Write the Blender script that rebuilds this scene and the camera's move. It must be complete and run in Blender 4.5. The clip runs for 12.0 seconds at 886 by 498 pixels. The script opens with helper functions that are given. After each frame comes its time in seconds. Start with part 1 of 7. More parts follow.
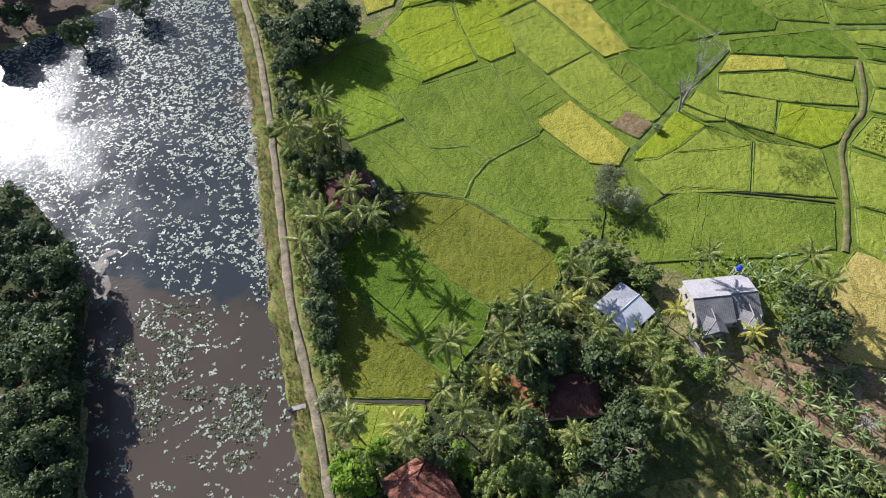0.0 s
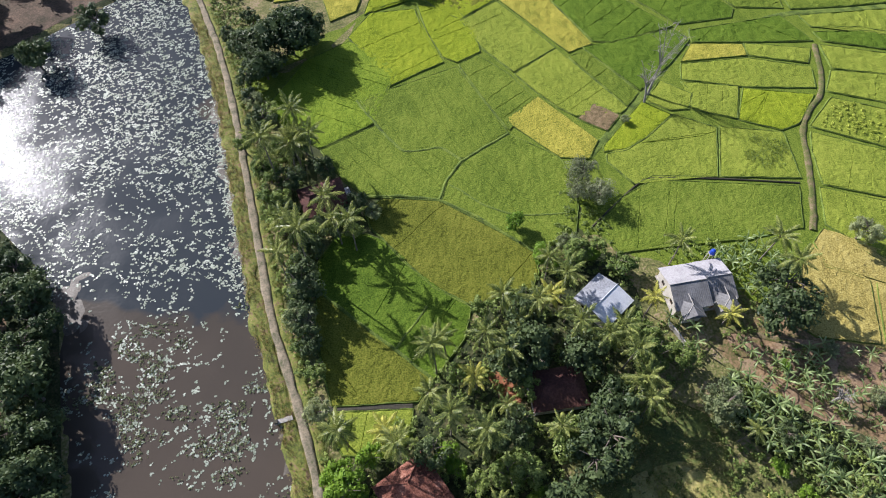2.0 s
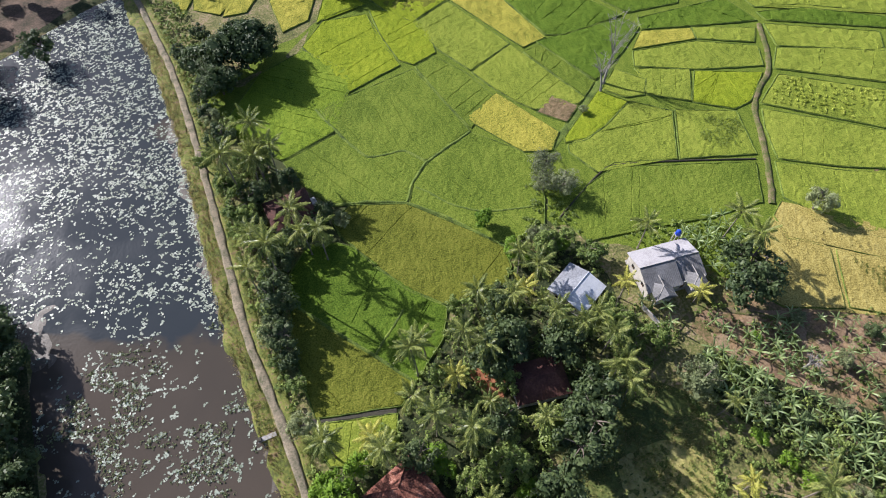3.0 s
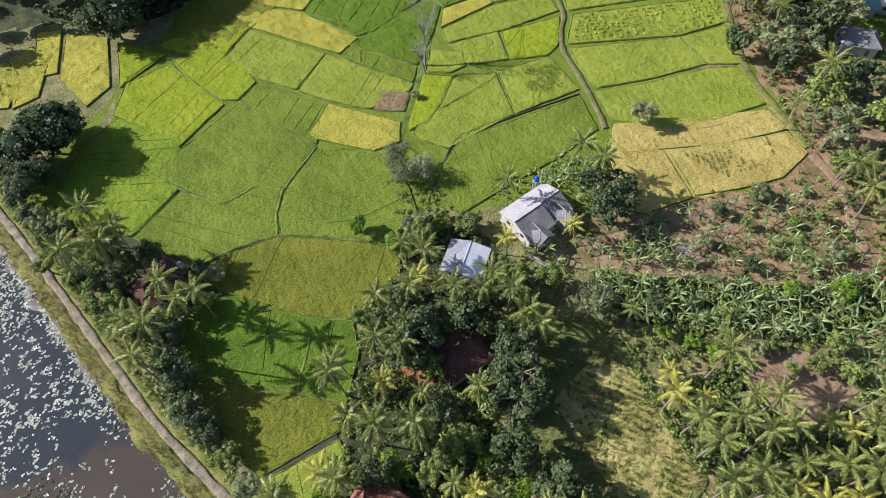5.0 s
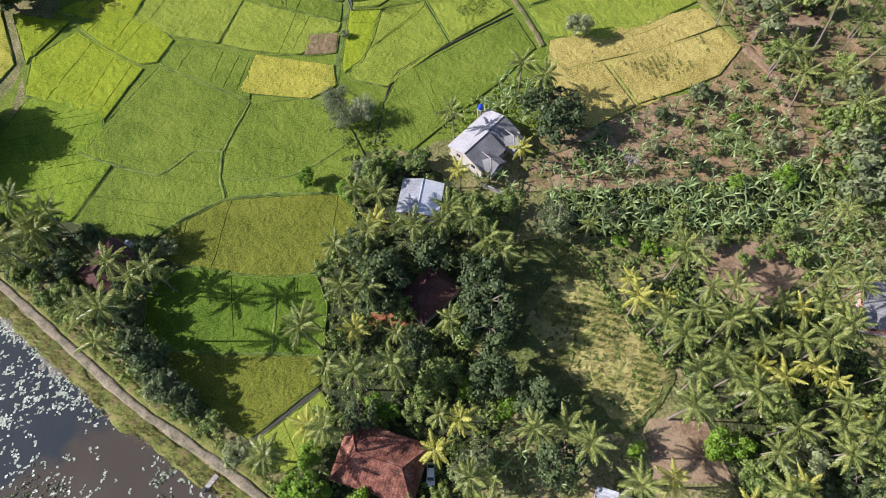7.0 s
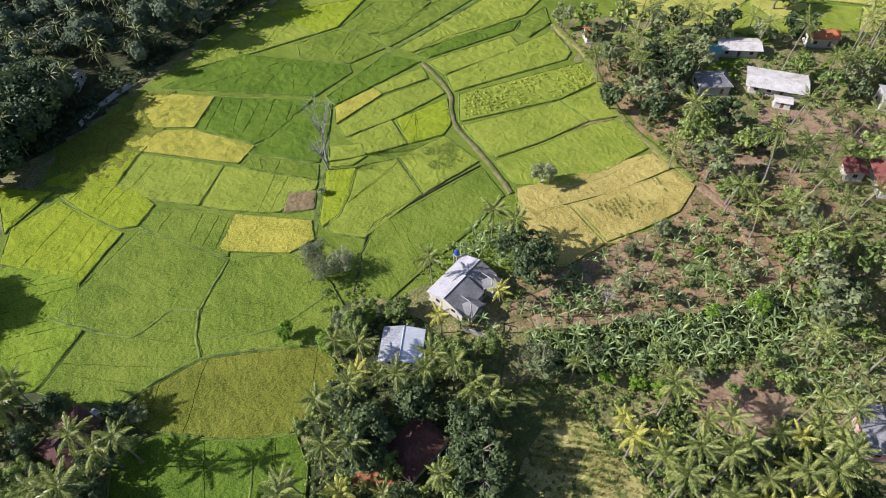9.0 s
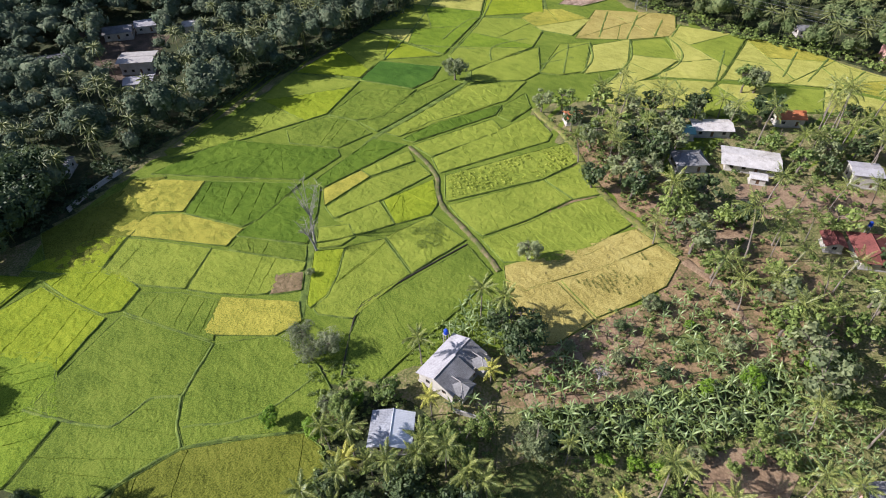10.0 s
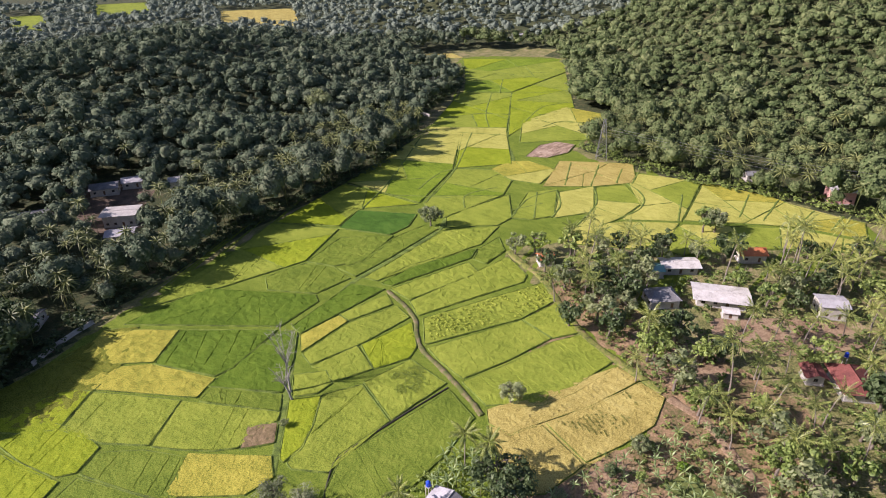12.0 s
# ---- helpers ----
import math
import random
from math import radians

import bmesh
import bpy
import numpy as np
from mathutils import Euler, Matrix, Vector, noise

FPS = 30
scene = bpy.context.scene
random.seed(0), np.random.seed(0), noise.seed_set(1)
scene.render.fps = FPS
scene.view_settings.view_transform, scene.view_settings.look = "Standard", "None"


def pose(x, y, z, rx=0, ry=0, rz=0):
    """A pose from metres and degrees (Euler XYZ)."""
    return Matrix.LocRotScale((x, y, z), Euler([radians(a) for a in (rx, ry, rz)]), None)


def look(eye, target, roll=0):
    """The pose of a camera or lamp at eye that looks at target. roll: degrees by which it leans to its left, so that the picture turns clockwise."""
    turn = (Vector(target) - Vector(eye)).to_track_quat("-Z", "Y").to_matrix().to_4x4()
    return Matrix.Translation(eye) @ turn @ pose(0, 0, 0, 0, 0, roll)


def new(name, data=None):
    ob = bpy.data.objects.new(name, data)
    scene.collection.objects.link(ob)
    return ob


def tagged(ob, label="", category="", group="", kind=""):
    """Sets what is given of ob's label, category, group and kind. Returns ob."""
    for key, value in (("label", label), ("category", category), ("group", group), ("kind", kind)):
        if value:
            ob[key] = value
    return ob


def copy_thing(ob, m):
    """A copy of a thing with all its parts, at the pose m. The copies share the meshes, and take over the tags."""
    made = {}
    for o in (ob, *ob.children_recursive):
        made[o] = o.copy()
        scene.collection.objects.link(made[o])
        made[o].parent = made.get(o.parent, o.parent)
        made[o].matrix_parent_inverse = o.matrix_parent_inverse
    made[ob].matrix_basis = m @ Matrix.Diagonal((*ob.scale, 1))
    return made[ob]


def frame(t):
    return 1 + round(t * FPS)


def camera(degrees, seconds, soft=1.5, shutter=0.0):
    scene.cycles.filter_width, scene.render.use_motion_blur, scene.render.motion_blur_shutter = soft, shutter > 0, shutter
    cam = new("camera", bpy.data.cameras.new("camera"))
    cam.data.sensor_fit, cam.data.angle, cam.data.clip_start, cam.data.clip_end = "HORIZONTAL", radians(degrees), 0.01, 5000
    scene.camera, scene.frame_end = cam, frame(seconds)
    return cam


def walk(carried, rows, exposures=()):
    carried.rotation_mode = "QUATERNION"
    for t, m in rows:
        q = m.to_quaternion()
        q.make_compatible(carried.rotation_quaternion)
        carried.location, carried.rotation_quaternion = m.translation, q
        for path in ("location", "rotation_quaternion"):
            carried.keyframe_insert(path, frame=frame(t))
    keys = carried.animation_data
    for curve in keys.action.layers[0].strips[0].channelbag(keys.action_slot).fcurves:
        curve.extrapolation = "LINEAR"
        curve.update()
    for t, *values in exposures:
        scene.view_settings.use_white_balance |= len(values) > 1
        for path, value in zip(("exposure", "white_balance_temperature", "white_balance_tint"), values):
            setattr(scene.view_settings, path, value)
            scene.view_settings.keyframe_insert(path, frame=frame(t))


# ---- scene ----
cam = camera(73.3, 12.0, 1.05)
PATH = [
    (0, (-0.283, 1.056, 115.694), (-0.276, 2.1, 113.988), 0.2),
    (0.5, (-0.351, 0.965, 115.703), (-0.329, 2.011, 113.998), 0.3),
    (1, (-0.403, 0.876, 115.712), (-0.367, 1.924, 114.009), 0.2),
    (1.5, (-0.384, 0.812, 115.715), (-0.333, 1.862, 114.013), 0.1),
    (2, (-0.289, 0.764, 115.707), (-0.208, 1.813, 114.006), 0.1),
    (2.5, (-0.154, 0.643, 115.707), (-0.036, 1.691, 114.008), -0.2),
    (3, (0.022, 0.456, 115.697), (0.194, 1.5, 114.0), -0.4),
    (3.5, (0.177, 0.123, 115.679), (0.441, 1.151, 113.983), -0.7),
    (3.7, (0.181, -0.082, 115.674), (0.483, 0.936, 113.98), -0.8),
    (5.3, (-0.269, -2.123, 115.545), (0.283, -1.217, 113.85), -3.0),
    (5.5, (-0.27, -2.252, 115.536), (0.277, -1.385, 113.819), -3.2),
    (6, (-0.147, -2.206, 115.499), (0.346, -1.481, 113.701), -4.0),
    (6.5, (-0.006, -1.88, 115.442), (0.493, -1.196, 113.63), -4.2),
    (6.7, (-0.004, -1.749, 115.43), (0.505, -1.063, 113.622), -4.0),
    (8.3, (-0.271, -0.828, 115.202), (0.476, 0.028, 113.555), -2.6),
    (8.5, (-0.294, -0.729, 115.192), (0.488, 0.153, 113.576), -2.5),
    (9, (-0.311, -0.51, 115.157), (0.559, 0.431, 113.622), -2.3),
    (9.5, (-0.326, -0.354, 115.112), (0.629, 0.64, 113.663), -1.9),
    (10, (-0.334, -0.262, 115.046), (0.704, 0.781, 113.691), -1.8),
    (10.5, (-0.302, -0.199, 114.967), (0.814, 0.885, 113.71), -1.7),
    (11, (-0.303, -0.182, 114.896), (0.887, 0.938, 113.743), -1.6),
    (11.5, (-0.393, -0.198, 114.826), (0.869, 0.95, 113.782), -1.5),
    (12, (-0.582, -0.262, 114.772), (0.717, 0.91, 113.803), -1.5),
]
walk(cam, [(t, look(eye, target, roll)) for t, eye, target, roll in PATH], [(0, 0.55, 5580, 18), (5.5, 0.63, 5650, 20), (8.5, 0.65, 5620, 20), (11, 0.67, 5700, 23), (12, 0.71, 5950, 31)])

# ---- light ----
from mathutils import geometry

SUN_AZ, SUN_EL = -47.0, 32.0
world = bpy.data.worlds.new("sky")
scene.world = world
world.use_nodes = True
sky = world.node_tree.nodes.new("ShaderNodeTexSky")
sky.sky_type = 'NISHITA'
sky.sun_disc = False
sky.sun_elevation, sky.sun_rotation = radians(SUN_EL), radians(SUN_AZ)
sky.dust_density = 1.5
world.node_tree.links.new(sky.outputs[0], world.node_tree.nodes["Background"].inputs[0])
world.node_tree.nodes["Background"].inputs[1].default_value = 0.068
sun_data = bpy.data.lights.new("sun", 'SUN')
sun_data.energy, sun_data.angle, sun_data.color = 5.0, radians(0.6), (1.0, 0.92, 0.78)
sun = new("sun", sun_data)
to_sun = Vector((math.sin(radians(SUN_AZ)) * math.cos(radians(SUN_EL)), math.cos(radians(SUN_AZ)) * math.cos(radians(SUN_EL)), math.sin(radians(SUN_EL))))
sun.matrix_world = look(to_sun * 300, (0, 0, 0))

# ---- materials ----
def node_mat(name):
    m = bpy.data.materials.new(name)
    m.use_nodes = True
    return m, m.node_tree.nodes, m.node_tree.links, m.node_tree.nodes["Principled BSDF"]


def ramp(nodes, stops):
    r = nodes.new("ShaderNodeValToRGB")
    while len(r.color_ramp.elements) < len(stops):
        r.color_ramp.elements.new(0.5)
    for e, (p, c) in zip(r.color_ramp.elements, stops):
        e.position, e.color = p, (*c, 1)
    return r


def surface(name, stops, scale=1.0, fine=8.0, rough=0.8, bump=0.3, bump_scale=None, metal=0.0, stretch=(1, 1, 1), fine_amount=0.45, spec=0.3, dist=0.1):
    """Coarse patches and fine grain in metres, one colour ramp, and fine relief."""
    m, n, l, b = node_mat(name)
    geo = n.new("ShaderNodeNewGeometry")
    mp = n.new("ShaderNodeMapping")
    mp.inputs["Scale"].default_value = stretch
    l.new(geo.outputs["Position"], mp.inputs["Vector"])
    a, c = n.new("ShaderNodeTexNoise"), n.new("ShaderNodeTexNoise")
    for t, s, d in ((a, scale, 4), (c, fine, 3)):
        t.inputs["Scale"].default_value, t.inputs["Detail"].default_value = s, d
        l.new(mp.outputs[0], t.inputs["Vector"])
    mix = n.new("ShaderNodeMix")
    mix.inputs[0].default_value = fine_amount
    l.new(a.outputs["Fac"], mix.inputs[2])
    l.new(c.outputs["Fac"], mix.inputs[3])
    r = ramp(n, stops)
    l.new(mix.outputs[0], r.inputs[0])
    l.new(r.outputs[0], b.inputs["Base Color"])
    b.inputs["Roughness"].default_value, b.inputs["Metallic"].default_value = rough, metal
    b.inputs["Specular IOR Level"].default_value = spec
    if bump:
        bp = n.new("ShaderNodeBump")
        bp.inputs["Strength"].default_value, bp.inputs["Distance"].default_value = bump, dist
        t = c
        if bump_scale:
            t = n.new("ShaderNodeTexNoise")
            t.inputs["Scale"].default_value, t.inputs["Detail"].default_value = bump_scale, 3
            l.new(mp.outputs[0], t.inputs["Vector"])
        l.new(t.outputs["Fac"], bp.inputs["Height"])
        l.new(bp.outputs[0], b.inputs["Normal"])
    return m


def crop(name, dark, mid, light, ang=0.0):
    """Standing rice: broad patches, streaks of leaning stalks and the grain of the tussocks."""
    m, n, l, b = node_mat(name)
    geo = n.new("ShaderNodeNewGeometry")
    mp = n.new("ShaderNodeMapping")
    mp.inputs["Rotation"].default_value = (0, 0, ang)
    mp.inputs["Scale"].default_value = (1, 0.45, 1)
    l.new(geo.outputs["Position"], mp.inputs["Vector"])
    tex = []
    for s, d, src in ((0.07, 4, geo.outputs["Position"]), (0.5, 6, mp.outputs[0]), (3.0, 3, geo.outputs["Position"])):
        t = n.new("ShaderNodeTexNoise")
        t.inputs["Scale"].default_value, t.inputs["Detail"].default_value = s, d
        l.new(src, t.inputs["Vector"])
        tex.append(t)
    m1, m2 = n.new("ShaderNodeMix"), n.new("ShaderNodeMix")
    m1.inputs[0].default_value, m2.inputs[0].default_value = 0.5, 0.58
    l.new(tex[0].outputs["Fac"], m1.inputs[2])
    l.new(tex[1].outputs["Fac"], m1.inputs[3])
    l.new(m1.outputs[0], m2.inputs[2])
    l.new(tex[2].outputs["Fac"], m2.inputs[3])
    deep = tuple(c * 0.62 for c in dark)
    r = ramp(n, [(0.34, deep), (0.42, dark), (0.5, mid), (0.6, light)])
    l.new(m2.outputs[0], r.inputs[0])
    l.new(r.outputs[0], b.inputs["Base Color"])
    b.inputs["Roughness"].default_value = 0.8
    b.inputs["Specular IOR Level"].default_value = 0.06
    m3 = n.new("ShaderNodeMix")
    m3.inputs[0].default_value = 0.6
    l.new(tex[1].outputs["Fac"], m3.inputs[2])
    l.new(tex[2].outputs["Fac"], m3.inputs[3])
    bp = n.new("ShaderNodeBump")
    bp.inputs["Strength"].default_value, bp.inputs["Distance"].default_value = 0.9, 0.26
    l.new(m3.outputs[0], bp.inputs["Height"])
    l.new(bp.outputs[0], b.inputs["Normal"])
    return m


def leaf(name, dark, light, rough=0.5, through_light=0.3, spec=0.25, patches=0.0):
    """Foliage: each leaf and each plant takes a shade between two colours; some light goes through."""
    m, n, l, b = node_mat(name)
    geo, info = n.new("ShaderNodeNewGeometry"), n.new("ShaderNodeObjectInfo")
    mx = n.new("ShaderNodeMix")
    mx.inputs[0].default_value = 0.4
    l.new(geo.outputs["Random Per Island"], mx.inputs[2])
    if patches:
        tex = n.new("ShaderNodeTexNoise")
        tex.inputs["Scale"].default_value, tex.inputs["Detail"].default_value = patches, 1
        l.new(geo.outputs["Position"], tex.inputs["Vector"])
        mr = n.new("ShaderNodeMapRange")
        mr.inputs[1].default_value, mr.inputs[2].default_value = 0.3, 0.7
        l.new(tex.outputs["Fac"], mr.inputs[0])
        l.new(mr.outputs[0], mx.inputs[3])
        mx.inputs[0].default_value = 0.72
    else:
        l.new(info.outputs["Random"], mx.inputs[3])
    r = ramp(n, [(0.05, dark), (0.95, light)])
    l.new(mx.outputs[0], r.inputs[0])
    l.new(r.outputs[0], b.inputs["Base Color"])
    b.inputs["Roughness"].default_value = rough
    b.inputs["Specular IOR Level"].default_value = spec
    tr = n.new("ShaderNodeBsdfTranslucent")
    l.new(r.outputs[0], tr.inputs[0])
    ms = n.new("ShaderNodeMixShader")
    ms.inputs[0].default_value = through_light
    l.new(b.outputs[0], ms.inputs[1])
    l.new(tr.outputs[0], ms.inputs[2])
    l.new(ms.outputs[0], n["Material Output"].inputs[0])
    return m


def canopy(name, dark, mid, light):
    """Crowns of a forest: a shade for each tree, broad stands, and the relief of the leaf clumps."""
    m, n, l, b = node_mat(name)
    geo = n.new("ShaderNodeNewGeometry")
    tex = []
    for s, d in ((0.018, 3), (0.75, 4), (2.4, 3)):
        t = n.new("ShaderNodeTexNoise")
        t.inputs["Scale"].default_value, t.inputs["Detail"].default_value = s, d
        l.new(geo.outputs["Position"], t.inputs["Vector"])
        tex.append(t)
    m1, m2 = n.new("ShaderNodeMix"), n.new("ShaderNodeMix")
    m1.inputs[0].default_value, m2.inputs[0].default_value = 0.4, 0.45
    l.new(geo.outputs["Random Per Island"], m1.inputs[2])
    l.new(tex[0].outputs["Fac"], m1.inputs[3])
    l.new(m1.outputs[0], m2.inputs[2])
    l.new(tex[1].outputs["Fac"], m2.inputs[3])
    r = ramp(n, [(0.22, dark), (0.5, mid), (0.78, light)])
    l.new(m2.outputs[0], r.inputs[0])
    l.new(r.outputs[0], b.inputs["Base Color"])
    b.inputs["Roughness"].default_value = 0.8
    b.inputs["Specular IOR Level"].default_value = 0.08
    bp1, bp2 = n.new("ShaderNodeBump"), n.new("ShaderNodeBump")
    bp1.inputs["Strength"].default_value, bp1.inputs["Distance"].default_value = 0.9, 1.0
    bp2.inputs["Strength"].default_value, bp2.inputs["Distance"].default_value = 0.8, 0.35
    l.new(tex[1].outputs["Fac"], bp1.inputs["Height"])
    l.new(tex[2].outputs["Fac"], bp2.inputs["Height"])
    l.new(bp1.outputs[0], bp2.inputs["Normal"])
    l.new(bp2.outputs[0], b.inputs["Normal"])
    tr = n.new("ShaderNodeBsdfTranslucent")
    l.new(r.outputs[0], tr.inputs[0])
    ms = n.new("ShaderNodeMixShader")
    ms.inputs[0].default_value = 0.15
    l.new(b.outputs[0], ms.inputs[1])
    l.new(tr.outputs[0], ms.inputs[2])
    l.new(ms.outputs[0], n["Material Output"].inputs[0])
    return m


M_GROUND = surface("ground_cover", [(0.3, (0.07, 0.06, 0.03)), (0.42, (0.11, 0.12, 0.036)), (0.5, (0.18, 0.18, 0.058)), (0.56, (0.25, 0.21, 0.095)), (0.62, (0.33, 0.25, 0.15))], 0.16, 1.9, 0.95, 1.0, fine_amount=0.55, dist=0.25)
# Leaf litter in a dark tone that also carries the shade under trees.
M_SHADE_LITTER = surface("leaf_litter", [(0.36, (0.018, 0.026, 0.01)), (0.48, (0.042, 0.056, 0.018)), (0.56, (0.075, 0.08, 0.03)), (0.66, (0.13, 0.105, 0.055))], 0.35, 2.2, 0.95, 1.0, dist=0.25)
M_BUND = surface("grassy_bund", [(0.38, (0.05, 0.075, 0.014)), (0.5, (0.115, 0.165, 0.024)), (0.62, (0.2, 0.25, 0.04))], 0.35, 3.0, 0.9, 0.6)
M_MUD = surface("wet_mud", [(0.35, (0.03, 0.028, 0.018)), (0.65, (0.08, 0.07, 0.045))], 0.5, 3.0, 0.6, 0.4)
M_ROAD = surface("gravel_track", [(0.36, (0.1, 0.105, 0.05)), (0.44, (0.18, 0.16, 0.105)), (0.55, (0.28, 0.23, 0.155)), (0.66, (0.37, 0.315, 0.22))], 0.5, 3.0, 0.95, 0.6)
M_ASPHALT = surface("asphalt", [(0.35, (0.035, 0.035, 0.036)), (0.65, (0.07, 0.068, 0.066))], 0.4, 6.0, 0.9, 0.3)
M_PATH = surface("earth_path", [(0.38, (0.07, 0.1, 0.02)), (0.48, (0.12, 0.13, 0.035)), (0.55, (0.17, 0.135, 0.07)), (0.64, (0.23, 0.175, 0.105))], 0.6, 3.0, 0.95, 0.5)
M_SOIL = surface("bare_soil", [(0.34, (0.13, 0.085, 0.05)), (0.47, (0.24, 0.16, 0.095)), (0.56, (0.33, 0.235, 0.145)), (0.64, (0.17, 0.17, 0.065))], 0.14, 2.0, 0.95, 0.7)
M_RED_SOIL = surface("red_earth", [(0.32, (0.2, 0.075, 0.035)), (0.55, (0.36, 0.15, 0.075)), (0.7, (0.42, 0.24, 0.13))], 0.25, 2.5, 0.95, 0.6)
M_VILLAGE = surface("weedy_earth", [(0.36, (0.09, 0.1, 0.028)), (0.46, (0.165, 0.125, 0.056)), (0.55, (0.28, 0.185, 0.098)), (0.65, (0.37, 0.25, 0.14))], 0.2, 2.0, 0.95, 0.8)
# Brown earth, its colour lowered for the shade round the hillside houses.
M_YARD = surface("trodden_earth", [(0.34, (0.05, 0.045, 0.025)), (0.5, (0.11, 0.08, 0.055)), (0.65, (0.19, 0.13, 0.09))], 0.2, 2.0, 0.95, 0.7)
M_MEADOW = surface("rough_meadow", [(0.32, (0.055, 0.075, 0.02)), (0.5, (0.115, 0.145, 0.035)), (0.6, (0.17, 0.18, 0.05)), (0.72, (0.26, 0.2, 0.09))], 0.12, 2.2, 0.9, 0.8)
M_VERGE = surface("verge_grass", [(0.36, (0.08, 0.075, 0.03)), (0.46, (0.13, 0.16, 0.03)), (0.54, (0.22, 0.22, 0.05)), (0.6, (0.24, 0.17, 0.09)), (0.68, (0.15, 0.11, 0.06))], 0.45, 2.0, 0.9, 0.8)
CROPS = {
    "fresh": crop("rice_fresh", (0.099, 0.156, 0.013), (0.161, 0.232, 0.019), (0.225, 0.293, 0.027), 0.6),
    "mid": crop("rice_mid", (0.086, 0.13, 0.016), (0.142, 0.193, 0.023), (0.203, 0.249, 0.036), 0.9),
    "bright": crop("rice_bright", (0.146, 0.198, 0.011), (0.219, 0.277, 0.015), (0.297, 0.339, 0.024), 0.3),
    "pale": crop("rice_pale", (0.139, 0.184, 0.023), (0.216, 0.264, 0.032), (0.289, 0.325, 0.048), 1.2),
    "ripe": crop("rice_ripe", (0.25, 0.26, 0.05), (0.375, 0.37, 0.078), (0.475, 0.445, 0.115), 1.2),
    "deep": crop("rice_deep", (0.06, 0.104, 0.01), (0.096, 0.157, 0.015), (0.142, 0.203, 0.022), 0.8),
    "gold": crop("rice_gold", (0.17, 0.19, 0.028), (0.32, 0.3, 0.042), (0.45, 0.4, 0.07), 0.5),
    "emerald": crop("rice_emerald", (0.035, 0.085, 0.012), (0.062, 0.135, 0.018), (0.1, 0.18, 0.026), 0.8),
    "straw": crop("rice_stubble", (0.245, 0.2, 0.052), (0.375, 0.31, 0.085), (0.485, 0.41, 0.135), 2.2),
    "olive": crop("rice_olive", (0.086, 0.101, 0.013), (0.144, 0.162, 0.02), (0.202, 0.206, 0.032), 0.2),
    "tilled": surface("tilled_soil", [(0.36, (0.12, 0.08, 0.05)), (0.46, (0.24, 0.165, 0.11)), (0.56, (0.36, 0.26, 0.18)), (0.66, (0.5, 0.4, 0.3))], 0.3, 1.2, 0.95, 0.9, stretch=(0.3, 1.4, 1)),
    "brown": surface("fallow_patch", [(0.35, (0.09, 0.085, 0.035)), (0.5, (0.19, 0.135, 0.065)), (0.65, (0.3, 0.22, 0.12))], 0.6, 3, 0.95, 0.8),
}
M_TRUNK = surface("bark", [(0.35, (0.1, 0.08, 0.06)), (0.65, (0.24, 0.2, 0.16))], 1.0, 9.0, 0.9, 0.5)
M_PALM_TRUNK = surface("palm_bark", [(0.35, (0.16, 0.13, 0.1)), (0.65, (0.31, 0.27, 0.22))], 1.0, 9.0, 0.9, 0.5, stretch=(1, 1, 4))
M_DEAD = surface("weathered_wood", [(0.35, (0.2, 0.18, 0.155)), (0.65, (0.4, 0.375, 0.34))], 1.0, 9.0, 0.9, 0.4)
M_PALM = leaf("palm_green", (0.075, 0.125, 0.028), (0.56, 0.59, 0.17), 0.38, 0.42, 0.5)
M_PALM_Y = leaf("palm_yellow", (0.42, 0.43, 0.07), (0.78, 0.74, 0.2), 0.42, 0.42, 0.4)
M_LEAF = leaf("leaf_green", (0.075, 0.135, 0.03), (0.38, 0.46, 0.12), 0.5, 0.35)
M_LEAF_DARK = leaf("leaf_dark", (0.042, 0.072, 0.028), (0.135, 0.18, 0.065), 0.5, 0.25)
M_LEAF_LIME = leaf("leaf_lime", (0.12, 0.23, 0.02), (0.28, 0.42, 0.04), 0.5, 0.35)
M_LEAF_GREY = leaf("leaf_grey", (0.15, 0.19, 0.085), (0.42, 0.46, 0.22), 0.6, 0.42)
M_LEAF_AIRY = leaf("leaf_airy", (0.14, 0.165, 0.085), (0.34, 0.37, 0.2), 0.6, 0.35)
M_BANANA = leaf("banana_leaf", (0.08, 0.16, 0.04), (0.46, 0.55, 0.22), 0.36, 0.38, 0.5)
M_STEM = surface("banana_stem", [(0.35, (0.12, 0.14, 0.05)), (0.65, (0.28, 0.26, 0.12))], 1.0, 6, 0.7, 0.2)
M_UNDER = leaf("undergrowth_leaf", (0.06, 0.11, 0.024), (0.36, 0.44, 0.11), 0.6, 0.3)
# Distant crowns: pale, bluish leaf colour with the haze put in.
M_FOREST_HAZE = canopy("distant_canopy", (0.11, 0.14, 0.11), (0.185, 0.225, 0.17), (0.27, 0.3, 0.22))
# Woods facing the sun: a warmer, lighter leaf colour stands for the sunlight.
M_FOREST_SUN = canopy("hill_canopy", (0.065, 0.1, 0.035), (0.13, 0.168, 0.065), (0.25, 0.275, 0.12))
# Woods turned from the sun: duller leaf, a little blue haze in the colour.
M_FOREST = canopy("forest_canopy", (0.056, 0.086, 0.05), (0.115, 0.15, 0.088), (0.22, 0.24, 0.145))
M_FAR_PALM = leaf("far_palm_leaf", (0.06, 0.085, 0.03), (0.3, 0.32, 0.11), 0.5, 0.3, 0.2, patches=0.2)
M_WET = surface("wet_furrow", [(0.35, (0.035, 0.042, 0.014)), (0.65, (0.08, 0.1, 0.025))], 0.4, 3.0, 0.9, 0.4)
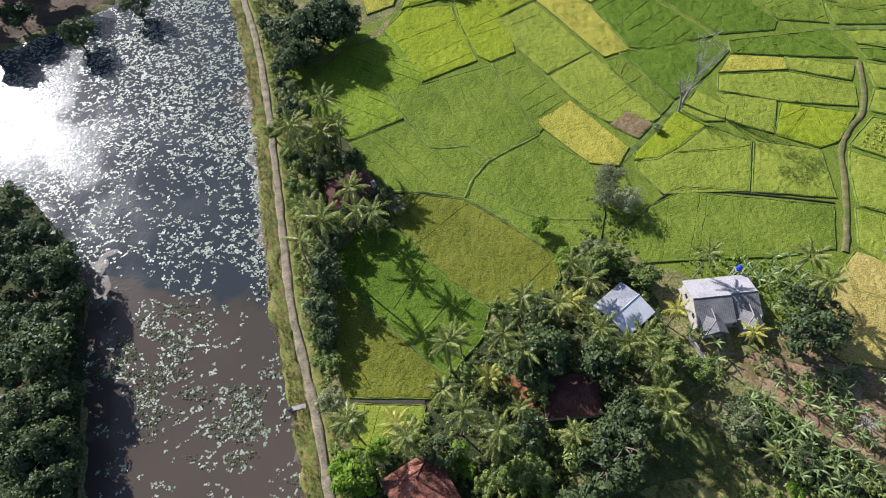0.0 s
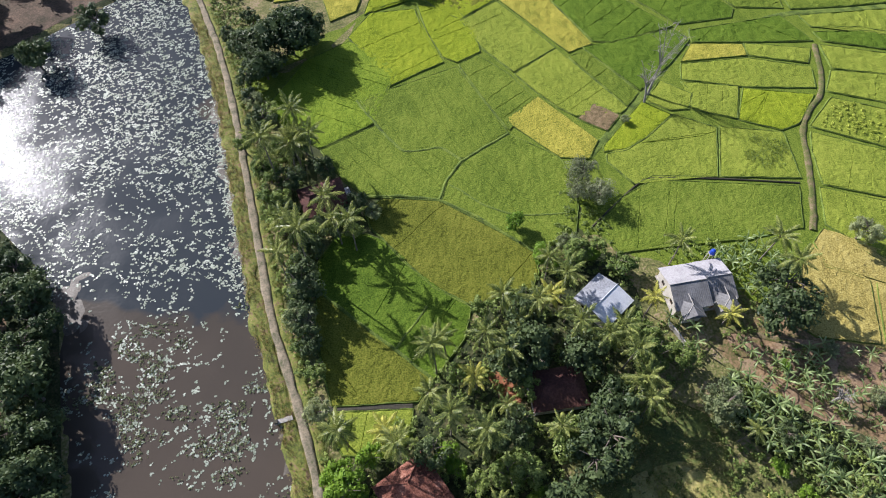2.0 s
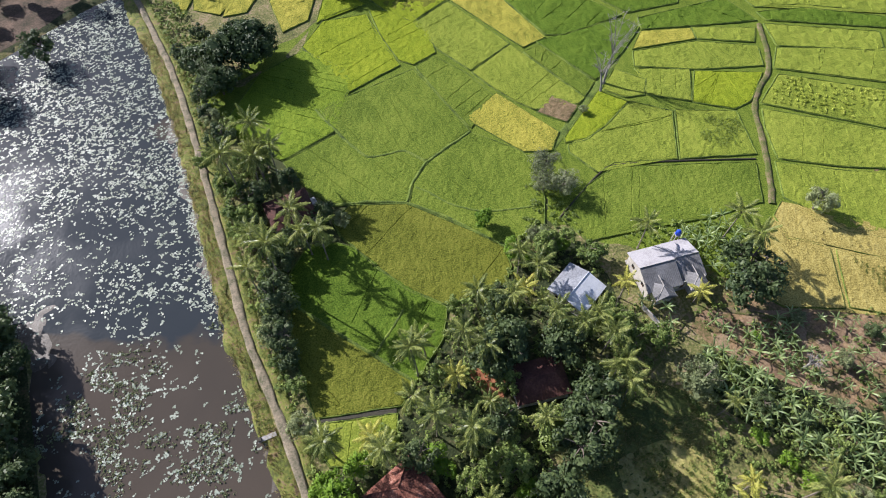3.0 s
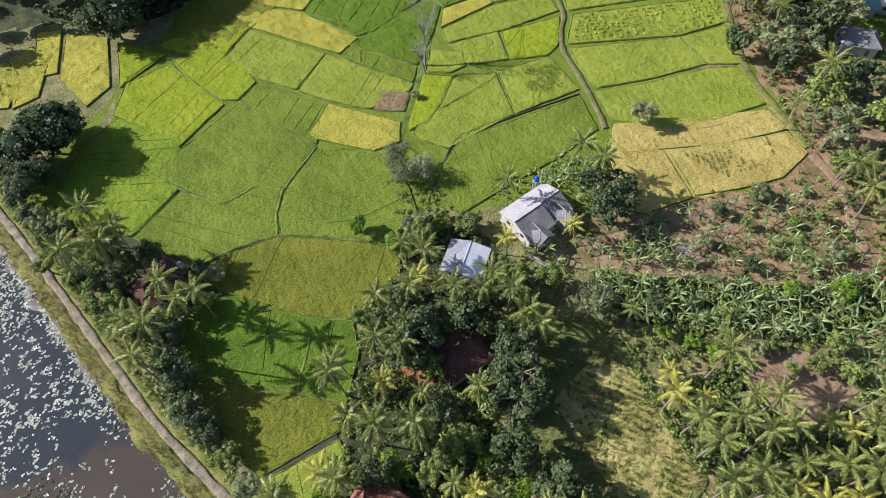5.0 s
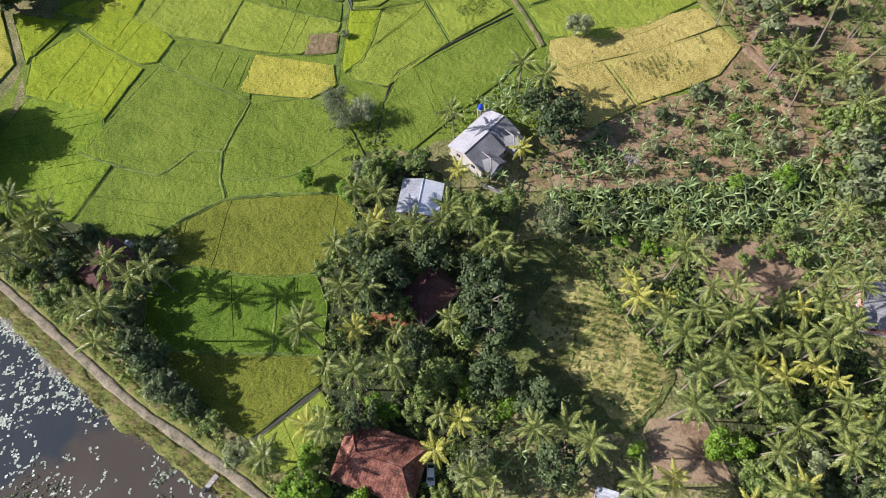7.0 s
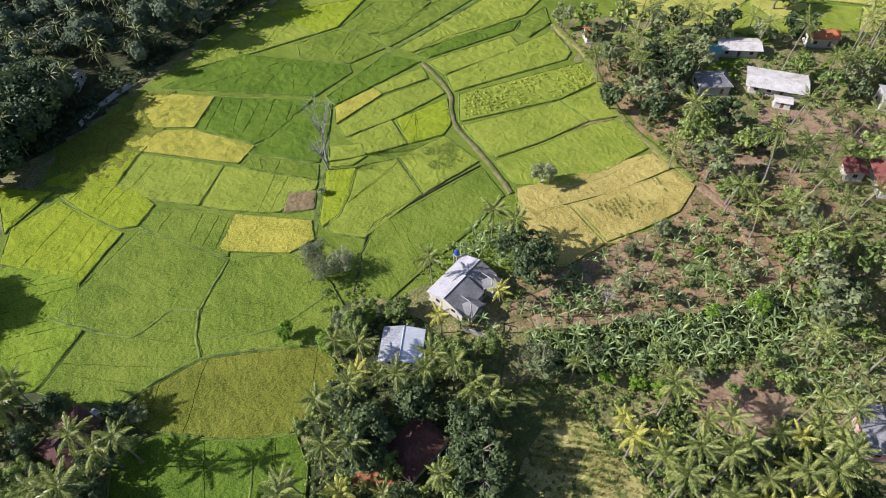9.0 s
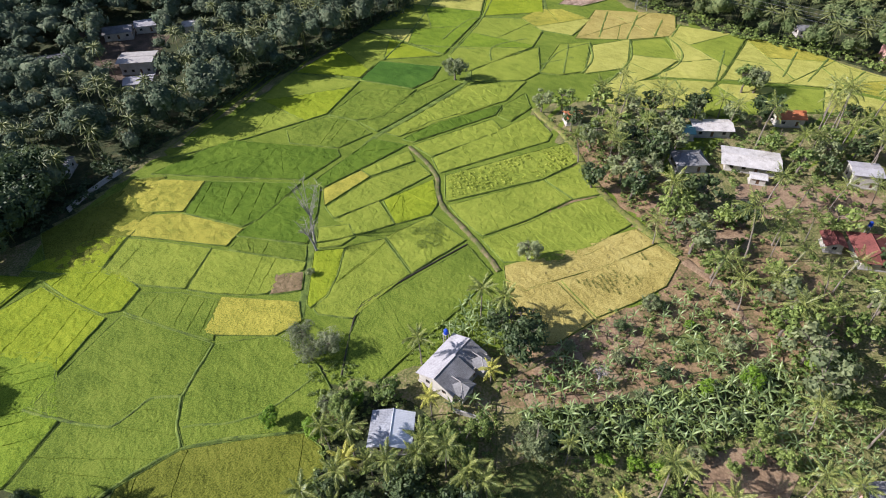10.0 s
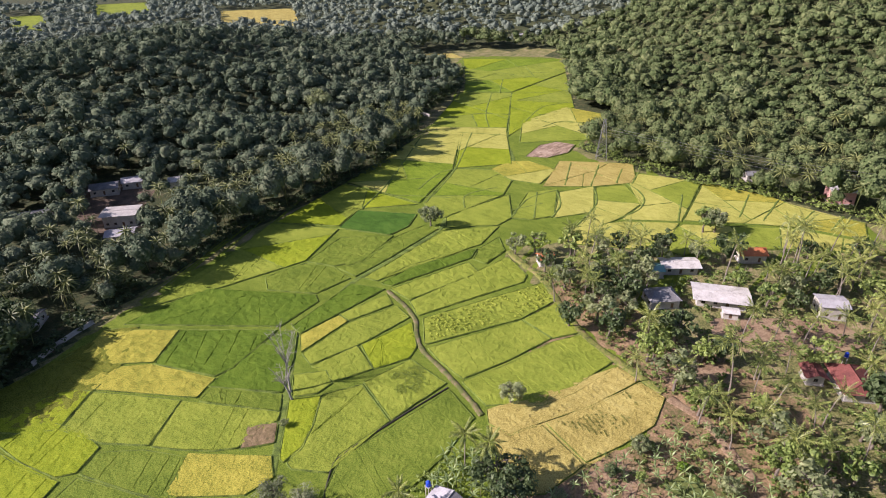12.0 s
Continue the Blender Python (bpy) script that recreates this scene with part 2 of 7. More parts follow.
M_SILT = surface("pond_silt", [(0.35, (0.07, 0.06, 0.045)), (0.55, (0.13, 0.11, 0.085)), (0.68, (0.2, 0.19, 0.15))], 0.4, 3.0, 0.5, 0.3)
M_ROWS = surface("stubble_plot", [(0.36, (0.23, 0.26, 0.065)), (0.47, (0.34, 0.315, 0.095)), (0.56, (0.43, 0.37, 0.14)), (0.66, (0.3, 0.32, 0.085))], 0.25, 2.4, 0.95, 0.8)
M_PAD = surface("lily_pad", [(0.35, (0.16, 0.2, 0.12)), (0.65, (0.46, 0.5, 0.4))], 0.5, 3, 0.34, 0.1, spec=0.4)
# Tin for one bright roof slope; the glare on it is in the colour.
M_TIN_GLARE = surface("new_tin_roof", [(0.32, (0.55, 0.57, 0.6)), (0.68, (0.78, 0.8, 0.82))], 0.35, 2.5, 0.4, 0.05, metal=0.2)
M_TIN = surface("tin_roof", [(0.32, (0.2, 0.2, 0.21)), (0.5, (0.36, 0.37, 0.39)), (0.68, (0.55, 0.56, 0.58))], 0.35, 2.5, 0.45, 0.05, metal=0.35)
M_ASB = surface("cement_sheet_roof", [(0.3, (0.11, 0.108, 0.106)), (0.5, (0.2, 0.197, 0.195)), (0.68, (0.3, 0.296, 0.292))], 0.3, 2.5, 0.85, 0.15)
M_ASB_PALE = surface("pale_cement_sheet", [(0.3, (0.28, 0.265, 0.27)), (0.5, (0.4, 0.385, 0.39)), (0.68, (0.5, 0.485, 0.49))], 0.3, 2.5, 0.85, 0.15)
M_TILE = surface("clay_tile", [(0.38, (0.06, 0.028, 0.02)), (0.47, (0.16, 0.06, 0.04)), (0.55, (0.23, 0.092, 0.06)), (0.64, (0.36, 0.19, 0.135))], 0.6, 3.5, 0.85, 0.4)
M_TILE_RED = surface("red_tile", [(0.34, (0.11, 0.04, 0.034)), (0.5, (0.19, 0.062, 0.05)), (0.65, (0.28, 0.11, 0.09))], 0.3, 2.5, 0.85, 0.4)
M_TILE_OR = surface("orange_tile", [(0.3, (0.4, 0.12, 0.045)), (0.65, (0.6, 0.22, 0.09))], 0.3, 2.5, 0.85, 0.4)
# Old red tile, with deep tree shade worked into its dark colour.
M_TILE_SHADE = surface("dark_tile", [(0.34, (0.05, 0.026, 0.022)), (0.5, (0.1, 0.045, 0.036)), (0.65, (0.17, 0.08, 0.06))], 0.3, 2.5, 0.85, 0.4)
M_WHITE = surface("white_roof", [(0.33, (0.3, 0.275, 0.24)), (0.45, (0.5, 0.47, 0.43)), (0.65, (0.64, 0.61, 0.57))], 0.5, 2.5, 0.7, 0.1)
M_WALL = surface("plaster_wall", [(0.3, (0.36, 0.33, 0.28)), (0.65, (0.6, 0.57, 0.5))], 0.5, 4, 0.85, 0.1)
M_PINK = surface("pink_plaster", [(0.3, (0.5, 0.25, 0.22)), (0.65, (0.62, 0.36, 0.31))], 0.5, 4, 0.85, 0.1)
M_TEAL = surface("teal_sheet", [(0.3, (0.12, 0.28, 0.26)), (0.65, (0.2, 0.4, 0.37))], 0.5, 4, 0.5, 0.05)
M_CONC = surface("concrete", [(0.3, (0.3, 0.28, 0.25)), (0.65, (0.5, 0.47, 0.43))], 0.5, 4, 0.85, 0.2)
M_WOOD = surface("dark_wood", [(0.3, (0.08, 0.045, 0.025)), (0.65, (0.2, 0.12, 0.07))], 1.5, 8, 0.6, 0.2)
M_BLUE = surface("blue_plastic", [(0.3, (0.015, 0.05, 0.42)), (0.65, (0.03, 0.09, 0.6))], 1, 6, 0.4, 0.05)
M_CAR = surface("white_car_paint", [(0.3, (0.72, 0.72, 0.72)), (0.65, (0.8, 0.8, 0.8))], 1, 6, 0.25, 0.0, spec=0.5)
M_RUBBER = surface("tyre_rubber", [(0.3, (0.015, 0.015, 0.015)), (0.65, (0.03, 0.03, 0.03))], 4, 12, 0.8, 0.1)
M_STEEL = surface("galvanised_steel", [(0.3, (0.26, 0.26, 0.27)), (0.65, (0.4, 0.4, 0.41))], 2, 9, 0.4, 0.0, metal=0.8)


def glass_mat():
    m, n, l, b = node_mat("window_glass")
    b.inputs["Base Color"].default_value = (0.03, 0.035, 0.04, 1)
    b.inputs["Roughness"].default_value = 0.06
    return m


M_GLASS = glass_mat()


def water_mat():
    """Still water, clear and dark in the deep north, muddy in the shallow south, with films of scum."""
    m, n, l, b = node_mat("pond_water")
    geo = n.new("ShaderNodeNewGeometry")
    big, mid, rip = (n.new("ShaderNodeTexNoise") for _ in range(3))
    for t, s, d in ((big, 0.03, 6), (mid, 0.06, 6), (rip, 1.3, 5)):
        t.inputs["Scale"].default_value, t.inputs["Detail"].default_value = s, d
        l.new(geo.outputs["Position"], t.inputs["Vector"])
    sep = n.new("ShaderNodeSeparateXYZ")
    l.new(geo.outputs["Position"], sep.inputs[0])
    south = n.new("ShaderNodeMapRange")
    south.inputs[1].default_value, south.inputs[2].default_value, south.inputs[3].default_value, south.inputs[4].default_value = 52.0, 68.0, 0.34, 0.0
    l.new(sep.outputs["Y"], south.inputs[0])
    add = n.new("ShaderNodeMath")
    add.operation = "ADD"
    l.new(big.outputs["Fac"], add.inputs[0])
    l.new(south.outputs[0], add.inputs[1])
    r = ramp(n, [(0.62, (0.036, 0.043, 0.048)), (0.66, (0.07, 0.059, 0.046)), (0.95, (0.086, 0.069, 0.052))])
    l.new(add.outputs[0], r.inputs[0])
    l.new(r.outputs[0], b.inputs["Base Color"])
    rr = n.new("ShaderNodeMapRange")
    rr.inputs[1].default_value, rr.inputs[2].default_value, rr.inputs[3].default_value, rr.inputs[4].default_value = 0.45, 0.56, 0.12, 0.2
    l.new(mid.outputs["Fac"], rr.inputs[0])
    l.new(rr.outputs[0], b.inputs["Roughness"])
    b.inputs["IOR"].default_value = 1.33
    bp = n.new("ShaderNodeBump")
    bp.inputs["Strength"].default_value, bp.inputs["Distance"].default_value = 0.6, 0.05
    l.new(rip.outputs["Fac"], bp.inputs["Height"])
    l.new(bp.outputs[0], b.inputs["Normal"])
    return m


M_WATER = water_mat()

# ---- mesh helpers ----
class Geo:
    """Vertices and faces of one mesh."""

    def __init__(self):
        self.v, self.f = [], []

    def add(self, verts, faces):
        k = len(self.v)
        self.v += [tuple(p) for p in verts]
        self.f += [tuple(i + k for i in q) for q in faces]
        return self

    def box(self, c, s, m=None):
        vs = [Vector((c[0] + s[0] / 2 * a, c[1] + s[1] / 2 * b, c[2] + s[2] / 2 * d)) for a in (-1, 1) for b in (-1, 1) for d in (-1, 1)]
        if m:
            vs = [m @ p for p in vs]
        return self.add(vs, [(0, 1, 3, 2), (4, 6, 7, 5), (0, 4, 5, 1), (2, 3, 7, 6), (0, 2, 6, 4), (1, 5, 7, 3)])

    def tube(self, pts, radii, n=6, cap=True):
        rings = []
        for i, p in enumerate(pts):
            p = Vector(p)
            d = (Vector(pts[min(i + 1, len(pts) - 1)]) - Vector(pts[max(i - 1, 0)])).normalized()
            u = d.orthogonal().normalized() if abs(d.z) < 0.9 else Vector((1, 0, 0)).cross(d).normalized()
            w = d.cross(u)
            rings.append([p + (u * math.cos(2 * math.pi * k / n) + w * math.sin(2 * math.pi * k / n)) * radii[i] for k in range(n)])
        fs = [(i * n + k, i * n + (k + 1) % n, (i + 1) * n + (k + 1) % n, (i + 1) * n + k) for i in range(len(pts) - 1) for k in range(n)]
        if cap:
            fs.append(tuple((len(pts) - 1) * n + k for k in range(n)))
        return self.add([p for r in rings for p in r], fs)

    def slab(self, ring, t):
        """A sheet of thickness t under a ring of points."""
        n = len(ring)
        vs = [Vector(p) for p in ring] + [Vector(p) - Vector((0, 0, t)) for p in ring]
        return self.add(vs, [tuple(range(n)), tuple(range(2 * n - 1, n - 1, -1))] + [(k, k + n, (k + 1) % n + n, (k + 1) % n) for k in range(n)])


def link_mesh(name, geo, material, parent=None, label="", smooth=False):
    me = bpy.data.meshes.new(name)
    if isinstance(geo, Geo):
        me.from_pydata(geo.v, [], geo.f)
    else:
        me.from_pydata(*geo)
    me.materials.append(material)
    if smooth:
        me.shade_smooth()
    ob = new(name, me)
    if parent:
        ob.parent = parent
    if label:
        ob["label"] = label
    return ob


def part(name, geo, material, parent, label="", smooth=False):
    return link_mesh(name, geo, material, parent, label, smooth)


def quads_object(name, arr, material, parent=None):
    """A mesh of loose quads from an array (n, 4, 3)."""
    arr = np.asarray(arr, dtype=np.float32)
    n = len(arr)
    me = bpy.data.meshes.new(name)
    me.vertices.add(n * 4)
    me.vertices.foreach_set("co", arr.reshape(-1))
    me.loops.add(n * 4)
    me.loops.foreach_set("vertex_index", np.arange(n * 4, dtype=np.int32))
    me.polygons.add(n)
    me.polygons.foreach_set("loop_start", np.arange(0, n * 4, 4, dtype=np.int32))
    me.update(calc_edges=True)
    me.materials.append(material)
    ob = new(name, me)
    if parent:
        ob.parent = parent
    return ob


def inside(px, py, poly):
    """Which of the points lie inside the polygon."""
    px, py = np.asarray(px, float), np.asarray(py, float)
    res = np.zeros(px.shape, bool)
    for (x0, y0), (x1, y1) in zip(poly, poly[1:] + poly[:1]):
        cond = ((y0 > py) != (y1 > py)) & (px < (x1 - x0) * (py - y0) / ((y1 - y0) or 1e-9) + x0)
        res ^= cond
    return res


def seg_dist(px, py, line):
    px, py = np.asarray(px, float), np.asarray(py, float)
    best = np.full(px.shape, 1e9)
    for (x0, y0), (x1, y1) in zip(line, line[1:]):
        dx, dy = x1 - x0, y1 - y0
        t = np.clip(((px - x0) * dx + (py - y0) * dy) / (dx * dx + dy * dy + 1e-9), 0, 1)
        best = np.minimum(best, np.hypot(px - x0 - t * dx, py - y0 - t * dy))
    return best


def spline(pts, step=1.0, closed=False):
    """A smooth line through the points, with a point about every step metres."""
    out, n = [], len(pts)
    P = [Vector((*p[:2], 0)) for p in pts]
    for i in range(n if closed else n - 1):
        a, b, c, d = (P[(i + k) % n] if closed else P[min(max(i + k, 0), n - 1)] for k in (-1, 0, 1, 2))
        m = max(1, round((c - b).length / step))
        for k in range(m):
            t = k / m
            q = 0.5 * (2 * b + (c - a) * t + (2 * a - 5 * b + 4 * c - d) * t * t + (3 * b - a - 3 * c + d) * t ** 3)
            out.append((q.x, q.y))
    if not closed:
        out.append((P[-1].x, P[-1].y))
    return out

# ---- plan of the large lines ----
ROAD = [(-16, 3), (-19.3, 14.5), (-21.6, 23), (-25.4, 36.2), (-28.7, 46.2), (-32.6, 57.8), (-36, 72.1), (-40.4, 91.6), (-44.8, 110.3), (-50.2, 131.4), (-55.2, 147.5), (-60.4, 161.5), (-67.5, 180), (-78, 205)]
POND = [(-20, 3), (-22, 13), (-26, 27), (-30.2, 43.8), (-34.1, 55.1), (-39.2, 73.6), (-43.2, 91.6), (-51.4, 124.9), (-61.6, 161.5), (-70, 186), (-84, 176), (-98, 163), (-112, 150), (-128, 139), (-152, 130),
        (-152, 102), (-126, 93), (-108, 88), (-98, 84), (-88, 75), (-81.5, 66), (-76.5, 58), (-76, 47), (-70, 34), (-66, 20), (-60, 3), (-50, -12), (-28, -12)]
FOREST_EDGE = [(-78, 176), (-62, 188), (-40, 203), (-21, 198), (-9, 187), (8.9, 182), (27.4, 188), (44, 195.9), (59.6, 201), (78.8, 206), (108, 213), (130, 216), (164, 219), (208, 225), (252.7, 246), (291, 275), (352, 295), (397, 330), (404, 419)]
FOREST_EAST = [(500, 300), (445, 259), (361, 202), (353, 158), (290, 158), (280, 114), (279, 75), (284, 45), (283, 16), (290, -60), (300, -160)]
VALLEY = FOREST_EDGE + [(470, 405), (520, 335)] + FOREST_EAST + [(100, -260), (-160, -160), (-160, 60), (-128, 140), (-95, 166)]
WATER_Z = -0.9
CLEARING = [(75.5, 8.2), (88, -1), (87.5, -10), (73, -10.5), (68.5, 0.3)]
TRACK = [(129.5, 36), (128.7, 32.1), (127.3, 26.3), (125.4, 22.2), (121.2, 17.3), (117.1, 11.3), (111.8, 7.0)]


def hills(x, y):
    """Height of the land over the rice fields."""
    x, y = np.asarray(x, float), np.asarray(y, float)
    h = np.zeros(np.broadcast(x, y).shape)
    for cx, cy, top, sx, sy, turn in HILLS:
        c, s = math.cos(turn), math.sin(turn)
        u, v = (x - cx) * c + (y - cy) * s, -(x - cx) * s + (y - cy) * c
        h = h + top * np.exp(-(u / sx) ** 2 - (v / sy) ** 2)
    near = VALLEY + VALLEY[:1]
    d = np.where(inside(x, y, VALLEY), 0.0, seg_dist(x, y, near))
    return h * np.clip(d / 110.0, 0, 1) ** 1.2


HILLS = [(215, 480, 27, 150, 95, 0.75), (70, 540, 20, 120, 130, 0.2), (620, 140, 62, 150, 210, 0.3), (560, -120, 55, 160, 200, 0.0), (700, 560, 30, 130, 90, -0.6), (980, 420, 80, 180, 260, 0.4),
         (1600, 1500, 60, 700, 400, -0.8), (-200, 420, 12, 120, 120, 0)]
FAR_FIELDS = [[(424, 1163), (488, 1113), (405, 915), (345, 955)], [(497, 890), (575, 812), (470, 655), (407, 730)], [(283, 1125), (318, 1092), (270, 920), (238, 945)]]


def land(x, y):
    """Height of the ground sheet."""
    x, y = np.asarray(x, float), np.asarray(y, float)
    z = -0.42 + hills(x, y)
    near = (np.abs(x) < 260) & (np.abs(y) < 260)
    inpond = inside(x, y, POND) & near
    d = seg_dist(x, y, POND + POND[:1])
    return np.where(inpond, z - np.minimum(d * 0.6, 2.0), z)


def ground():
    def axis(lo, hi):
        fine = np.arange(lo, hi, 2.5)
        far = [hi]
        step = 4.0
        while far[-1] < 4200:
            far.append(far[-1] + step)
            step *= 1.12
        back = [lo]
        step = 4.0
        while back[-1] > -4200:
            back.append(back[-1] - step)
            step *= 1.12
        return np.array(sorted(back[1:]) + list(fine) + far)
    xs, ys = axis(-140, 300), axis(-60, 300)
    X, Y = np.meshgrid(xs, ys)
    Z = land(X, Y)
    w, h = len(xs), len(ys)
    vs = np.stack([X, Y, Z], -1).reshape(-1, 3).tolist()
    fs = [(j * w + i, j * w + i + 1, (j + 1) * w + i + 1, (j + 1) * w + i) for j in range(h - 1) for i in range(w - 1)]
    ob = link_mesh("ground", (vs, [], fs), M_GROUND, smooth=True)
    ob.data.materials.append(M_SHADE_LITTER)
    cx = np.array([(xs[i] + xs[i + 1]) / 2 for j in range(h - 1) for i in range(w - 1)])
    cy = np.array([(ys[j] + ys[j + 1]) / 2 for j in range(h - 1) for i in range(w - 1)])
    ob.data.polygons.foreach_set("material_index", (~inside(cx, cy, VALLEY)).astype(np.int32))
    return tagged(ob, "grass and bare earth ground over valley and hills", "ground", kind="structure")


def ribbon(name, line, half, z, material, crown=0.12, skirt=0.8, wobble=0.25, label="", category="", parent=None):
    """A raised way along a line: verges, shoulders and a crowned top."""
    line = spline(line, 1.0)
    prof = [(-1.0 - skirt, -0.75), (-1.0, -0.06), (-0.5, crown * 0.6), (0, crown * 0.35), (0.5, crown * 0.6), (1.0, -0.06), (1.0 + skirt, -0.75)]
    g, k = Geo(), len(prof)
    for i, (x, y) in enumerate(line):
        a, b = line[max(i - 1, 0)], line[min(i + 1, len(line) - 1)]
        d = Vector((b[0] - a[0], b[1] - a[1])).normalized()
        for u, dz in prof:
            r = half * u * (1 + wobble * noise.noise((x * 0.3, y * 0.3, u)))
            g.v.append((x + d.y * r, y - d.x * r, z + dz + 0.03 * noise.noise((x, y, 4))))
    g.f = [(i * k + j, (i + 1) * k + j, (i + 1) * k + j + 1, i * k + j + 1) for i in range(len(line) - 1) for j in range(k - 1)]
    ob = link_mesh(name, g, material, parent, smooth=True)
    return tagged(ob, label, category, kind="" if parent else "structure")


def sheet(name, outline, z, material, step, rough_z=0.08, grooves=(), label="", category="ground", edge=0.25, drop=0.4, shrink=0.0, kind="structure"):
    """A piece of standing crop or ground cover with an uneven edge; grooves are walking gaps pressed into it."""
    ring = spline(outline, max(step, 1.0), True) if len(outline) > 14 else []
    if not ring:
        for a, b in zip(outline, outline[1:] + outline[:1]):
            m = max(1, round(math.dist(a, b) / step))
            ring += [(a[0] + (b[0] - a[0]) * i / m, a[1] + (b[1] - a[1]) * i / m) for i in range(m)]
    area = sum(a[0] * b[1] - b[0] * a[1] for a, b in zip(ring, ring[1:] + ring[:1]))
    if area < 0:
        ring.reverse()
    n = len(ring)
    pts = []
    for i, (x, y) in enumerate(ring):
        a, b = ring[i - 1], ring[(i + 1) % n]
        d = Vector((b[0] - a[0], b[1] - a[1]))
        d = d.normalized() if d.length > 1e-6 else Vector((1, 0))
        o = -shrink + edge * noise.noise((x * 0.6, y * 0.6, 2.0))
        pts.append(Vector((x + d.y * o, y - d.x * o)))
    rx_, ry_ = [p.x for p in pts], [p.y for p in pts]
    gx, gy = np.meshgrid(np.arange(min(rx_), max(rx_), step), np.arange(min(ry_), max(ry_), step))
    rng = np.random.default_rng(int(abs(rx_[0] * 31 + ry_[0] * 17) * 10))
    gx = (gx + rng.uniform(-0.3, 0.3, gx.shape) * step).ravel()
    gy = (gy + rng.uniform(-0.3, 0.3, gy.shape) * step).ravel()
    poly = list(zip(rx_, ry_))
    keep = inside(gx, gy, poly) & (seg_dist(gx, gy, poly + poly[:1]) > step * 0.5)
    extra, low = [], []
    for a, b, w in grooves:
        m = max(2, round(math.dist(a, b) / max(step * 0.7, 0.5)))
        d = Vector((b[0] - a[0], b[1] - a[1])).normalized()
        for i in range(m + 1):
            c = Vector(a).lerp(Vector(b), i / m)
            c = c + Vector((-d.y, d.x)) * 0.25 * noise.noise((c.x * 0.4, c.y * 0.4, 7.0))
            extra += [(c.x, c.y, 1), (c.x - d.y * w, c.y + d.x * w, 0), (c.x + d.y * w, c.y - d.x * w, 0)]
        keep &= seg_dist(gx, gy, [a, b]) > w + step * 0.3
    if extra:
        ex = np.array(extra)
        ok = inside(ex[:, 0], ex[:, 1], poly) & (seg_dist(ex[:, 0], ex[:, 1], poly + poly[:1]) > 0.2)
        low = [tuple(e) for e in ex[ok]]
    co = pts + [Vector((x, y)) for x, y in zip(gx[keep], gy[keep])] + [Vector(e[:2]) for e in low]
    sunk = {len(pts) + int(keep.sum()) + i for i, e in enumerate(low) if e[2] > 0.5}
    vs, es, fs, ov, _, _ = geometry.delaunay_2d_cdt(co, [], [list(range(n))], 1, 1e-4, True)
    out = []
    onedge = [any(o < n for o in src) for src in ov]
    for p, src, e in zip(vs, ov, onedge):
        h = z + rough_z * (rng.uniform(-1, 1) + 0.7 * noise.noise((p.x * 0.23, p.y * 0.23, 5.0)))
        if any(o in sunk for o in src):
            h -= drop * 0.4
        out.append((p.x, p.y, h - (0.06 if e else 0)))
    k = len(out)
    idx = {o: i for i, src in enumerate(ov) for o in src if o < n}
    rim = [idx[i] for i in range(n) if i in idx]
    for i in rim:
        x, y, h = out[i]
        out.append((x, y, z - drop - 0.1))
    faces = [tuple(f) for f in fs]
    m = len(rim)
    faces += [(rim[i], k + i, k + (i + 1) % m, rim[(i + 1) % m]) for i in range(m)]
    ob = link_mesh(name, (out, [], faces), material)
    return tagged(ob, label, category, kind=kind), poly


CROP_WORDS = {
    "fresh": "fresh green standing rice between low earth bunds", "mid": "mid-green standing rice with walking gaps",
    "bright": "bright yellow-green rice close to ripening", "pale": "pale yellow-green rice turning ripe", "ripe": "pale yellow ripe rice field", "deep": "deep green young rice field", "emerald": "dark emerald-green square of young rice",
    "gold": "golden ripe rice field ready for harvest", "straw": "straw-coloured cut rice field with stubble rows", "olive": "olive-green rice field with drying patches",
    "tilled": "freshly tilled reddish-brown soil in furrows", "brown": "fallow brown patch of dry earth between rice fields"}


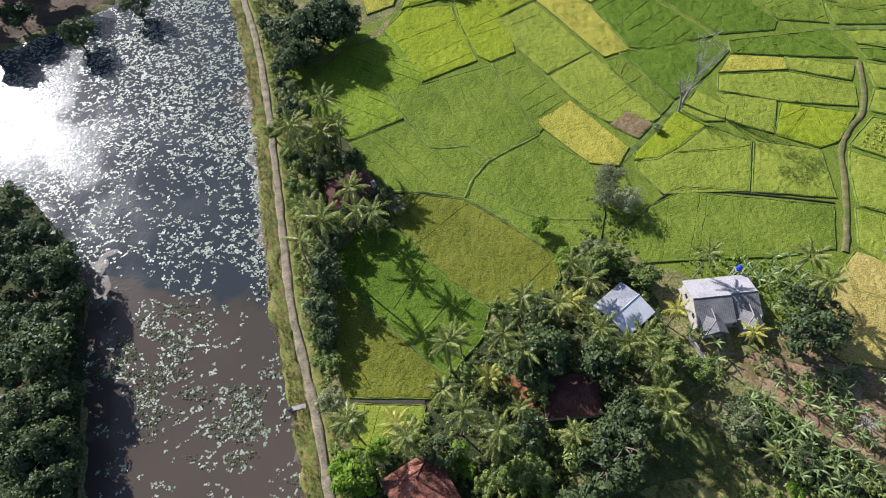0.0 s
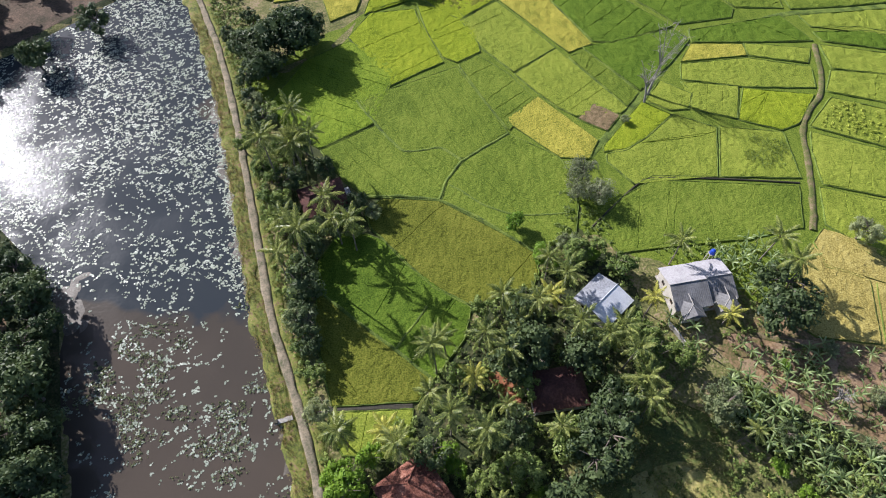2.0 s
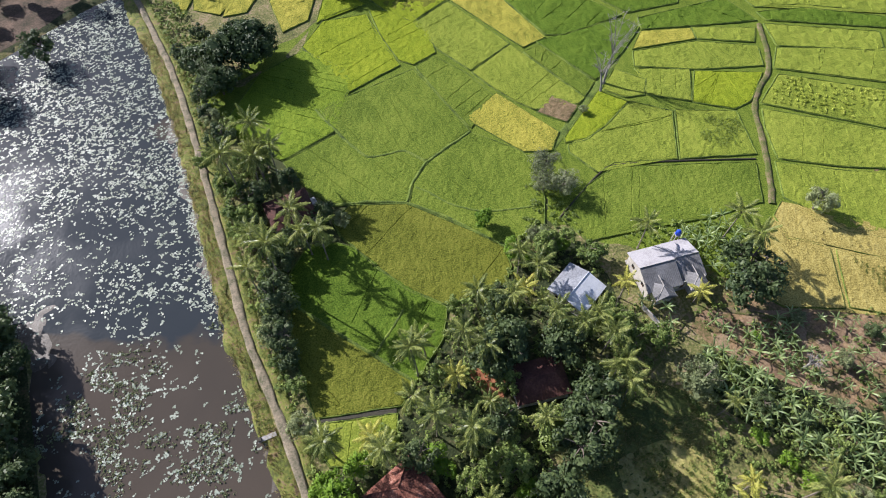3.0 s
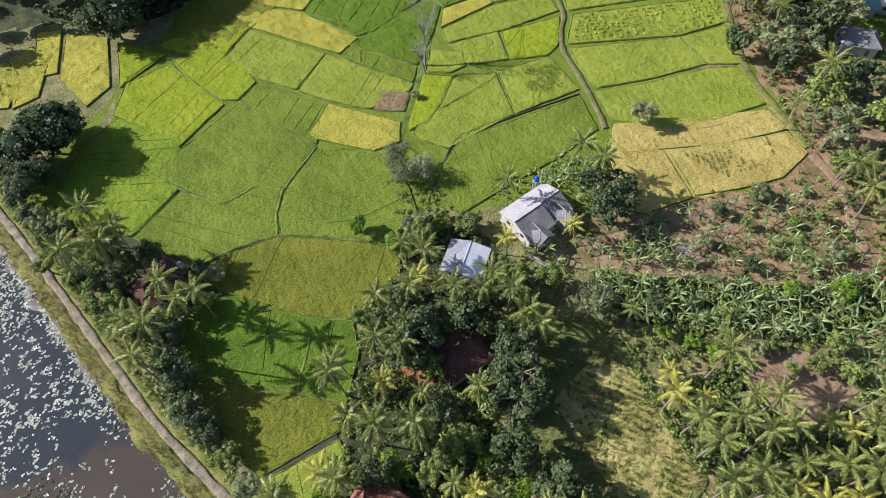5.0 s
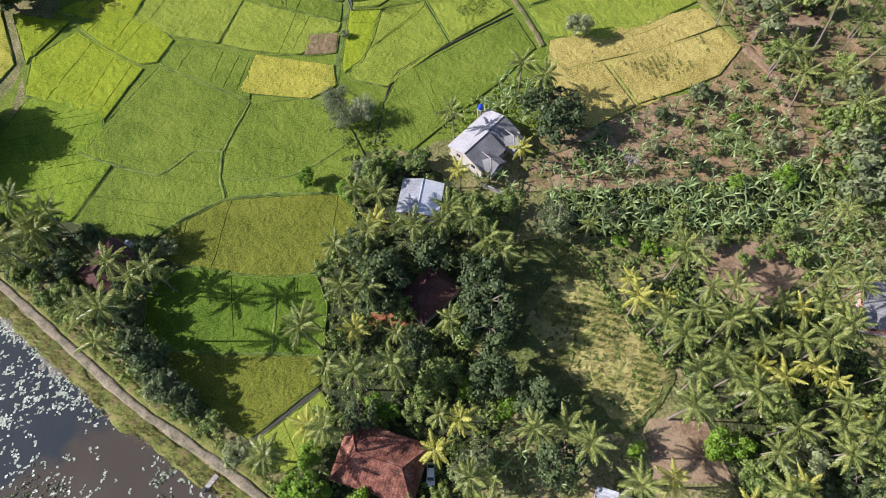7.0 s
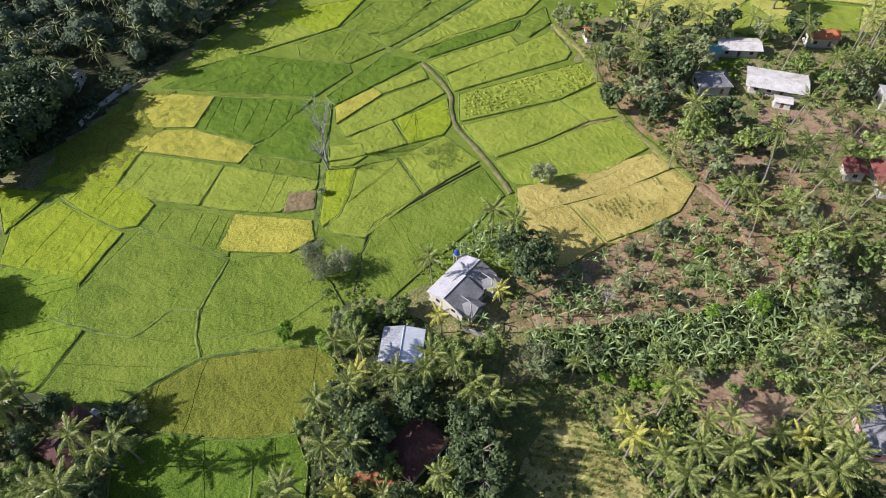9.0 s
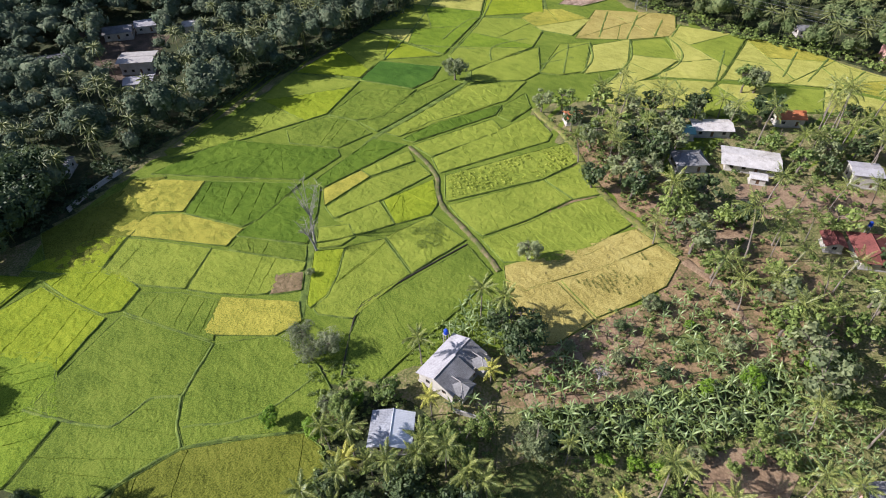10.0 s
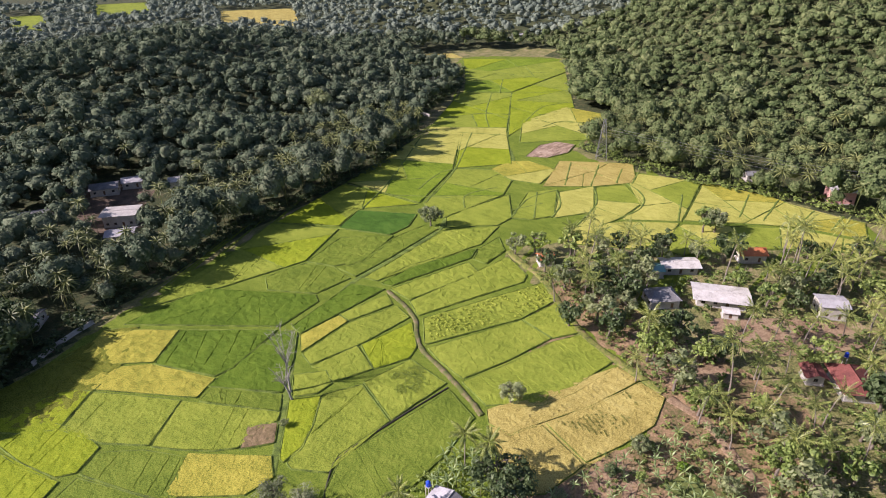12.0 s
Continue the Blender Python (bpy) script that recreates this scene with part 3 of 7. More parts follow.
def paddy(kind, outline, gaps=True):
    cx, cy = sum(p[0] for p in outline) / len(outline), sum(p[1] for p in outline) / len(outline)
    far = math.hypot(cx, cy)
    step = 0.7 if far < 125 else 0.9 if far < 160 else 1.4 if far < 220 else 2.6
    rng = random.Random(int(cx * 7 + cy * 13))
    grooves = []
    if gaps and far < 215 and kind not in ("brown", "tilled", "straw", "gold"):
        i = max(range(len(outline)), key=lambda k: math.dist(outline[k], outline[k - 1]))
        a, b = Vector(outline[i - 1]), Vector(outline[i])
        d = (b - a).normalized()
        m = Vector((-d.y, d.x))
        c = Vector((cx, cy))
        lean = rng.uniform(-0.25, 0.25)
        span = math.dist(a, b)
        if rng.random() < 0.1 or (44 < cx < 100 and cy > 160):
            # gaps fanning out from one point of the bund
            q = c + m * rng.choice((-1, 1)) * rng.uniform(6, 12)
            for k in range(rng.randint(4, 7)):
                w = (c - q).normalized()
                w.rotate(Matrix.Rotation(radians(rng.uniform(-62, 62)), 2))
                r0 = rng.uniform(0.5, 5)
                grooves.append((tuple(q + w * r0), tuple(q + w * (r0 + rng.uniform(14, 34))), rng.uniform(0.08, 0.12)))
        else:
          for k in range(-4, 5):
            if rng.random() < 0.6:
                q = c + d * (k * rng.uniform(3.4, 5.0) + rng.uniform(-1, 1))
                w = (m + d * (lean + rng.uniform(-0.12, 0.12))).normalized()
                r0, r1 = rng.uniform(-24, -6), rng.uniform(6, 24)
                grooves.append((tuple(q + w * r0), tuple(q + w * r1), rng.uniform(0.08, 0.12)))
    ob, ring = sheet("paddy_field", outline, 0.0, CROPS[kind], step, (0.1 if far < 220 else 0.04) * step, grooves, CROP_WORDS[kind], "rice field", 0.16, 0.4, 0.06 if far < 230 else 0.2)
    # the bund round it
    g, n = Geo(), len(outline)
    line = []
    for a, b in zip(outline, outline[1:] + outline[:1]):
        m = max(1, round(math.dist(a, b) / 1.5))
        line += [(a[0] + (b[0] - a[0]) * i / m, a[1] + (b[1] - a[1]) * i / m) for i in range(m)]
    if sum(a[0] * b[1] - b[0] * a[1] for a, b in zip(line, line[1:] + line[:1])) < 0:
        line.reverse()
    lift = rng.uniform(-0.04, 0.04)
    prof = [(-0.1, -0.5), (0.02, -0.1), (0.15, 0.02), (0.28, -0.06), (0.44, -0.5)]
    if kind in ("straw", "gold"):
        prof = [(u * 0.55, dz - 0.03) for u, dz in prof]
    if far > 230:
        prof = [(u * (1.15 if far < 340 else 1.6), dz) for u, dz in prof]
    k, m = len(prof), len(line)
    for i, (x, y) in enumerate(line):
        a, b = line[i - 1], line[(i + 1) % m]
        d = Vector((b[0] - a[0], b[1] - a[1])).normalized()
        for u, dz in prof:
            o = u + 0.2 * noise.noise((x * 0.5, y * 0.5, u))
            g.v.append((x + d.y * o, y - d.x * o, dz + lift + 0.06 * noise.noise((x, y, 3))))
    g.f = [(i * k + j, ((i + 1) % m) * k + j, ((i + 1) % m) * k + j + 1, i * k + j + 1) for i in range(m) for j in range(k - 1)]
    part("bund", g, M_BUND, ob, "low grassy earth bund", smooth=True)
    return ob


def clip(poly, p, d):
    """The part of a polygon on the left of a line through p along d."""
    out = []
    side = lambda q: d[0] * (q[1] - p[1]) - d[1] * (q[0] - p[0])
    for a, b in zip(poly, poly[1:] + poly[:1]):
        sa, sb = side(a), side(b)
        if sa >= 0:
            out.append(a)
        if sa * sb < 0:
            t = sa / (sa - sb)
            out.append((a[0] + (b[0] - a[0]) * t, a[1] + (b[1] - a[1]) * t))
    return out


def terraces(kinds, outline, size, seed):
    """A wide stretch of rice cut into plots by bunds across its longer side."""
    r = random.Random(seed)
    work = [outline]
    while work:
        q = work.pop()
        area = abs(sum(a[0] * b[1] - b[0] * a[1] for a, b in zip(q, q[1:] + q[:1]))) / 2
        if area < size * r.uniform(0.7, 1.3):
            paddy(r.choice(kinds), q)
            continue
        a, b = max(((a, b) for a in q for b in q), key=lambda e: math.dist(*e))
        t = r.uniform(0.4, 0.6)
        p = (a[0] + (b[0] - a[0]) * t, a[1] + (b[1] - a[1]) * t)
        ang = math.atan2(b[1] - a[1], b[0] - a[0]) + math.pi / 2 + r.uniform(-0.3, 0.3)
        d = (math.cos(ang), math.sin(ang))
        for half in (clip(q, p, d), clip(q, p, (-d[0], -d[1]))):
            if len(half) > 2:
                work.append(half)


def bund_line(line, half):
    """A low grass bund across a field."""
    g, pts = Geo(), spline(line, 1.5)
    prof = [(-2.0, -0.2), (-1.0, 0.03), (0, 0.12), (1.0, 0.03), (2.0, -0.2)]
    k = len(prof)
    for i, (x, y) in enumerate(pts):
        a, b = pts[max(i - 1, 0)], pts[min(i + 1, len(pts) - 1)]
        d = Vector((b[0] - a[0], b[1] - a[1])).normalized()
        o = 0.3 * noise.noise((x * 0.3, y * 0.3, 1.0))
        for u, dz in prof:
            r = half * u + o
            g.v.append((x + d.y * r, y - d.x * r, dz + 0.04))
    g.f = [(i * k + j, (i + 1) * k + j, (i + 1) * k + j + 1, i * k + j + 1) for i in range(len(pts) - 1) for j in range(k - 1)]
    return tagged(link_mesh("bund", g, M_BUND, smooth=True), "low grassy earth bund across the rice", "bund", kind="structure")


ground()
pond_ring = spline(POND, 3.0, True)
water = link_mesh("water", ([(x * 1.0, y, WATER_Z) for x, y in pond_ring], [], [tuple(range(len(pond_ring)))]), M_WATER)
tagged(water, "still brown pond water reflecting the bright sky", "pond", kind="structure")

paddy("olive", [(-8.2, 87.6), (5.4, 85.7), (19.3, 75.3), (25.7, 70.1), (26, 64.6), (23.7, 60.4), (16.8, 59), (10.4, 57.6), (2.2, 63.2), (-3.5, 69.8), (-8.4, 76.3), (-10.9, 79), (-12.4, 83.9)])
paddy("deep", [(-12.2, 77.4), (-8.7, 75.7), (-3.9, 69.2), (2.1, 62.4), (10.1, 56.9), (7.9, 49.9), (1.1, 41.7), (-6.4, 48.7), (-14.2, 55.6), (-22.9, 63.6), (-23.1, 70.6), (-18.8, 77.9)])
paddy("olive", [(0.8, 41.2), (-2.4, 37.4), (-19.2, 37.6), (-20.8, 43.8), (-23, 55.1), (-22.9, 63), (-14.4, 55), (-6.6, 48.1)])
paddy("pale", [(-19, 36.2), (-3.5, 35.8), (-4.2, 30.2), (-8.9, 27), (-17, 28.1), (-20.1, 33.5)])
paddy("mid", [(-23.4, 104), (-9.6, 111.4), (-6.1, 106.3), (-2.4, 101.7), (2.6, 101.8), (6.9, 102.2), (11.6, 97.9), (7.5, 92.4), (5.3, 86.5), (-3, 88.1), (-12.6, 89), (-18.5, 95.1)])
paddy("mid", [(12.5, 97.6), (25, 105.8), (36.5, 97.3), (39, 89.7), (38.2, 81.3), (36, 73.4), (26, 70.4), (19.4, 76.3), (13.1, 81.7), (6.2, 86), (8, 91.9)])
paddy("mid", [(-8.9, 111.8), (-12.9, 120.1), (-6.1, 124.3), (13.4, 132.1), (19.5, 118.5), (24.6, 106.6), (12.2, 98.7), (6.9, 102.8), (2.6, 102.4), (-2.4, 102.4), (-5.8, 106.6)])
paddy("mid", [(14.4, 133.1), (19.9, 136.5), (28, 128), (33.9, 117.6), (25, 111.9), (25.4, 107.4), (20, 119.1)])
paddy("fresh", [(-37.2, 122.7), (-29.2, 137.3), (-16.7, 145.3), (-6.6, 136.1), (-3.4, 131), (-6.4, 125), (-13.7, 121.1), (-9.8, 112.6), (-23.8, 104.8), (-32.9, 111.2), (-36.7, 118.4)])
paddy("bright", [(-16.8, 147.1), (-10.4, 157.4), (2.9, 158.7), (5.1, 147), (9.9, 134.5), (3, 131), (-4.9, 126.3), (-6.9, 131), (-13.2, 140.9)])
paddy("bright", [(4.2, 160.1), (15.3, 158.2), (20.6, 147), (20.8, 138), (13.9, 134.2), (10.1, 136.6), (6.2, 148.3)])
paddy("pale", [(28.3, 160.6), (42.6, 138.1), (29.5, 129.1), (21.8, 139.4), (16.7, 152.2)])
paddy("pale", [(42.8, 137.6), (57.8, 113), (55.6, 111.1), (49.6, 115.5), (43.8, 111), (39.2, 114.9), (34.8, 120.5), (29.8, 128.2)])
paddy("brown", [(49.3, 115.1), (55.1, 110.4), (50.7, 105.2), (44, 110.1)])
paddy("gold", [(34.6, 118.8), (47.6, 102.2), (44.1, 96.2), (36.9, 97.2), (26.2, 109), (25.1, 111.5)])
paddy("bright", [(62.3, 114.8), (68.8, 109.6), (59.7, 101.9), (53.9, 98.8), (48.4, 98.4), (48.6, 99.9), (55.1, 106.8)])
paddy("pale", [(69.6, 109.4), (79.3, 104.1), (74.5, 88.2), (58.5, 89.8), (53.7, 87.4), (48.6, 95), (48.9, 97.3), (54.1, 98), (60, 101.6)])
paddy("pale", [(80.5, 104.3), (96.2, 101.2), (95, 86.4), (75.5, 88.2)])
paddy("mid", [(58.2, 88.2), (93.5, 83.7), (89.7, 71.8), (84.2, 73), (76.1, 69.6), (62.4, 70.3), (53.7, 69.2), (45.5, 68.2), (41.2, 75), (49.6, 83.6)])
paddy("gold", [(82.3, 136.7), (97.3, 135.6), (96.9, 130.9), (77.4, 129.7)])
paddy("pale", [(98, 135.8), (116.2, 132.3), (113.3, 126.5), (97.7, 130.9)])
paddy("pale", [(77.2, 128.6), (96.7, 129.7), (113.3, 124.6), (111.3, 116.7), (92.1, 118.5), (75.6, 122.7)])
paddy("pale", [(75.2, 121.6), (90.1, 118.6), (86, 107), (75.1, 111.5), (77.2, 117.6)])
paddy("bright", [(91.5, 117.8), (109.7, 114), (101.7, 104.1), (96.4, 102.2), (86.4, 106.6)])
paddy("pale", [(69.4, 122.4), (76.5, 116.8), (74.2, 111.4), (69.2, 111.3), (63.6, 115.4)])
paddy("pale", [(114, 112.5), (156.9, 94.4), (150.9, 84.9), (134.3, 87.9), (104.3, 102.9)])
paddy("pale", [(103.7, 100.7), (133.3, 87.2), (131.4, 74.8), (113.3, 79.1), (99.9, 84), (101.4, 94.4)])
paddy("pale", [(134.4, 86.9), (149.9, 83.6), (139.7, 69.6), (132.2, 74.3)])
paddy("pale", [(98.6, 82.9), (111.9, 77.9), (130.6, 73.1), (138.8, 68.5), (133.2, 54.9), (115.4, 58.4), (106.1, 61.3), (95.7, 72.3)])
paddy("straw", [(94.5, 71.2), (105, 60.5), (115.2, 56.3), (132.5, 52.6), (130.8, 45.2), (112.6, 50.9), (100.6, 57.2), (91.4, 61.4), (90.7, 67.6)])
paddy("straw", [(100.3, 56.2), (111.8, 50.4), (130.3, 44.3), (128.8, 36.9), (117.5, 34.8), (106.2, 38), (95.8, 42.2)])
paddy("straw", [(89.7, 66.8), (90.8, 60.9), (99, 57.1), (94.6, 42.1), (81.8, 44.8), (77, 49.8), (82.2, 57.6)])
paddy("pale", [(119.8, 133.6), (151.5, 124.4), (148.4, 116.4), (119.2, 124)])
paddy("pale", [(118.5, 122.8), (152.1, 116.9), (164.4, 115), (158.1, 102), (153.4, 100.2), (114, 115.2)])
paddy("gold", [(42.8, 189.1), (58.5, 169.8), (45.7, 160.3), (37, 169.2), (32.1, 180.6)])
paddy("deep", [(58.9, 169), (79.1, 145), (59.8, 139.2), (54.4, 140.3), (45.6, 159.1)])
paddy("deep", [(79.3, 143.5), (82.4, 138.8), (74.2, 129.4), (63, 119.3), (50.8, 137.7)])
paddy("gold", [(37.5, 166.5), (44.8, 159.6), (53.7, 139.1), (46.3, 135.9), (28.8, 161.8), (25.4, 169.7)])
paddy("mid", [(51.2, 136.2), (62.2, 118.4), (58.1, 113.7), (46.2, 133.9)])
paddy("bright", [(23.3, 168.1), (27.9, 161.3), (16.3, 153), (9.2, 159.2), (2.1, 169.4)])
paddy("deep", [(48.5, 187), (81.3, 145.8), (98, 147.8), (99.9, 151.6), (89.7, 166.9), (76.8, 186.8)])
paddy("mid", [(95.7, 175.8), (111.3, 172.5), (116.6, 161.9), (115.1, 150.9), (101.1, 152.4), (91.4, 167.7)])
paddy("deep", [(83.5, 142.6), (113, 147.3), (118.2, 135.6), (102.9, 136.3), (83.2, 137.7)])
paddy("mid", [(113.1, 173), (133.6, 178.2), (149, 162.4), (126.4, 156.7), (117.5, 162.3)])
paddy("emerald", [(139.5, 185.8), (156.5, 192.7), (170.1, 169.1), (159.2, 163.8), (148.8, 164.2)])
paddy("mid", [(149.5, 160.9), (166.3, 158.4), (165.2, 152.2), (135.5, 150.4), (117.7, 150.2), (117.5, 159.6), (126.5, 155.2)])
terraces(("pale", "bright", "fresh", "pale"), [(118.9, 146.9), (166, 148.7), (177, 138.3), (183.5, 133.6), (166, 129.6), (135, 140.7), (120.6, 141.7)], 750, 0)
paddy("deep", [(120.2, 139.1), (135.7, 138.5), (162, 128.5), (154.8, 125.9), (121.3, 135.3)])
paddy("mid", [(162.7, 127.6), (175.2, 127.5), (167.9, 119), (155.3, 118.5), (155, 124.3)])
terraces(("pale", "bright", "fresh", "pale"), [(56.4, 191.8), (80.8, 194.1), (123.5, 212.7), (138.5, 185.4), (112.7, 174.3), (83.1, 182.1)], 750, 1)
terraces(("pale", "bright", "fresh", "pale"), [(125.7, 211.7), (173.2, 221.7), (178.1, 176.4), (157.4, 194.5), (140.9, 187.5)], 750, 2)
terraces(("pale", "bright", "pale", "ripe", "fresh"), [(175.5, 222.3), (252.1, 243.3), (270.9, 227.6), (221.1, 191.8), (180.2, 176.9)], 650, 3)
terraces(("pale", "bright", "pale", "ripe", "fresh"), [(180.6, 174.3), (222, 190.6), (233.8, 175.5), (227.7, 158.5), (211, 151.5), (188.2, 156.9), (175.1, 157.3)], 650, 4)
terraces(("pale", "bright", "pale", "ripe", "fresh"), [(260.7, 246.5), (343.8, 288.5), (366.4, 257.8), (287.7, 205.6), (246.8, 172.2), (223.8, 192.2), (272, 226.2)], 1100, 5)
paddy("pale", [(175.8, 156.4), (188, 155.1), (212.7, 149.4), (193.6, 134.1), (184, 134.6), (168.8, 150.2)])
terraces(("ripe", "ripe", "gold", "pale"), [(233.5, 176), (249.3, 175.8), (255.9, 167.5), (254.5, 149), (233.3, 145.5), (228.9, 159.3)], 450, 6)
paddy("pale", [(221.2, 144), (232.4, 135.3), (206.6, 120.7), (197.6, 126.5), (193.6, 134.1)])
paddy("ripe", [(230.4, 132.4), (246.3, 123.3), (220.9, 109.2), (205.2, 119.7)])
terraces(("pale", "ripe", "ripe"), [(206, 79), (233, 74), (257, 38), (262, 14), (256, 4), (242, 30), (224, 50), (208, 64)], 420, 40)
terraces(("straw", "ripe", "straw"), [(266, 154.4), (286, 122), (264.1, 109.9), (258.7, 113.2), (246.3, 123.3), (231.2, 142.5)], 420, 7)
terraces(("ripe", "ripe", "gold", "pale"), [(245.9, 121.5), (256.8, 112.3), (242.3, 96.8), (223.4, 97), (210, 100.6), (204.1, 108), (219.3, 108.4)], 450, 8)
terraces(("ripe", "ripe", "gold", "pale"), [(274.5, 113.4), (283.4, 85.4), (235.5, 75.8), (221.9, 96.2), (243.1, 95.8), (259.3, 111.4)], 450, 9)
terraces(("ripe", "ripe", "gold", "pale"), [(283.5, 84.1), (285.3, 52.7), (278.9, 39.4), (281, 16.4), (264.7, 12.7), (259.5, 39), (237.2, 75.3)], 450, 10)
terraces(("ripe", "ripe", "gold", "pale"), [(198.9, 110.3), (219.9, 95.2), (233.2, 76), (213.4, 72.5), (200.7, 80.8), (188.1, 103.8)], 450, 11)
terraces(("ripe", "ripe", "gold", "pale"), [(313, 210.6), (357.3, 206.1), (358.3, 160.8), (326, 146.7), (303.6, 162.2), (278.2, 188.6)], 1100, 12)
paddy("tilled", [(260.5, 172.6), (280.8, 176.7), (291.7, 172.2), (293.9, 161.2), (280.0, 157.7), (266.1, 162.4)])
terraces(("pale", "bright", "pale", "ripe", "fresh"), [(366.4, 257.8), (445.3, 259.4), (360.7, 201.5), (316, 212.7), (284.3, 201.1)], 1100, 13)
terraces(("pale", "bright", "fresh", "pale"), [(440.6, 365.9), (494.3, 289), (448.9, 261.6), (369.1, 259.7), (349.5, 289.3), (381.3, 313.8)], 1100, 14)
paddy("olive", [(6.6, 165.7), (11.1, 182.2), (29.7, 183.5), (44.8, 187), (50.8, 181.7), (37.7, 182.6), (38.7, 166.5), (28.6, 161.4), (13.8, 156.5)])
paddy("gold", [(-27.4, 195), (-20.5, 192.9), (-26.2, 173.2), (-32.3, 175)])
paddy("gold", [(-19.7, 189.7), (-9.6, 180.9), (-14.7, 159.1), (-22.3, 154.7), (-26, 170.3)])
paddy("gold", [(-58, 180), (-51, 185), (-49.5, 176), (-52, 168)])
paddy("gold", [(-50, 190), (-37.5, 186), (-36, 175), (-41, 166), (-49, 170)])
paddy("gold", [(-36.5, 186), (-30, 190), (-28, 178), (-33, 166), (-40, 165), (-35.5, 175)])
paddy("bright", [(-7.5, 176.8), (3.2, 163.4), (-4, 162.3), (-12.2, 157.2)])
terraces(("straw", "ripe", "straw"), [(418.2, 445.3), (455, 392.1), (444.6, 369.2), (405.6, 420.6)], 1100, 15)
terraces(("pale", "bright", "pale", "ripe", "fresh"), [(505.2, 295.7), (559.8, 240.1), (539.8, 228.1), (490.8, 281)], 1100, 16)
bund_line([(8.2, 90.5), (17.5, 82.8), (25.3, 80.2), (34.9, 79.9)], 0.22)
bund_line([(-22.8, 63.4), (-14.2, 55.4), (-6.4, 48.5), (1.1, 41.5)], 0.22)
bund_line([(0.8, 57.9), (-6.4, 48.5)], 0.22)
bund_line([(230.7, 134.2), (218.6, 124.6), (204.5, 120.5)], 0.3)
bund_line([(223.7, 140.8), (199.3, 126.1)], 0.3)
bund_line([(246.3, 123.3), (229.7, 112.6), (204.1, 108)], 0.3)
bund_line([(259.6, 112.2), (251.3, 100.7), (237.8, 94.7), (221.6, 97.4)], 0.3)
bund_line([(276.7, 114.4), (260.3, 110.1)], 0.3)
bund_line([(262.7, 86.3), (234.7, 76.7)], 0.3)
bund_line([(281.5, 62.6), (253.9, 57.9)], 0.3)
bund_line([(283.1, 50.4), (256.7, 49.2)], 0.3)
bund_line([(280.6, 35.4), (260.9, 37.2)], 0.3)
bund_line([(282.1, 24.5), (263.9, 25.4)], 0.3)
bund_line([(267.5, 148.4), (239.1, 134.7)], 0.3)
bund_line([(273.7, 135.1), (245.5, 124.3)], 0.3)
bund_line([(193.6, 134.1), (214.7, 139.5), (231.3, 134.6)], 0.3)
bund_line([(180.9, 173.9), (222, 190.6), (275.1, 222.1)], 0.3)
bund_line([(158.3, 192.4), (189.9, 206.5), (250.5, 241.8)], 0.3)
bund_line([(188.5, 156.5), (200.4, 164.9), (216.5, 158.9)], 0.3)
bund_line([(190.9, 187.8), (218, 193.1), (233.8, 175.5)], 0.3)
bund_line([(270.9, 227.6), (284.3, 201.1)], 0.3)
bund_line([(357.7, 269.7), (314, 241.2), (290.4, 220.7)], 0.3)
bund_line([(300.2, 259.6), (321, 225.3)], 0.3)
bund_line([(365.1, 256.8), (390.2, 230.9)], 0.3)
bund_line([(398.9, 289.5), (361.2, 264.9)], 0.3)
bund_line([(423.5, 289.9), (448.9, 261.6)], 0.3)
bund_line([(314.1, 209.2), (348.1, 218.5), (368.3, 210.5)], 0.3)
bund_line([(310.6, 194.1), (329.2, 189.2), (331.6, 166.5)], 0.3)
bund_line([(177.5, 193.7), (193.6, 168.2)], 0.3)
bund_line([(275, 122.9), (256.2, 116.4)], 0.3)
bund_line([(214.5, 131.7), (199.8, 138.5)], 0.3)
sheet("rice_floor", [(-38, 120), (-30, 138), (-14, 150), (-12, 160), (10, 178), (44, 193), (80, 202), (130, 212), (208, 220), (255, 242), (345, 290), (395, 326), (450, 370), (495, 290), (445, 257), (360, 200), (352, 160), (290, 157), (278, 114),
      (282, 45), (280, 18), (262, 12), (214, 72), (188, 104), (166, 116), (150, 84), (131, 38), (95, 42)], -0.37, CROPS["mid"], 4.0, 0.03, label="rice growing right up to the bunds", category="rice field", edge=0.0)
sheet("rice_floor", [(-37, 120), (-14, 120), (0, 128), (40, 100), (42, 76), (25, 68), (12, 56), (0, 40), (-19, 30), (-22, 45), (-24, 70), (-14, 76), (-12, 90), (-26, 104)], -0.37, M_WET, 3.0, 0.03, label="dark wet soil between standing rice", category="wet soil", edge=0.0)
sheet("rice_floor", [(94.5, 71), (105, 60.5), (132.5, 52.6), (128.8, 36.9), (117.5, 34.8), (95, 42), (81.8, 44.8), (77, 49.8), (89.7, 66.8)], -0.3, CROPS["straw"], 3.0, 0.03, label="cut straw between the stubble plots", category="rice field", edge=0.0)
for k, outline in enumerate(FAR_FIELDS):
    sheet("paddy_field", outline, 1.2 + float(hills(np.array([outline[0][0]]), np.array([outline[0][1]]))[0]), CROPS[("pale", "straw", "pale")[k]], 12.0, 0.2, label="distant pale rice field beyond the hills", category="rice field", drop=6.0)
sheet("road", [(52, -35), (64, -42), (72, -50), (60, -54), (49, -40)], -0.22, M_ASPHALT, 1.5, 0.02, label="dark asphalt lane among palms", category="road", edge=0.2)

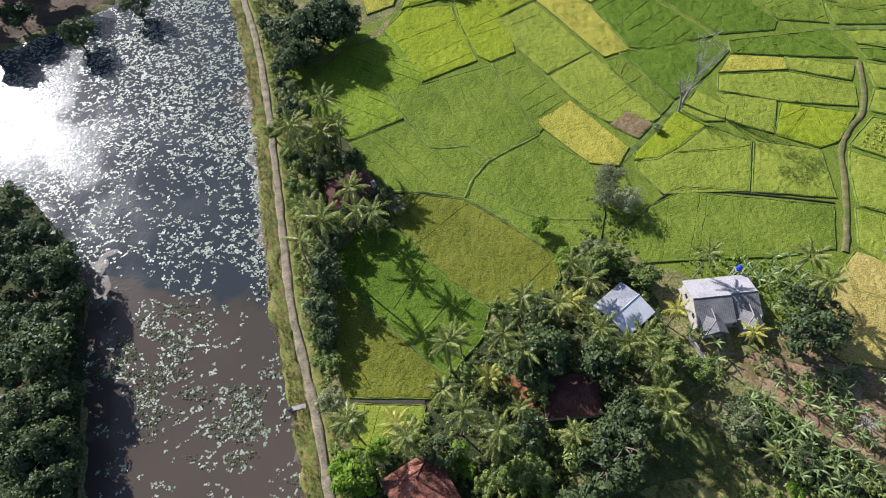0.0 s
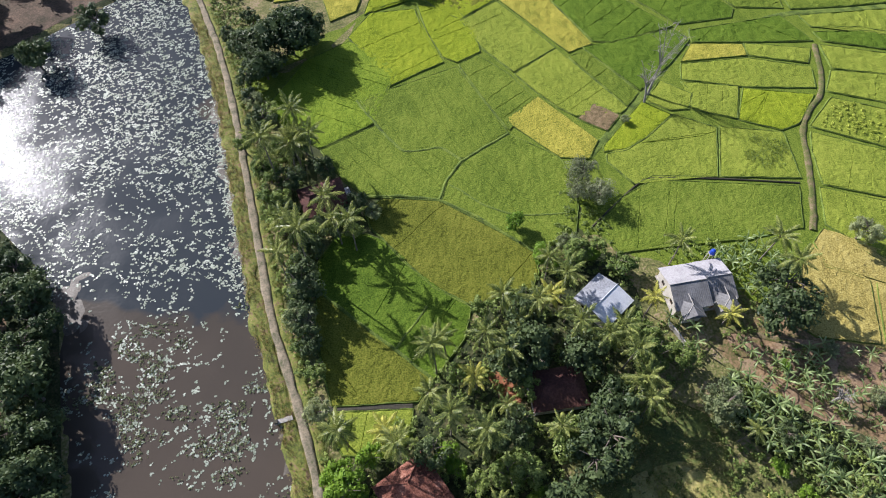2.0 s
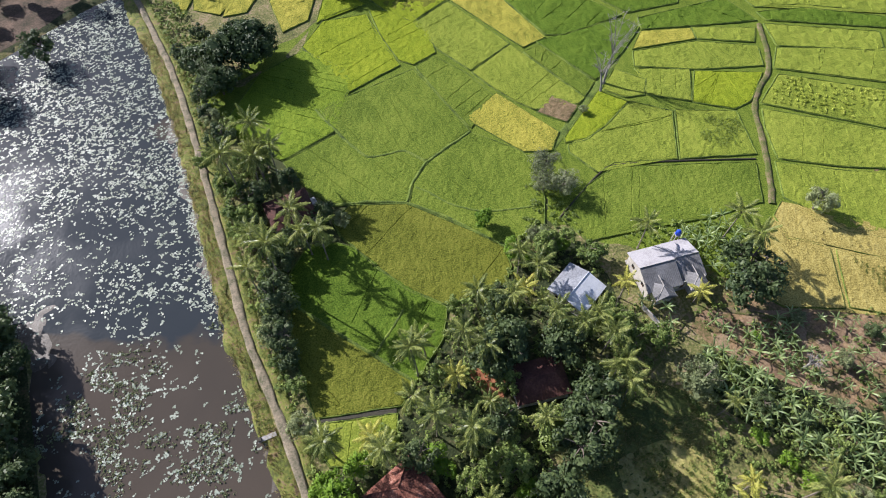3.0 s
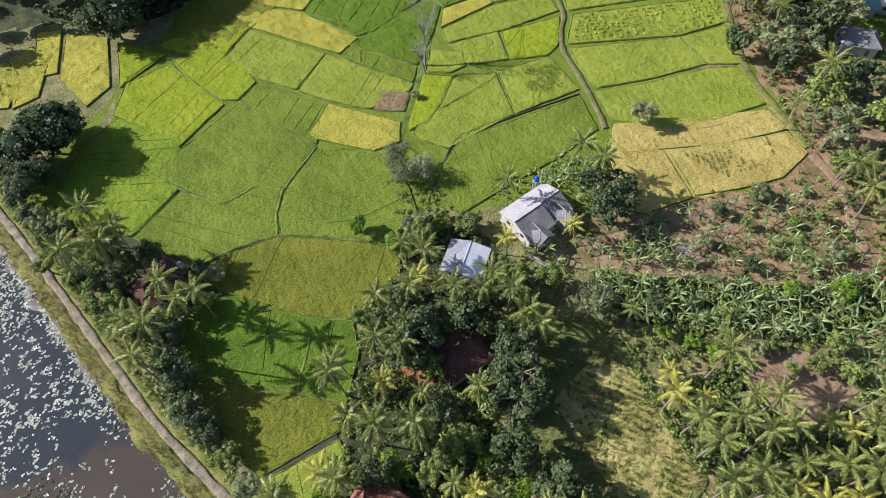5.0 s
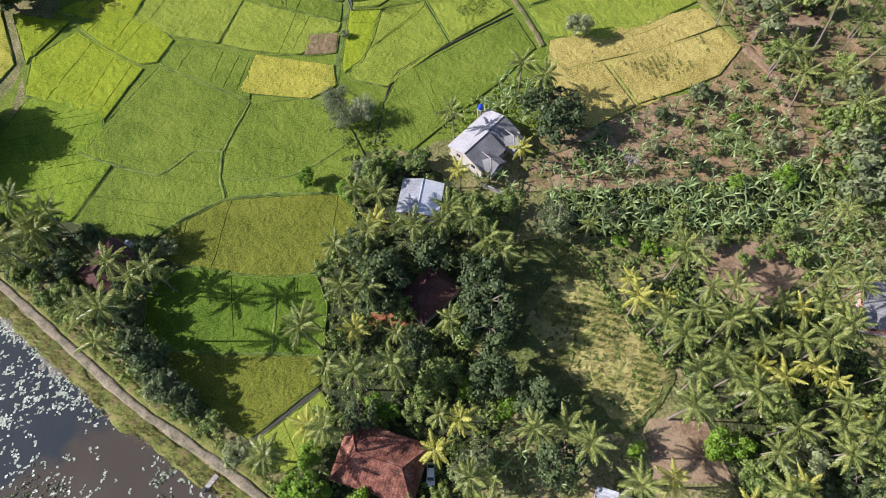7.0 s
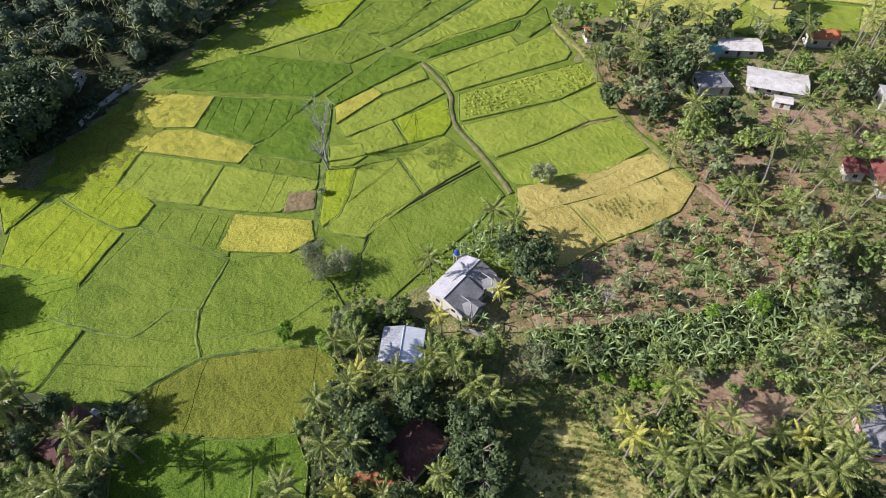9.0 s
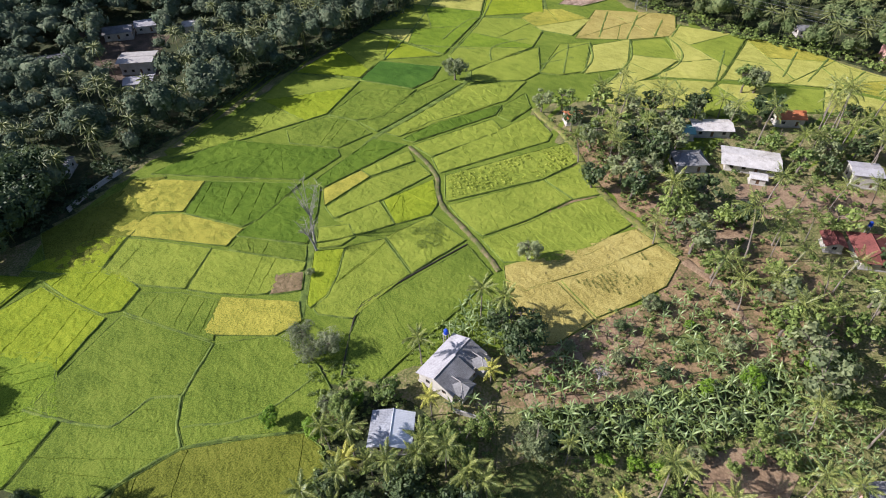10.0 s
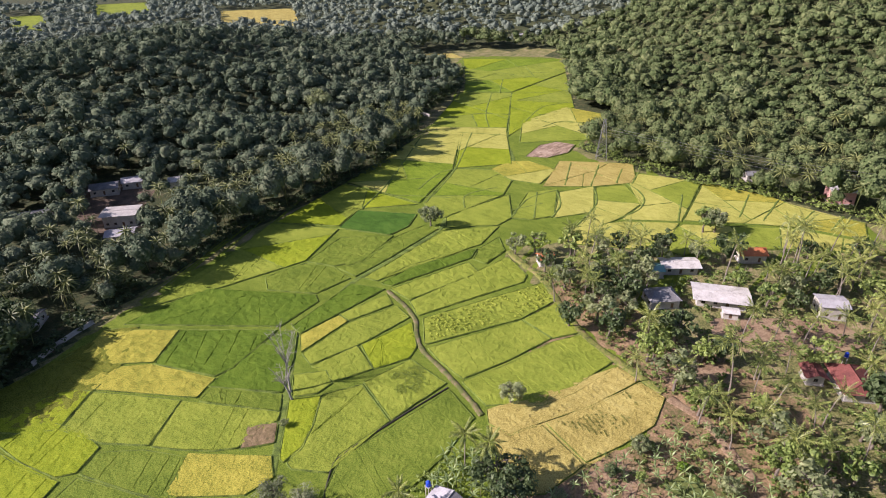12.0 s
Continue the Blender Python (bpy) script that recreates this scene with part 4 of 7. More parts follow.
bund_line([(-14.6, 121), (-9.4, 112), (-6, 106.5), (-2.4, 102.1), (2.6, 102.1), (6.9, 102.5), (11.8, 98.2)], 0.24)
bund_line([(12, 98), (24.8, 106.2)], 0.24)
bund_line([(12, 98), (7.7, 92.2), (5.6, 86.4)], 0.24)
bund_line([(5.4, 86.1), (-3, 87.9), (-12.4, 88.4)], 0.24)
bund_line([(5.4, 86.1), (13, 81.2), (19.4, 75.8), (25.8, 70.2)], 0.24)

road = ribbon("road", ROAD, 0.82, 0.12, M_ROAD, label="pale gravel track on a pond embankment", category="track", skirt=0.3, wobble=0.4)
ribbon("verge", [(x - 2.4, y - 0.6) for x, y in ROAD], 1.5, -0.25, M_VERGE, 0.3, 0.35, 0.8, parent=road, label="sunlit grassy bank between track and pond")
ribbon("verge", [(x + 1.9, y + 0.5) for x, y in ROAD], 1.1, -0.2, M_VERGE, 0.25, 0.4, 0.4, parent=road, label="grassy strip beside the track")
ribbon("field_path", [(92.1, 70.9), (96.1, 81.7), (99.1, 91.1), (101.4, 100.4), (105.9, 107.9), (112.1, 114.6), (115.5, 123), (118.3, 134)], 0.6, -0.05, M_PATH, wobble=0.6, label="worn earth path between rice fields", category="path")
ribbon("field_path", [(94.2, 84.8), (74.9, 87.5), (58.8, 88.9), (54, 87.1), (46.9, 81.3), (40.5, 75.7)], 0.2, -0.1, M_MUD, label="dark muddy path between rice fields", category="path")
ribbon("field_path", [(130.8, 38.1), (134.3, 51.8), (138.5, 65.6), (148.2, 80.9), (160.4, 96.9), (163.5, 105.7), (168.6, 117.6)], 1.2, -0.05, M_VERGE, label="grassy path along the edge of the rice fields", category="path")
ribbon("stream", [(44, 97), (49.4, 102.5), (58.2, 112.3), (64.3, 118.7), (72.4, 128), (82, 138.6), (92.6, 140.1), (113.3, 147.8), (136.9, 148.9), (164, 151), (177, 156), (201, 152.5), (228, 160), (252, 174.7), (280, 199.4), (316, 215)], 0.9, -0.2, M_BUND, -0.2, label="overgrown ditch winding through the rice fields", category="ditch")
ribbon("field_path", [(-91.1, 72.4), (-91.0, 66.4), (-89.2, 58.1), (-86.3, 51.5), (-84.8, 39.3), (-84.3, 33.7), (-83.3, 25.3)], 1.1, -0.2, M_SOIL, label="pinkish earth track under trees on the far bank", category="path")
ribbon("canal", [(-21, 37.1), (-12, 36.9), (-3.5, 36.4)], 0.5, -0.1, M_MUD, -0.3, label="straight narrow irrigation canal with dark water", category="canal")

sheet("meadow", [(45.2, 35.7), (54.5, 29.6), (55.1, 20.1), (52.2, 10.9), (51.2, 2.3), (51, -6.6), (43.6, -8.8), (34.4, -8.6), (29.7, 2.9), (24.4, 13), (26.5, 20.2), (36.3, 27.7)], -0.1, M_MEADOW, 0.9, 0.12, label="rough grass meadow with dry patches", edge=1.0)
sheet("yard", [(40.3, -8.9), (48, -16), (41.3, -20.3), (43.6, -26.1), (32.8, -17)], -0.25, M_SOIL, 1.2, 0.05, label="swept bare earth yard", edge=0.6)
sheet("garden_soil", [(63, 48), (70, 44), (79.4, 43.6), (94.2, 39.4), (104, 36), (98, 30), (88, 29), (80, 26), (64.5, 37.9)], -0.28, M_SOIL, 1.4, 0.1, label="dry brown garden soil between banana plants", edge=2.4)
ribbon("field_path", TRACK, 1.3, -0.2, M_SOIL, label="reddish earth track through the gardens", category="path", wobble=0.5)
sheet("garden_plot", [(100.8, 25.9), (109.9, 21.6), (105.9, 14.6), (98.8, 18.4)], -0.26, M_MEADOW, 1.2, 0.08, label="small grassy garden plot with earth edges", edge=0.5)
sheet("stubble_plot", [(36.5, 20.5), (46.7, 22.3), (53.4, 17.4), (51.3, 8.3), (50.4, -4.4), (45.4, -7.6), (35.1, -7.4), (35.6, 2.4), (35.2, 12.2)], -0.03, M_ROWS, 0.7, 0.1, label="dry stubble plot with weedy diagonal rows", edge=0.9)
sheet("yard", CLEARING, -0.26, M_SOIL, 1.4, 0.08, label="shaded bare earth clearing among palms", edge=1.0)
sheet("yard", [(160, 34), (173, 41), (184, 28), (197, 8), (190, -1), (178, 8), (166, 20)], -0.24, M_SOIL, 1.6, 0.06, label="wide brown earth yard between houses", edge=1.0)
sheet("yard", [(135, 38), (143, 54), (152, 58), (158, 42), (148, 24), (138, 26)], -0.25, M_SOIL, 1.6, 0.07, label="dry brown earth between shrubs at the village edge", edge=2.4)
sheet("yard", [(12, 42), (17, 42.5), (19, 38), (17, 34.5), (14, 36)], -0.25, M_RED_SOIL, 1.2, 0.06, label="orange earth yard beside a tiled house", edge=0.8)
ribbon("field_path", [(84, 41), (77.8, 43), (68.5, 46.6), (64.3, 47.4), (59.1, 45.0), (52.3, 39.2), (45, 33.5)], 0.7, -0.26, M_PATH, label="narrow earth driveway curving past the houses", category="path", wobble=0.5)
sheet("village_floor", [(62, 45), (78, 44), (94, 41), (118, 33), (131, 35), (136, 54), (148, 78), (160, 96), (168, 84), (160, 56), (150, 38), (150, 10), (132, -4), (112, 4), (98, 12), (80, 25), (64, 38)], -0.33, M_VILLAGE, 2.4, 0.05, label="dry brown earth with weeds between gardens and houses", edge=1.5)


# ---- plants ----
def unit(n, rng):
    v = rng.normal(size=(n, 3))
    return v / np.linalg.norm(v, axis=1, keepdims=True)


def cards(centres, normals, size, rng, aspect=0.6):
    """Leaf-shaped quads at the centres, facing along the normals."""
    n = len(centres)
    u = np.cross(normals, unit(n, rng))
    u /= np.linalg.norm(u, axis=1, keepdims=True) + 1e-9
    w = np.cross(normals, u)
    s = np.broadcast_to(np.asarray(size, float).reshape(-1, 1), (n, 1))
    u, w = u * s, w * s * aspect
    tip = normals * s * 0.25
    return np.stack([centres - u, centres - w * 0.9 + tip, centres + u, centres + w * 0.9 + tip], 1)


def crown_cards(radius, height, base, clumps, per, size, seed, flat=0.75, core=False):
    """Leaves on the outside of many small clumps that make up an uneven crown."""
    rng = np.random.default_rng(seed)
    out = []
    for _ in range(clumps):
        d = unit(1, rng)[0]
        d[2] = d[2] * 0.8 + 0.15
        r = rng.uniform(0.45, 0.95)
        c = np.array([d[0] * radius * r, d[1] * radius * r, base + height * 0.5 + d[2] * height * 0.5 * r])
        cr = radius * rng.uniform(0.16, 0.46)
        nd = unit(per, rng)
        nd[:, 2] = np.where(nd[:, 2] < -0.3, -nd[:, 2], nd[:, 2])
        p = c + nd * cr * rng.uniform(0.7, 1.08, (per, 1)) * np.array([1, 1, flat])
        nn = nd * 0.7 + unit(per, rng) * 0.6 + np.array([0, 0, 0.35])
        nn /= np.linalg.norm(nn, axis=1, keepdims=True)
        out.append(cards(p, nn, rng.uniform(0.7, 1.25, per) * size, rng))
        if core:
            # the shaded mass of inner leaves behind the outer ones
            q = unit(8, rng)
            out.append(cards(c + q * cr * 0.52, q, np.full(8, cr * 0.46), rng, 0.9))
    return np.concatenate(out)


def trunk_geo(height, radius, spread, seed, limbs=6):
    rng = random.Random(seed)
    g = Geo()
    bend = [(rng.uniform(-0.1, 0.1) * height * t, rng.uniform(-0.1, 0.1) * height * t, height * 0.62 * t) for t in (0, 0.35, 0.7, 1)]
    g.tube([(0, 0, -0.6)] + bend, [radius * 1.35, radius * 1.15, radius * 0.85, radius * 0.7, radius * 0.5], 7)
    for k in range(limbs):
        a = k * 2.4 + rng.uniform(-0.4, 0.4)
        s = Vector(bend[rng.choice((2, 3))])
        e = Vector((math.cos(a) * spread * 0.75, math.sin(a) * spread * 0.75, height * rng.uniform(0.72, 0.92)))
        mid = s.lerp(e, 0.5) + Vector((0, 0, height * 0.05))
        g.tube([s, mid, e], [radius * 0.45, radius * 0.28, radius * 0.08], 5)
    return g


def broadleaf(kind, seed, radius, height, material, label, name="tree", clumps=20, per=54, size=0.28, core=True):
    root = new(name)
    part("trunk", trunk_geo(height, 0.05 * height * 0.5 + 0.08, radius, seed), M_TRUNK, root)
    quads_object("crown", crown_cards(radius, height * 0.85, height * 0.15, clumps, per, size, seed, core=core), material, root)
    return tagged(root, label, "tree")


def frond_geo(length, droop, seed, pairs=15):
    rng = random.Random(seed)
    g = Geo()
    P = lambda s: Vector((length * s * (1 - 0.12 * droop * s), 0, length * (0.16 * s - droop * 0.42 * s * s)))
    g.tube([P(s) for s in (0, 0.3, 0.6, 1)], [0.07, 0.05, 0.03, 0.01], 3, False)
    for k in range(pairs):
        s = 0.14 + 0.86 * (k + 0.5) / pairs
        p = P(s)
        ln = length * 0.185 * math.sin(math.pi * min(0.25 + s * 0.72, 1)) ** 0.8 + 0.12
        for side in (-1, 1):
            sweep = 0.55 + 0.5 * s + rng.uniform(-0.12, 0.12)
            tip = p + Vector((math.sin(sweep) * ln, side * math.cos(sweep) * ln, -ln * (0.35 + 0.3 * droop) + rng.uniform(-0.1, 0.1)))
            w = 0.11
            midp = p.lerp(tip, 0.55) + Vector((0, 0, ln * 0.12))
            g.add([p - Vector((w * 0.5, 0, 0)), p + Vector((w * 0.5, 0, 0)), midp + Vector((w, 0, 0)), tip, midp - Vector((w, 0, 0))], [(0, 1, 2, 3, 4)])
    return g


FROND_MESHES = {}


def palm(seed, height, fronds=15, length=4.0, yellow=False, label=""):
    rng = random.Random(seed)
    root = new("coconut_palm")
    lean = rng.uniform(0.3, 1.6)
    a = rng.uniform(0, 6.28)
    top = Vector((math.cos(a) * lean, math.sin(a) * lean, height))
    pts = [Vector((top.x * t * t, top.y * t * t, height * t)) for t in (-0.04, 0, 0.08, 0.3, 0.6, 0.85, 1)]
    part("trunk", Geo().tube(pts, [0.3, 0.28, 0.2, 0.16, 0.14, 0.13, 0.16], 7), M_PALM_TRUNK, root)
    g = Geo()
    for k in range(7):
        b = k * 0.9
        c = top + Vector((math.cos(b) * 0.28, math.sin(b) * 0.28, -0.25 - 0.1 * (k % 2)))
        m = Matrix.Translation(c)
        g.add([m @ Vector((0.14 * math.sin(u) * math.cos(v), 0.14 * math.sin(u) * math.sin(v), 0.17 * math.cos(u))) for u in (0.01, 1.05, 2.1, 3.13) for v in (0, 2.09, 4.19)],
              [(i * 3 + j, i * 3 + (j + 1) % 3, (i + 1) * 3 + (j + 1) % 3, (i + 1) * 3 + j) for i in range(3) for j in range(3)])
    part("coconut", g, M_PALM_Y if yellow else M_STEM, root, "cluster of coconuts")
    mat = M_PALM_Y if yellow else M_PALM
    for k in range(fronds):
        age = k / (fronds - 1)
        droop = (0.45, 0.8, 1.15)[min(2, int(age * 3))]
        key = (yellow, droop, k % 2)
        if key not in FROND_MESHES:
            ob = part("frond", frond_geo(1.0 * 4.0, droop, 5 + k), mat, root)
            FROND_MESHES[key] = ob.data
        else:
            ob = new("frond", FROND_MESHES[key])
            ob.parent = root
        pitch = 62 - 88 * age + rng.uniform(-8, 8)
        s = length / 4.0 * rng.uniform(0.88, 1.1) * (0.75 + 0.25 * min(1, age * 2.5))
        ob.matrix_basis = Matrix.Translation(top) @ pose(0, 0, 0, rng.uniform(-14, 14), -pitch, k * 137.5 + rng.uniform(-12, 12)) @ Matrix.Diagonal((s, s, s, 1))
    return tagged(root, label or ("young coconut palm with yellow fronds" if yellow else "tall coconut palm with feathery green fronds"), "palm tree", "coconut palms")


def banana_leaf_geo(length, seed):
    rng = random.Random(seed)
    g = Geo()
    n = 6
    rows = []
    for i in range(n + 1):
        s = i / n
        c = Vector((length * s * (1 - 0.2 * s), 0, length * (0.5 * s - 0.55 * s * s)))
        w = 0.19 * math.sin(math.pi * min(1, 0.12 + 0.88 * s)) ** 0.6 if s < 1 else 0.03
        rows.append((c + Vector((0, -w, -0.3 * w)), c, c + Vector((0, w, -0.3 * w))))
    k = len(g.v)
    for r in rows:
        g.v += [tuple(p) for p in r]
    for i in range(n):
        a = i * 3
        g.f += [(a, a + 3, a + 4, a + 1), (a + 1, a + 4, a + 5, a + 2)]
    return g


def far_palm_thing(seed, height):
    """A palm of the village: trunk and one crown of feathery fronds."""
    r = random.Random(seed)
    root = new("coconut_palm")
    a, lean = r.uniform(0, 6.28), r.uniform(0.5, 2.6)
    top = Vector((math.cos(a) * lean, math.sin(a) * lean, height))
    part("trunk", Geo().tube([Vector((top.x * t * t, top.y * t * t, height * t)) for t in (-0.04, 0, 0.3, 0.65, 1)], [0.28, 0.24, 0.16, 0.14, 0.15], 6), M_PALM_TRUNK, root)
    g = Geo()
    n = 16
    for k in range(n):
        age = k / (n - 1)
        f = frond_geo(4.3, (0.45, 0.8, 1.15)[min(2, int(age * 3))], seed * 31 + k, 9)
        m = Matrix.Translation(top) @ pose(0, 0, 0, r.uniform(-14, 14), -(62 - 90 * age) + r.uniform(-8, 8), k * 137.5 + r.uniform(-12, 12))
        g.add([m @ Vector(p) for p in f.v], f.f)
    part("crown", g, M_PALM, root)
    return tagged(root, "slender leaning coconut palm with feathery green crown", "palm tree", "coconut palms")


BANANA_MESHES = []


def banana(seed, height=2.4):
    rng = random.Random(seed)
    root = new("banana_plant")
    part("stem", Geo().tube([(0, 0, -0.3), (0.02, 0, height * 0.5), (0, 0.03, height)], [0.17, 0.13, 0.08], 6), M_STEM, root)
    if not BANANA_MESHES:
        for k in range(3):
            ob = part("leaf", banana_leaf_geo(2.5 + 0.3 * k, k), M_BANANA, root)
            BANANA_MESHES.append(ob.data)
            bpy.data.objects.remove(ob)
    for k in range(7):
        ob = new("leaf", BANANA_MESHES[k % 3])
        ob.parent = root
        ob.matrix_basis = Matrix.Translation((0, 0, height)) @ pose(0, 0, 0, rng.uniform(-20, 20), -(62 - 13 * k) + rng.uniform(-14, 14), k * 137.5 + rng.uniform(-20, 20))
    return tagged(root, "banana plant with broad glossy leaves in dry soil", "banana plant", "banana plants")


def place(proto, x, y, s=1.0, turn=0.0, z=None, sz=None):
    zz = float(land(np.array([x]), np.array([y]))[0]) if z is None else z
    return copy_thing(proto, pose(x, y, zz, 0, 0, turn) @ Matrix.Diagonal((s, s, sz or s, 1)))


rnd = random.Random(11)
PALMS = [palm(k, (9.5, 11.5, 13, 10.5, 14)[k], 16 + k % 3, 4.3) for k in range(5)]
PALMS_V = [far_palm_thing(70 + k, (8, 9.5, 11, 12.5)[k]) for k in range(4)]
PALMS_Y = [palm(40 + k, 7.0 + 2 * k, 14, 3.8, True) for k in range(2)]
BANANAS = [banana(k, 1.9 + 0.4 * k) for k in range(3)]
TREES = {
    "green": [broadleaf("green", 3, 3.4, 7.0, M_LEAF, "leafy green garden tree with a rounded crown"), broadleaf("green", 4, 3.0, 8.0, M_LEAF, "leafy green garden tree with a rounded crown")],
    "dark": [broadleaf("dark", 5, 4.0, 8.0, M_LEAF_DARK, "dense dark green tree with a wide crown", clumps=24), broadleaf("dark", 15, 3.6, 8.5, M_LEAF_DARK, "dense dark green tree with a wide crown", clumps=20)],
    "lime": [broadleaf("lime", 6, 3.2, 6.5, M_LEAF_LIME, "bright lime-green leafy tree in sunlight")],
    "spreading": [broadleaf("spreading", 21, 9.0, 13.0, M_LEAF_DARK, "huge spreading dark tree with a wide feathery crown", clumps=70, per=80, size=0.4)],
    "airy": [broadleaf("airy", 51, 3.7, 7.5, M_LEAF_AIRY, "pale grey-green airy tree in rice fields", clumps=46, per=42, size=0.22, core=False)],
    "far_green": [broadleaf("green", 33, 3.4, 7.5, M_LEAF, "leafy green village tree with an uneven crown", clumps=15, per=26, size=0.4), broadleaf("green", 34, 3.1, 8.5, M_LEAF, "leafy green village tree with an uneven crown", clumps=14, per=26, size=0.4)],
    "far_dark": [broadleaf("dark", 35, 3.9, 8.5, M_LEAF_DARK, "dense dark village tree", clumps=15, per=28, size=0.43)],
    "far_grey": [broadleaf("grey", 37, 3.5, 7.5, M_LEAF_GREY, "grey-green village tree with fine leaves", clumps=14, per=28, size=0.38)],
    "grey": [broadleaf("grey", 7, 3.6, 7.5, M_LEAF_GREY, "grey-green feathery tree with fine leaves", clumps=34, size=0.18, per=48)],
}
used = set()


def plant(kind, x, y, s=1.0):
    """A palm, tree or banana of that kind; the first of each variety is the pattern itself."""
    pool = {"palm": PALMS, "slender": PALMS_V, "yellow": PALMS_Y, "banana": BANANAS}.get(kind) or TREES[kind]
    k = rnd.randrange(len(pool))
    proto = pool[k]
    turn = rnd.uniform(0, 360)
    if proto.name not in used:
        used.add(proto.name)
        z = float(land(np.array([x]), np.array([y]))[0])
        proto.matrix_basis = pose(x, y, z, 0, 0, turn)
        return proto
    return place(proto, x, y, s * rnd.uniform(0.9, 1.1), turn)



sheet("silt_bank", [(-22.2, 12), (-26.2, 27), (-30.4, 43.8), (-34.3, 55.1), (-39.4, 73.6), (-43.4, 91.6), (-51.6, 124.9), (-55.4, 124), (-47, 92), (-43.2, 76), (-37.2, 56), (-33, 46), (-29, 31), (-25.5, 20)], WATER_Z + 0.03, M_SILT, 1.5, 0.03, label="shallow brown silt along the pond bank", edge=2.2, drop=0.3)
sheet("silt_bank", [(-82, 68), (-78.1, 71.5), (-73.5, 75), (-73.5, 72), (-75, 68.3), (-74, 64), (-71, 61.8), (-72, 57), (-79, 57)], WATER_Z + 0.03, M_SILT, 1.2, 0.03, label="pale silt spit at the pond edge", edge=1.6, drop=0.3)

def hill_yard():
    """Bare earth that follows the slope round the hillside houses."""
    poly = [(68, 258), (70, 290), (76, 318), (92, 314), (112, 292), (106, 282), (94, 270), (88, 252)]
    xs, ys = np.arange(66, 116, 2.0), np.arange(248, 322, 2.0)
    X, Y = np.meshgrid(xs, ys)
    ok = inside(X, Y, poly)
    Z = land(X, Y) + 0.12
    g, idx = Geo(), {}
    for j in range(len(ys)):
        for i in range(len(xs)):
            if ok[j, i]:
                idx[i, j] = len(g.v)
                g.v.append((X[j, i] + 0.5 * noise.noise((i, j, 1)), Y[j, i] + 0.5 * noise.noise((i, j, 2)), Z[j, i]))
    for i, j in idx:
        q = [(i, j), (i + 1, j), (i + 1, j + 1), (i, j + 1)]
        if all(p in idx for p in q):
            g.f.append(tuple(idx[p] for p in q))
    return tagged(link_mesh("yard", g, M_YARD, smooth=True), "shaded brown earth yard round hillside houses", "ground", kind="structure")


hill_yard()

# ---- houses ----
def pierced(xs, zs, solid, thick, y=0.0):
    """One panel of cells between the lines xs and zs, with openings where a cell is not solid."""
    g, idx = Geo(), {}

    def vert(i, k, side):
        if (i, k, side) not in idx:
            idx[(i, k, side)] = len(g.v)
            g.v.append((xs[i], y + side * thick / 2, zs[k]))
        return idx[(i, k, side)]
    for i in range(len(xs) - 1):
        for k in range(len(zs) - 1):
            if not solid(i, k):
                continue
            a = [vert(i, k, -1), vert(i + 1, k, -1), vert(i + 1, k + 1, -1), vert(i, k + 1, -1)]
            b = [vert(i, k, 1), vert(i + 1, k, 1), vert(i + 1, k + 1, 1), vert(i, k + 1, 1)]
            g.f += [tuple(a), tuple(reversed(b))]
            for (di, dk), (p, q) in (((0, -1), (0, 1)), ((1, 0), (1, 2)), ((0, 1), (2, 3)), ((-1, 0), (3, 0))):
                ni, nk = i + di, k + dk
                if not (0 <= ni < len(xs) - 1 and 0 <= nk < len(zs) - 1 and solid(ni, nk)):
                    g.f.append((a[q], a[p], b[p], b[q]))
    return g


def wall_boxes(length, height, thick, holes):
    """A thick wall along x with rectangular openings (centre, width, sill, head)."""
    xs = sorted({-length / 2, length / 2, *(round(c + s * w / 2, 4) for c, w, _, _ in holes for s in (-1, 1))})
    zs = sorted({0.0, height, *(v for _, _, s, h in holes for v in (s, h))})

    def solid(i, k):
        x, z = (xs[i] + xs[i + 1]) / 2, (zs[k] + zs[k + 1]) / 2
        return not any(abs(x - c) < w / 2 and s < z < h for c, w, s, h in holes)
    return pierced(xs, zs, solid, thick)


def slope_geo(length, run, rise, hip_l, hip_r, pitch=0.3, amp=0.014, thick=0.05):
    """One roof slope from the eave (y=0, z=0) up to the ridge (y=run, z=rise), folded like sheets or tile rows, cut to hips at its ends."""
    n = max(6, int(length / pitch))
    g = Geo()
    for i in range(n + 1):
        x = -length / 2 + length * i / n
        f = 1.0
        if hip_l:
            f = min(f, (x + length / 2) / hip_l)
        if hip_r:
            f = min(f, (length / 2 - x) / hip_r)
        f = max(f, 0.004)
        dz = amp if i % 2 else -amp
        for t in (0, 0.5, 1.0):
            g.v.append((x, run * f * t, rise * f * t + dz * (1 if t < 1 else 0.4)))
    m = n + 1
    top = [(i * 3 + j, (i + 1) * 3 + j, (i + 1) * 3 + j + 1, i * 3 + j + 1) for i in range(n) for j in range(2)]
    k = len(g.v)
    g.v += [(x, y, z - thick) for x, y, z in g.v]
    g.f = top + [tuple(q + k for q in reversed(f)) for f in top] + [(i * 3, i * 3 + k, (i + 1) * 3 + k, (i + 1) * 3) for i in range(n)]
    return g


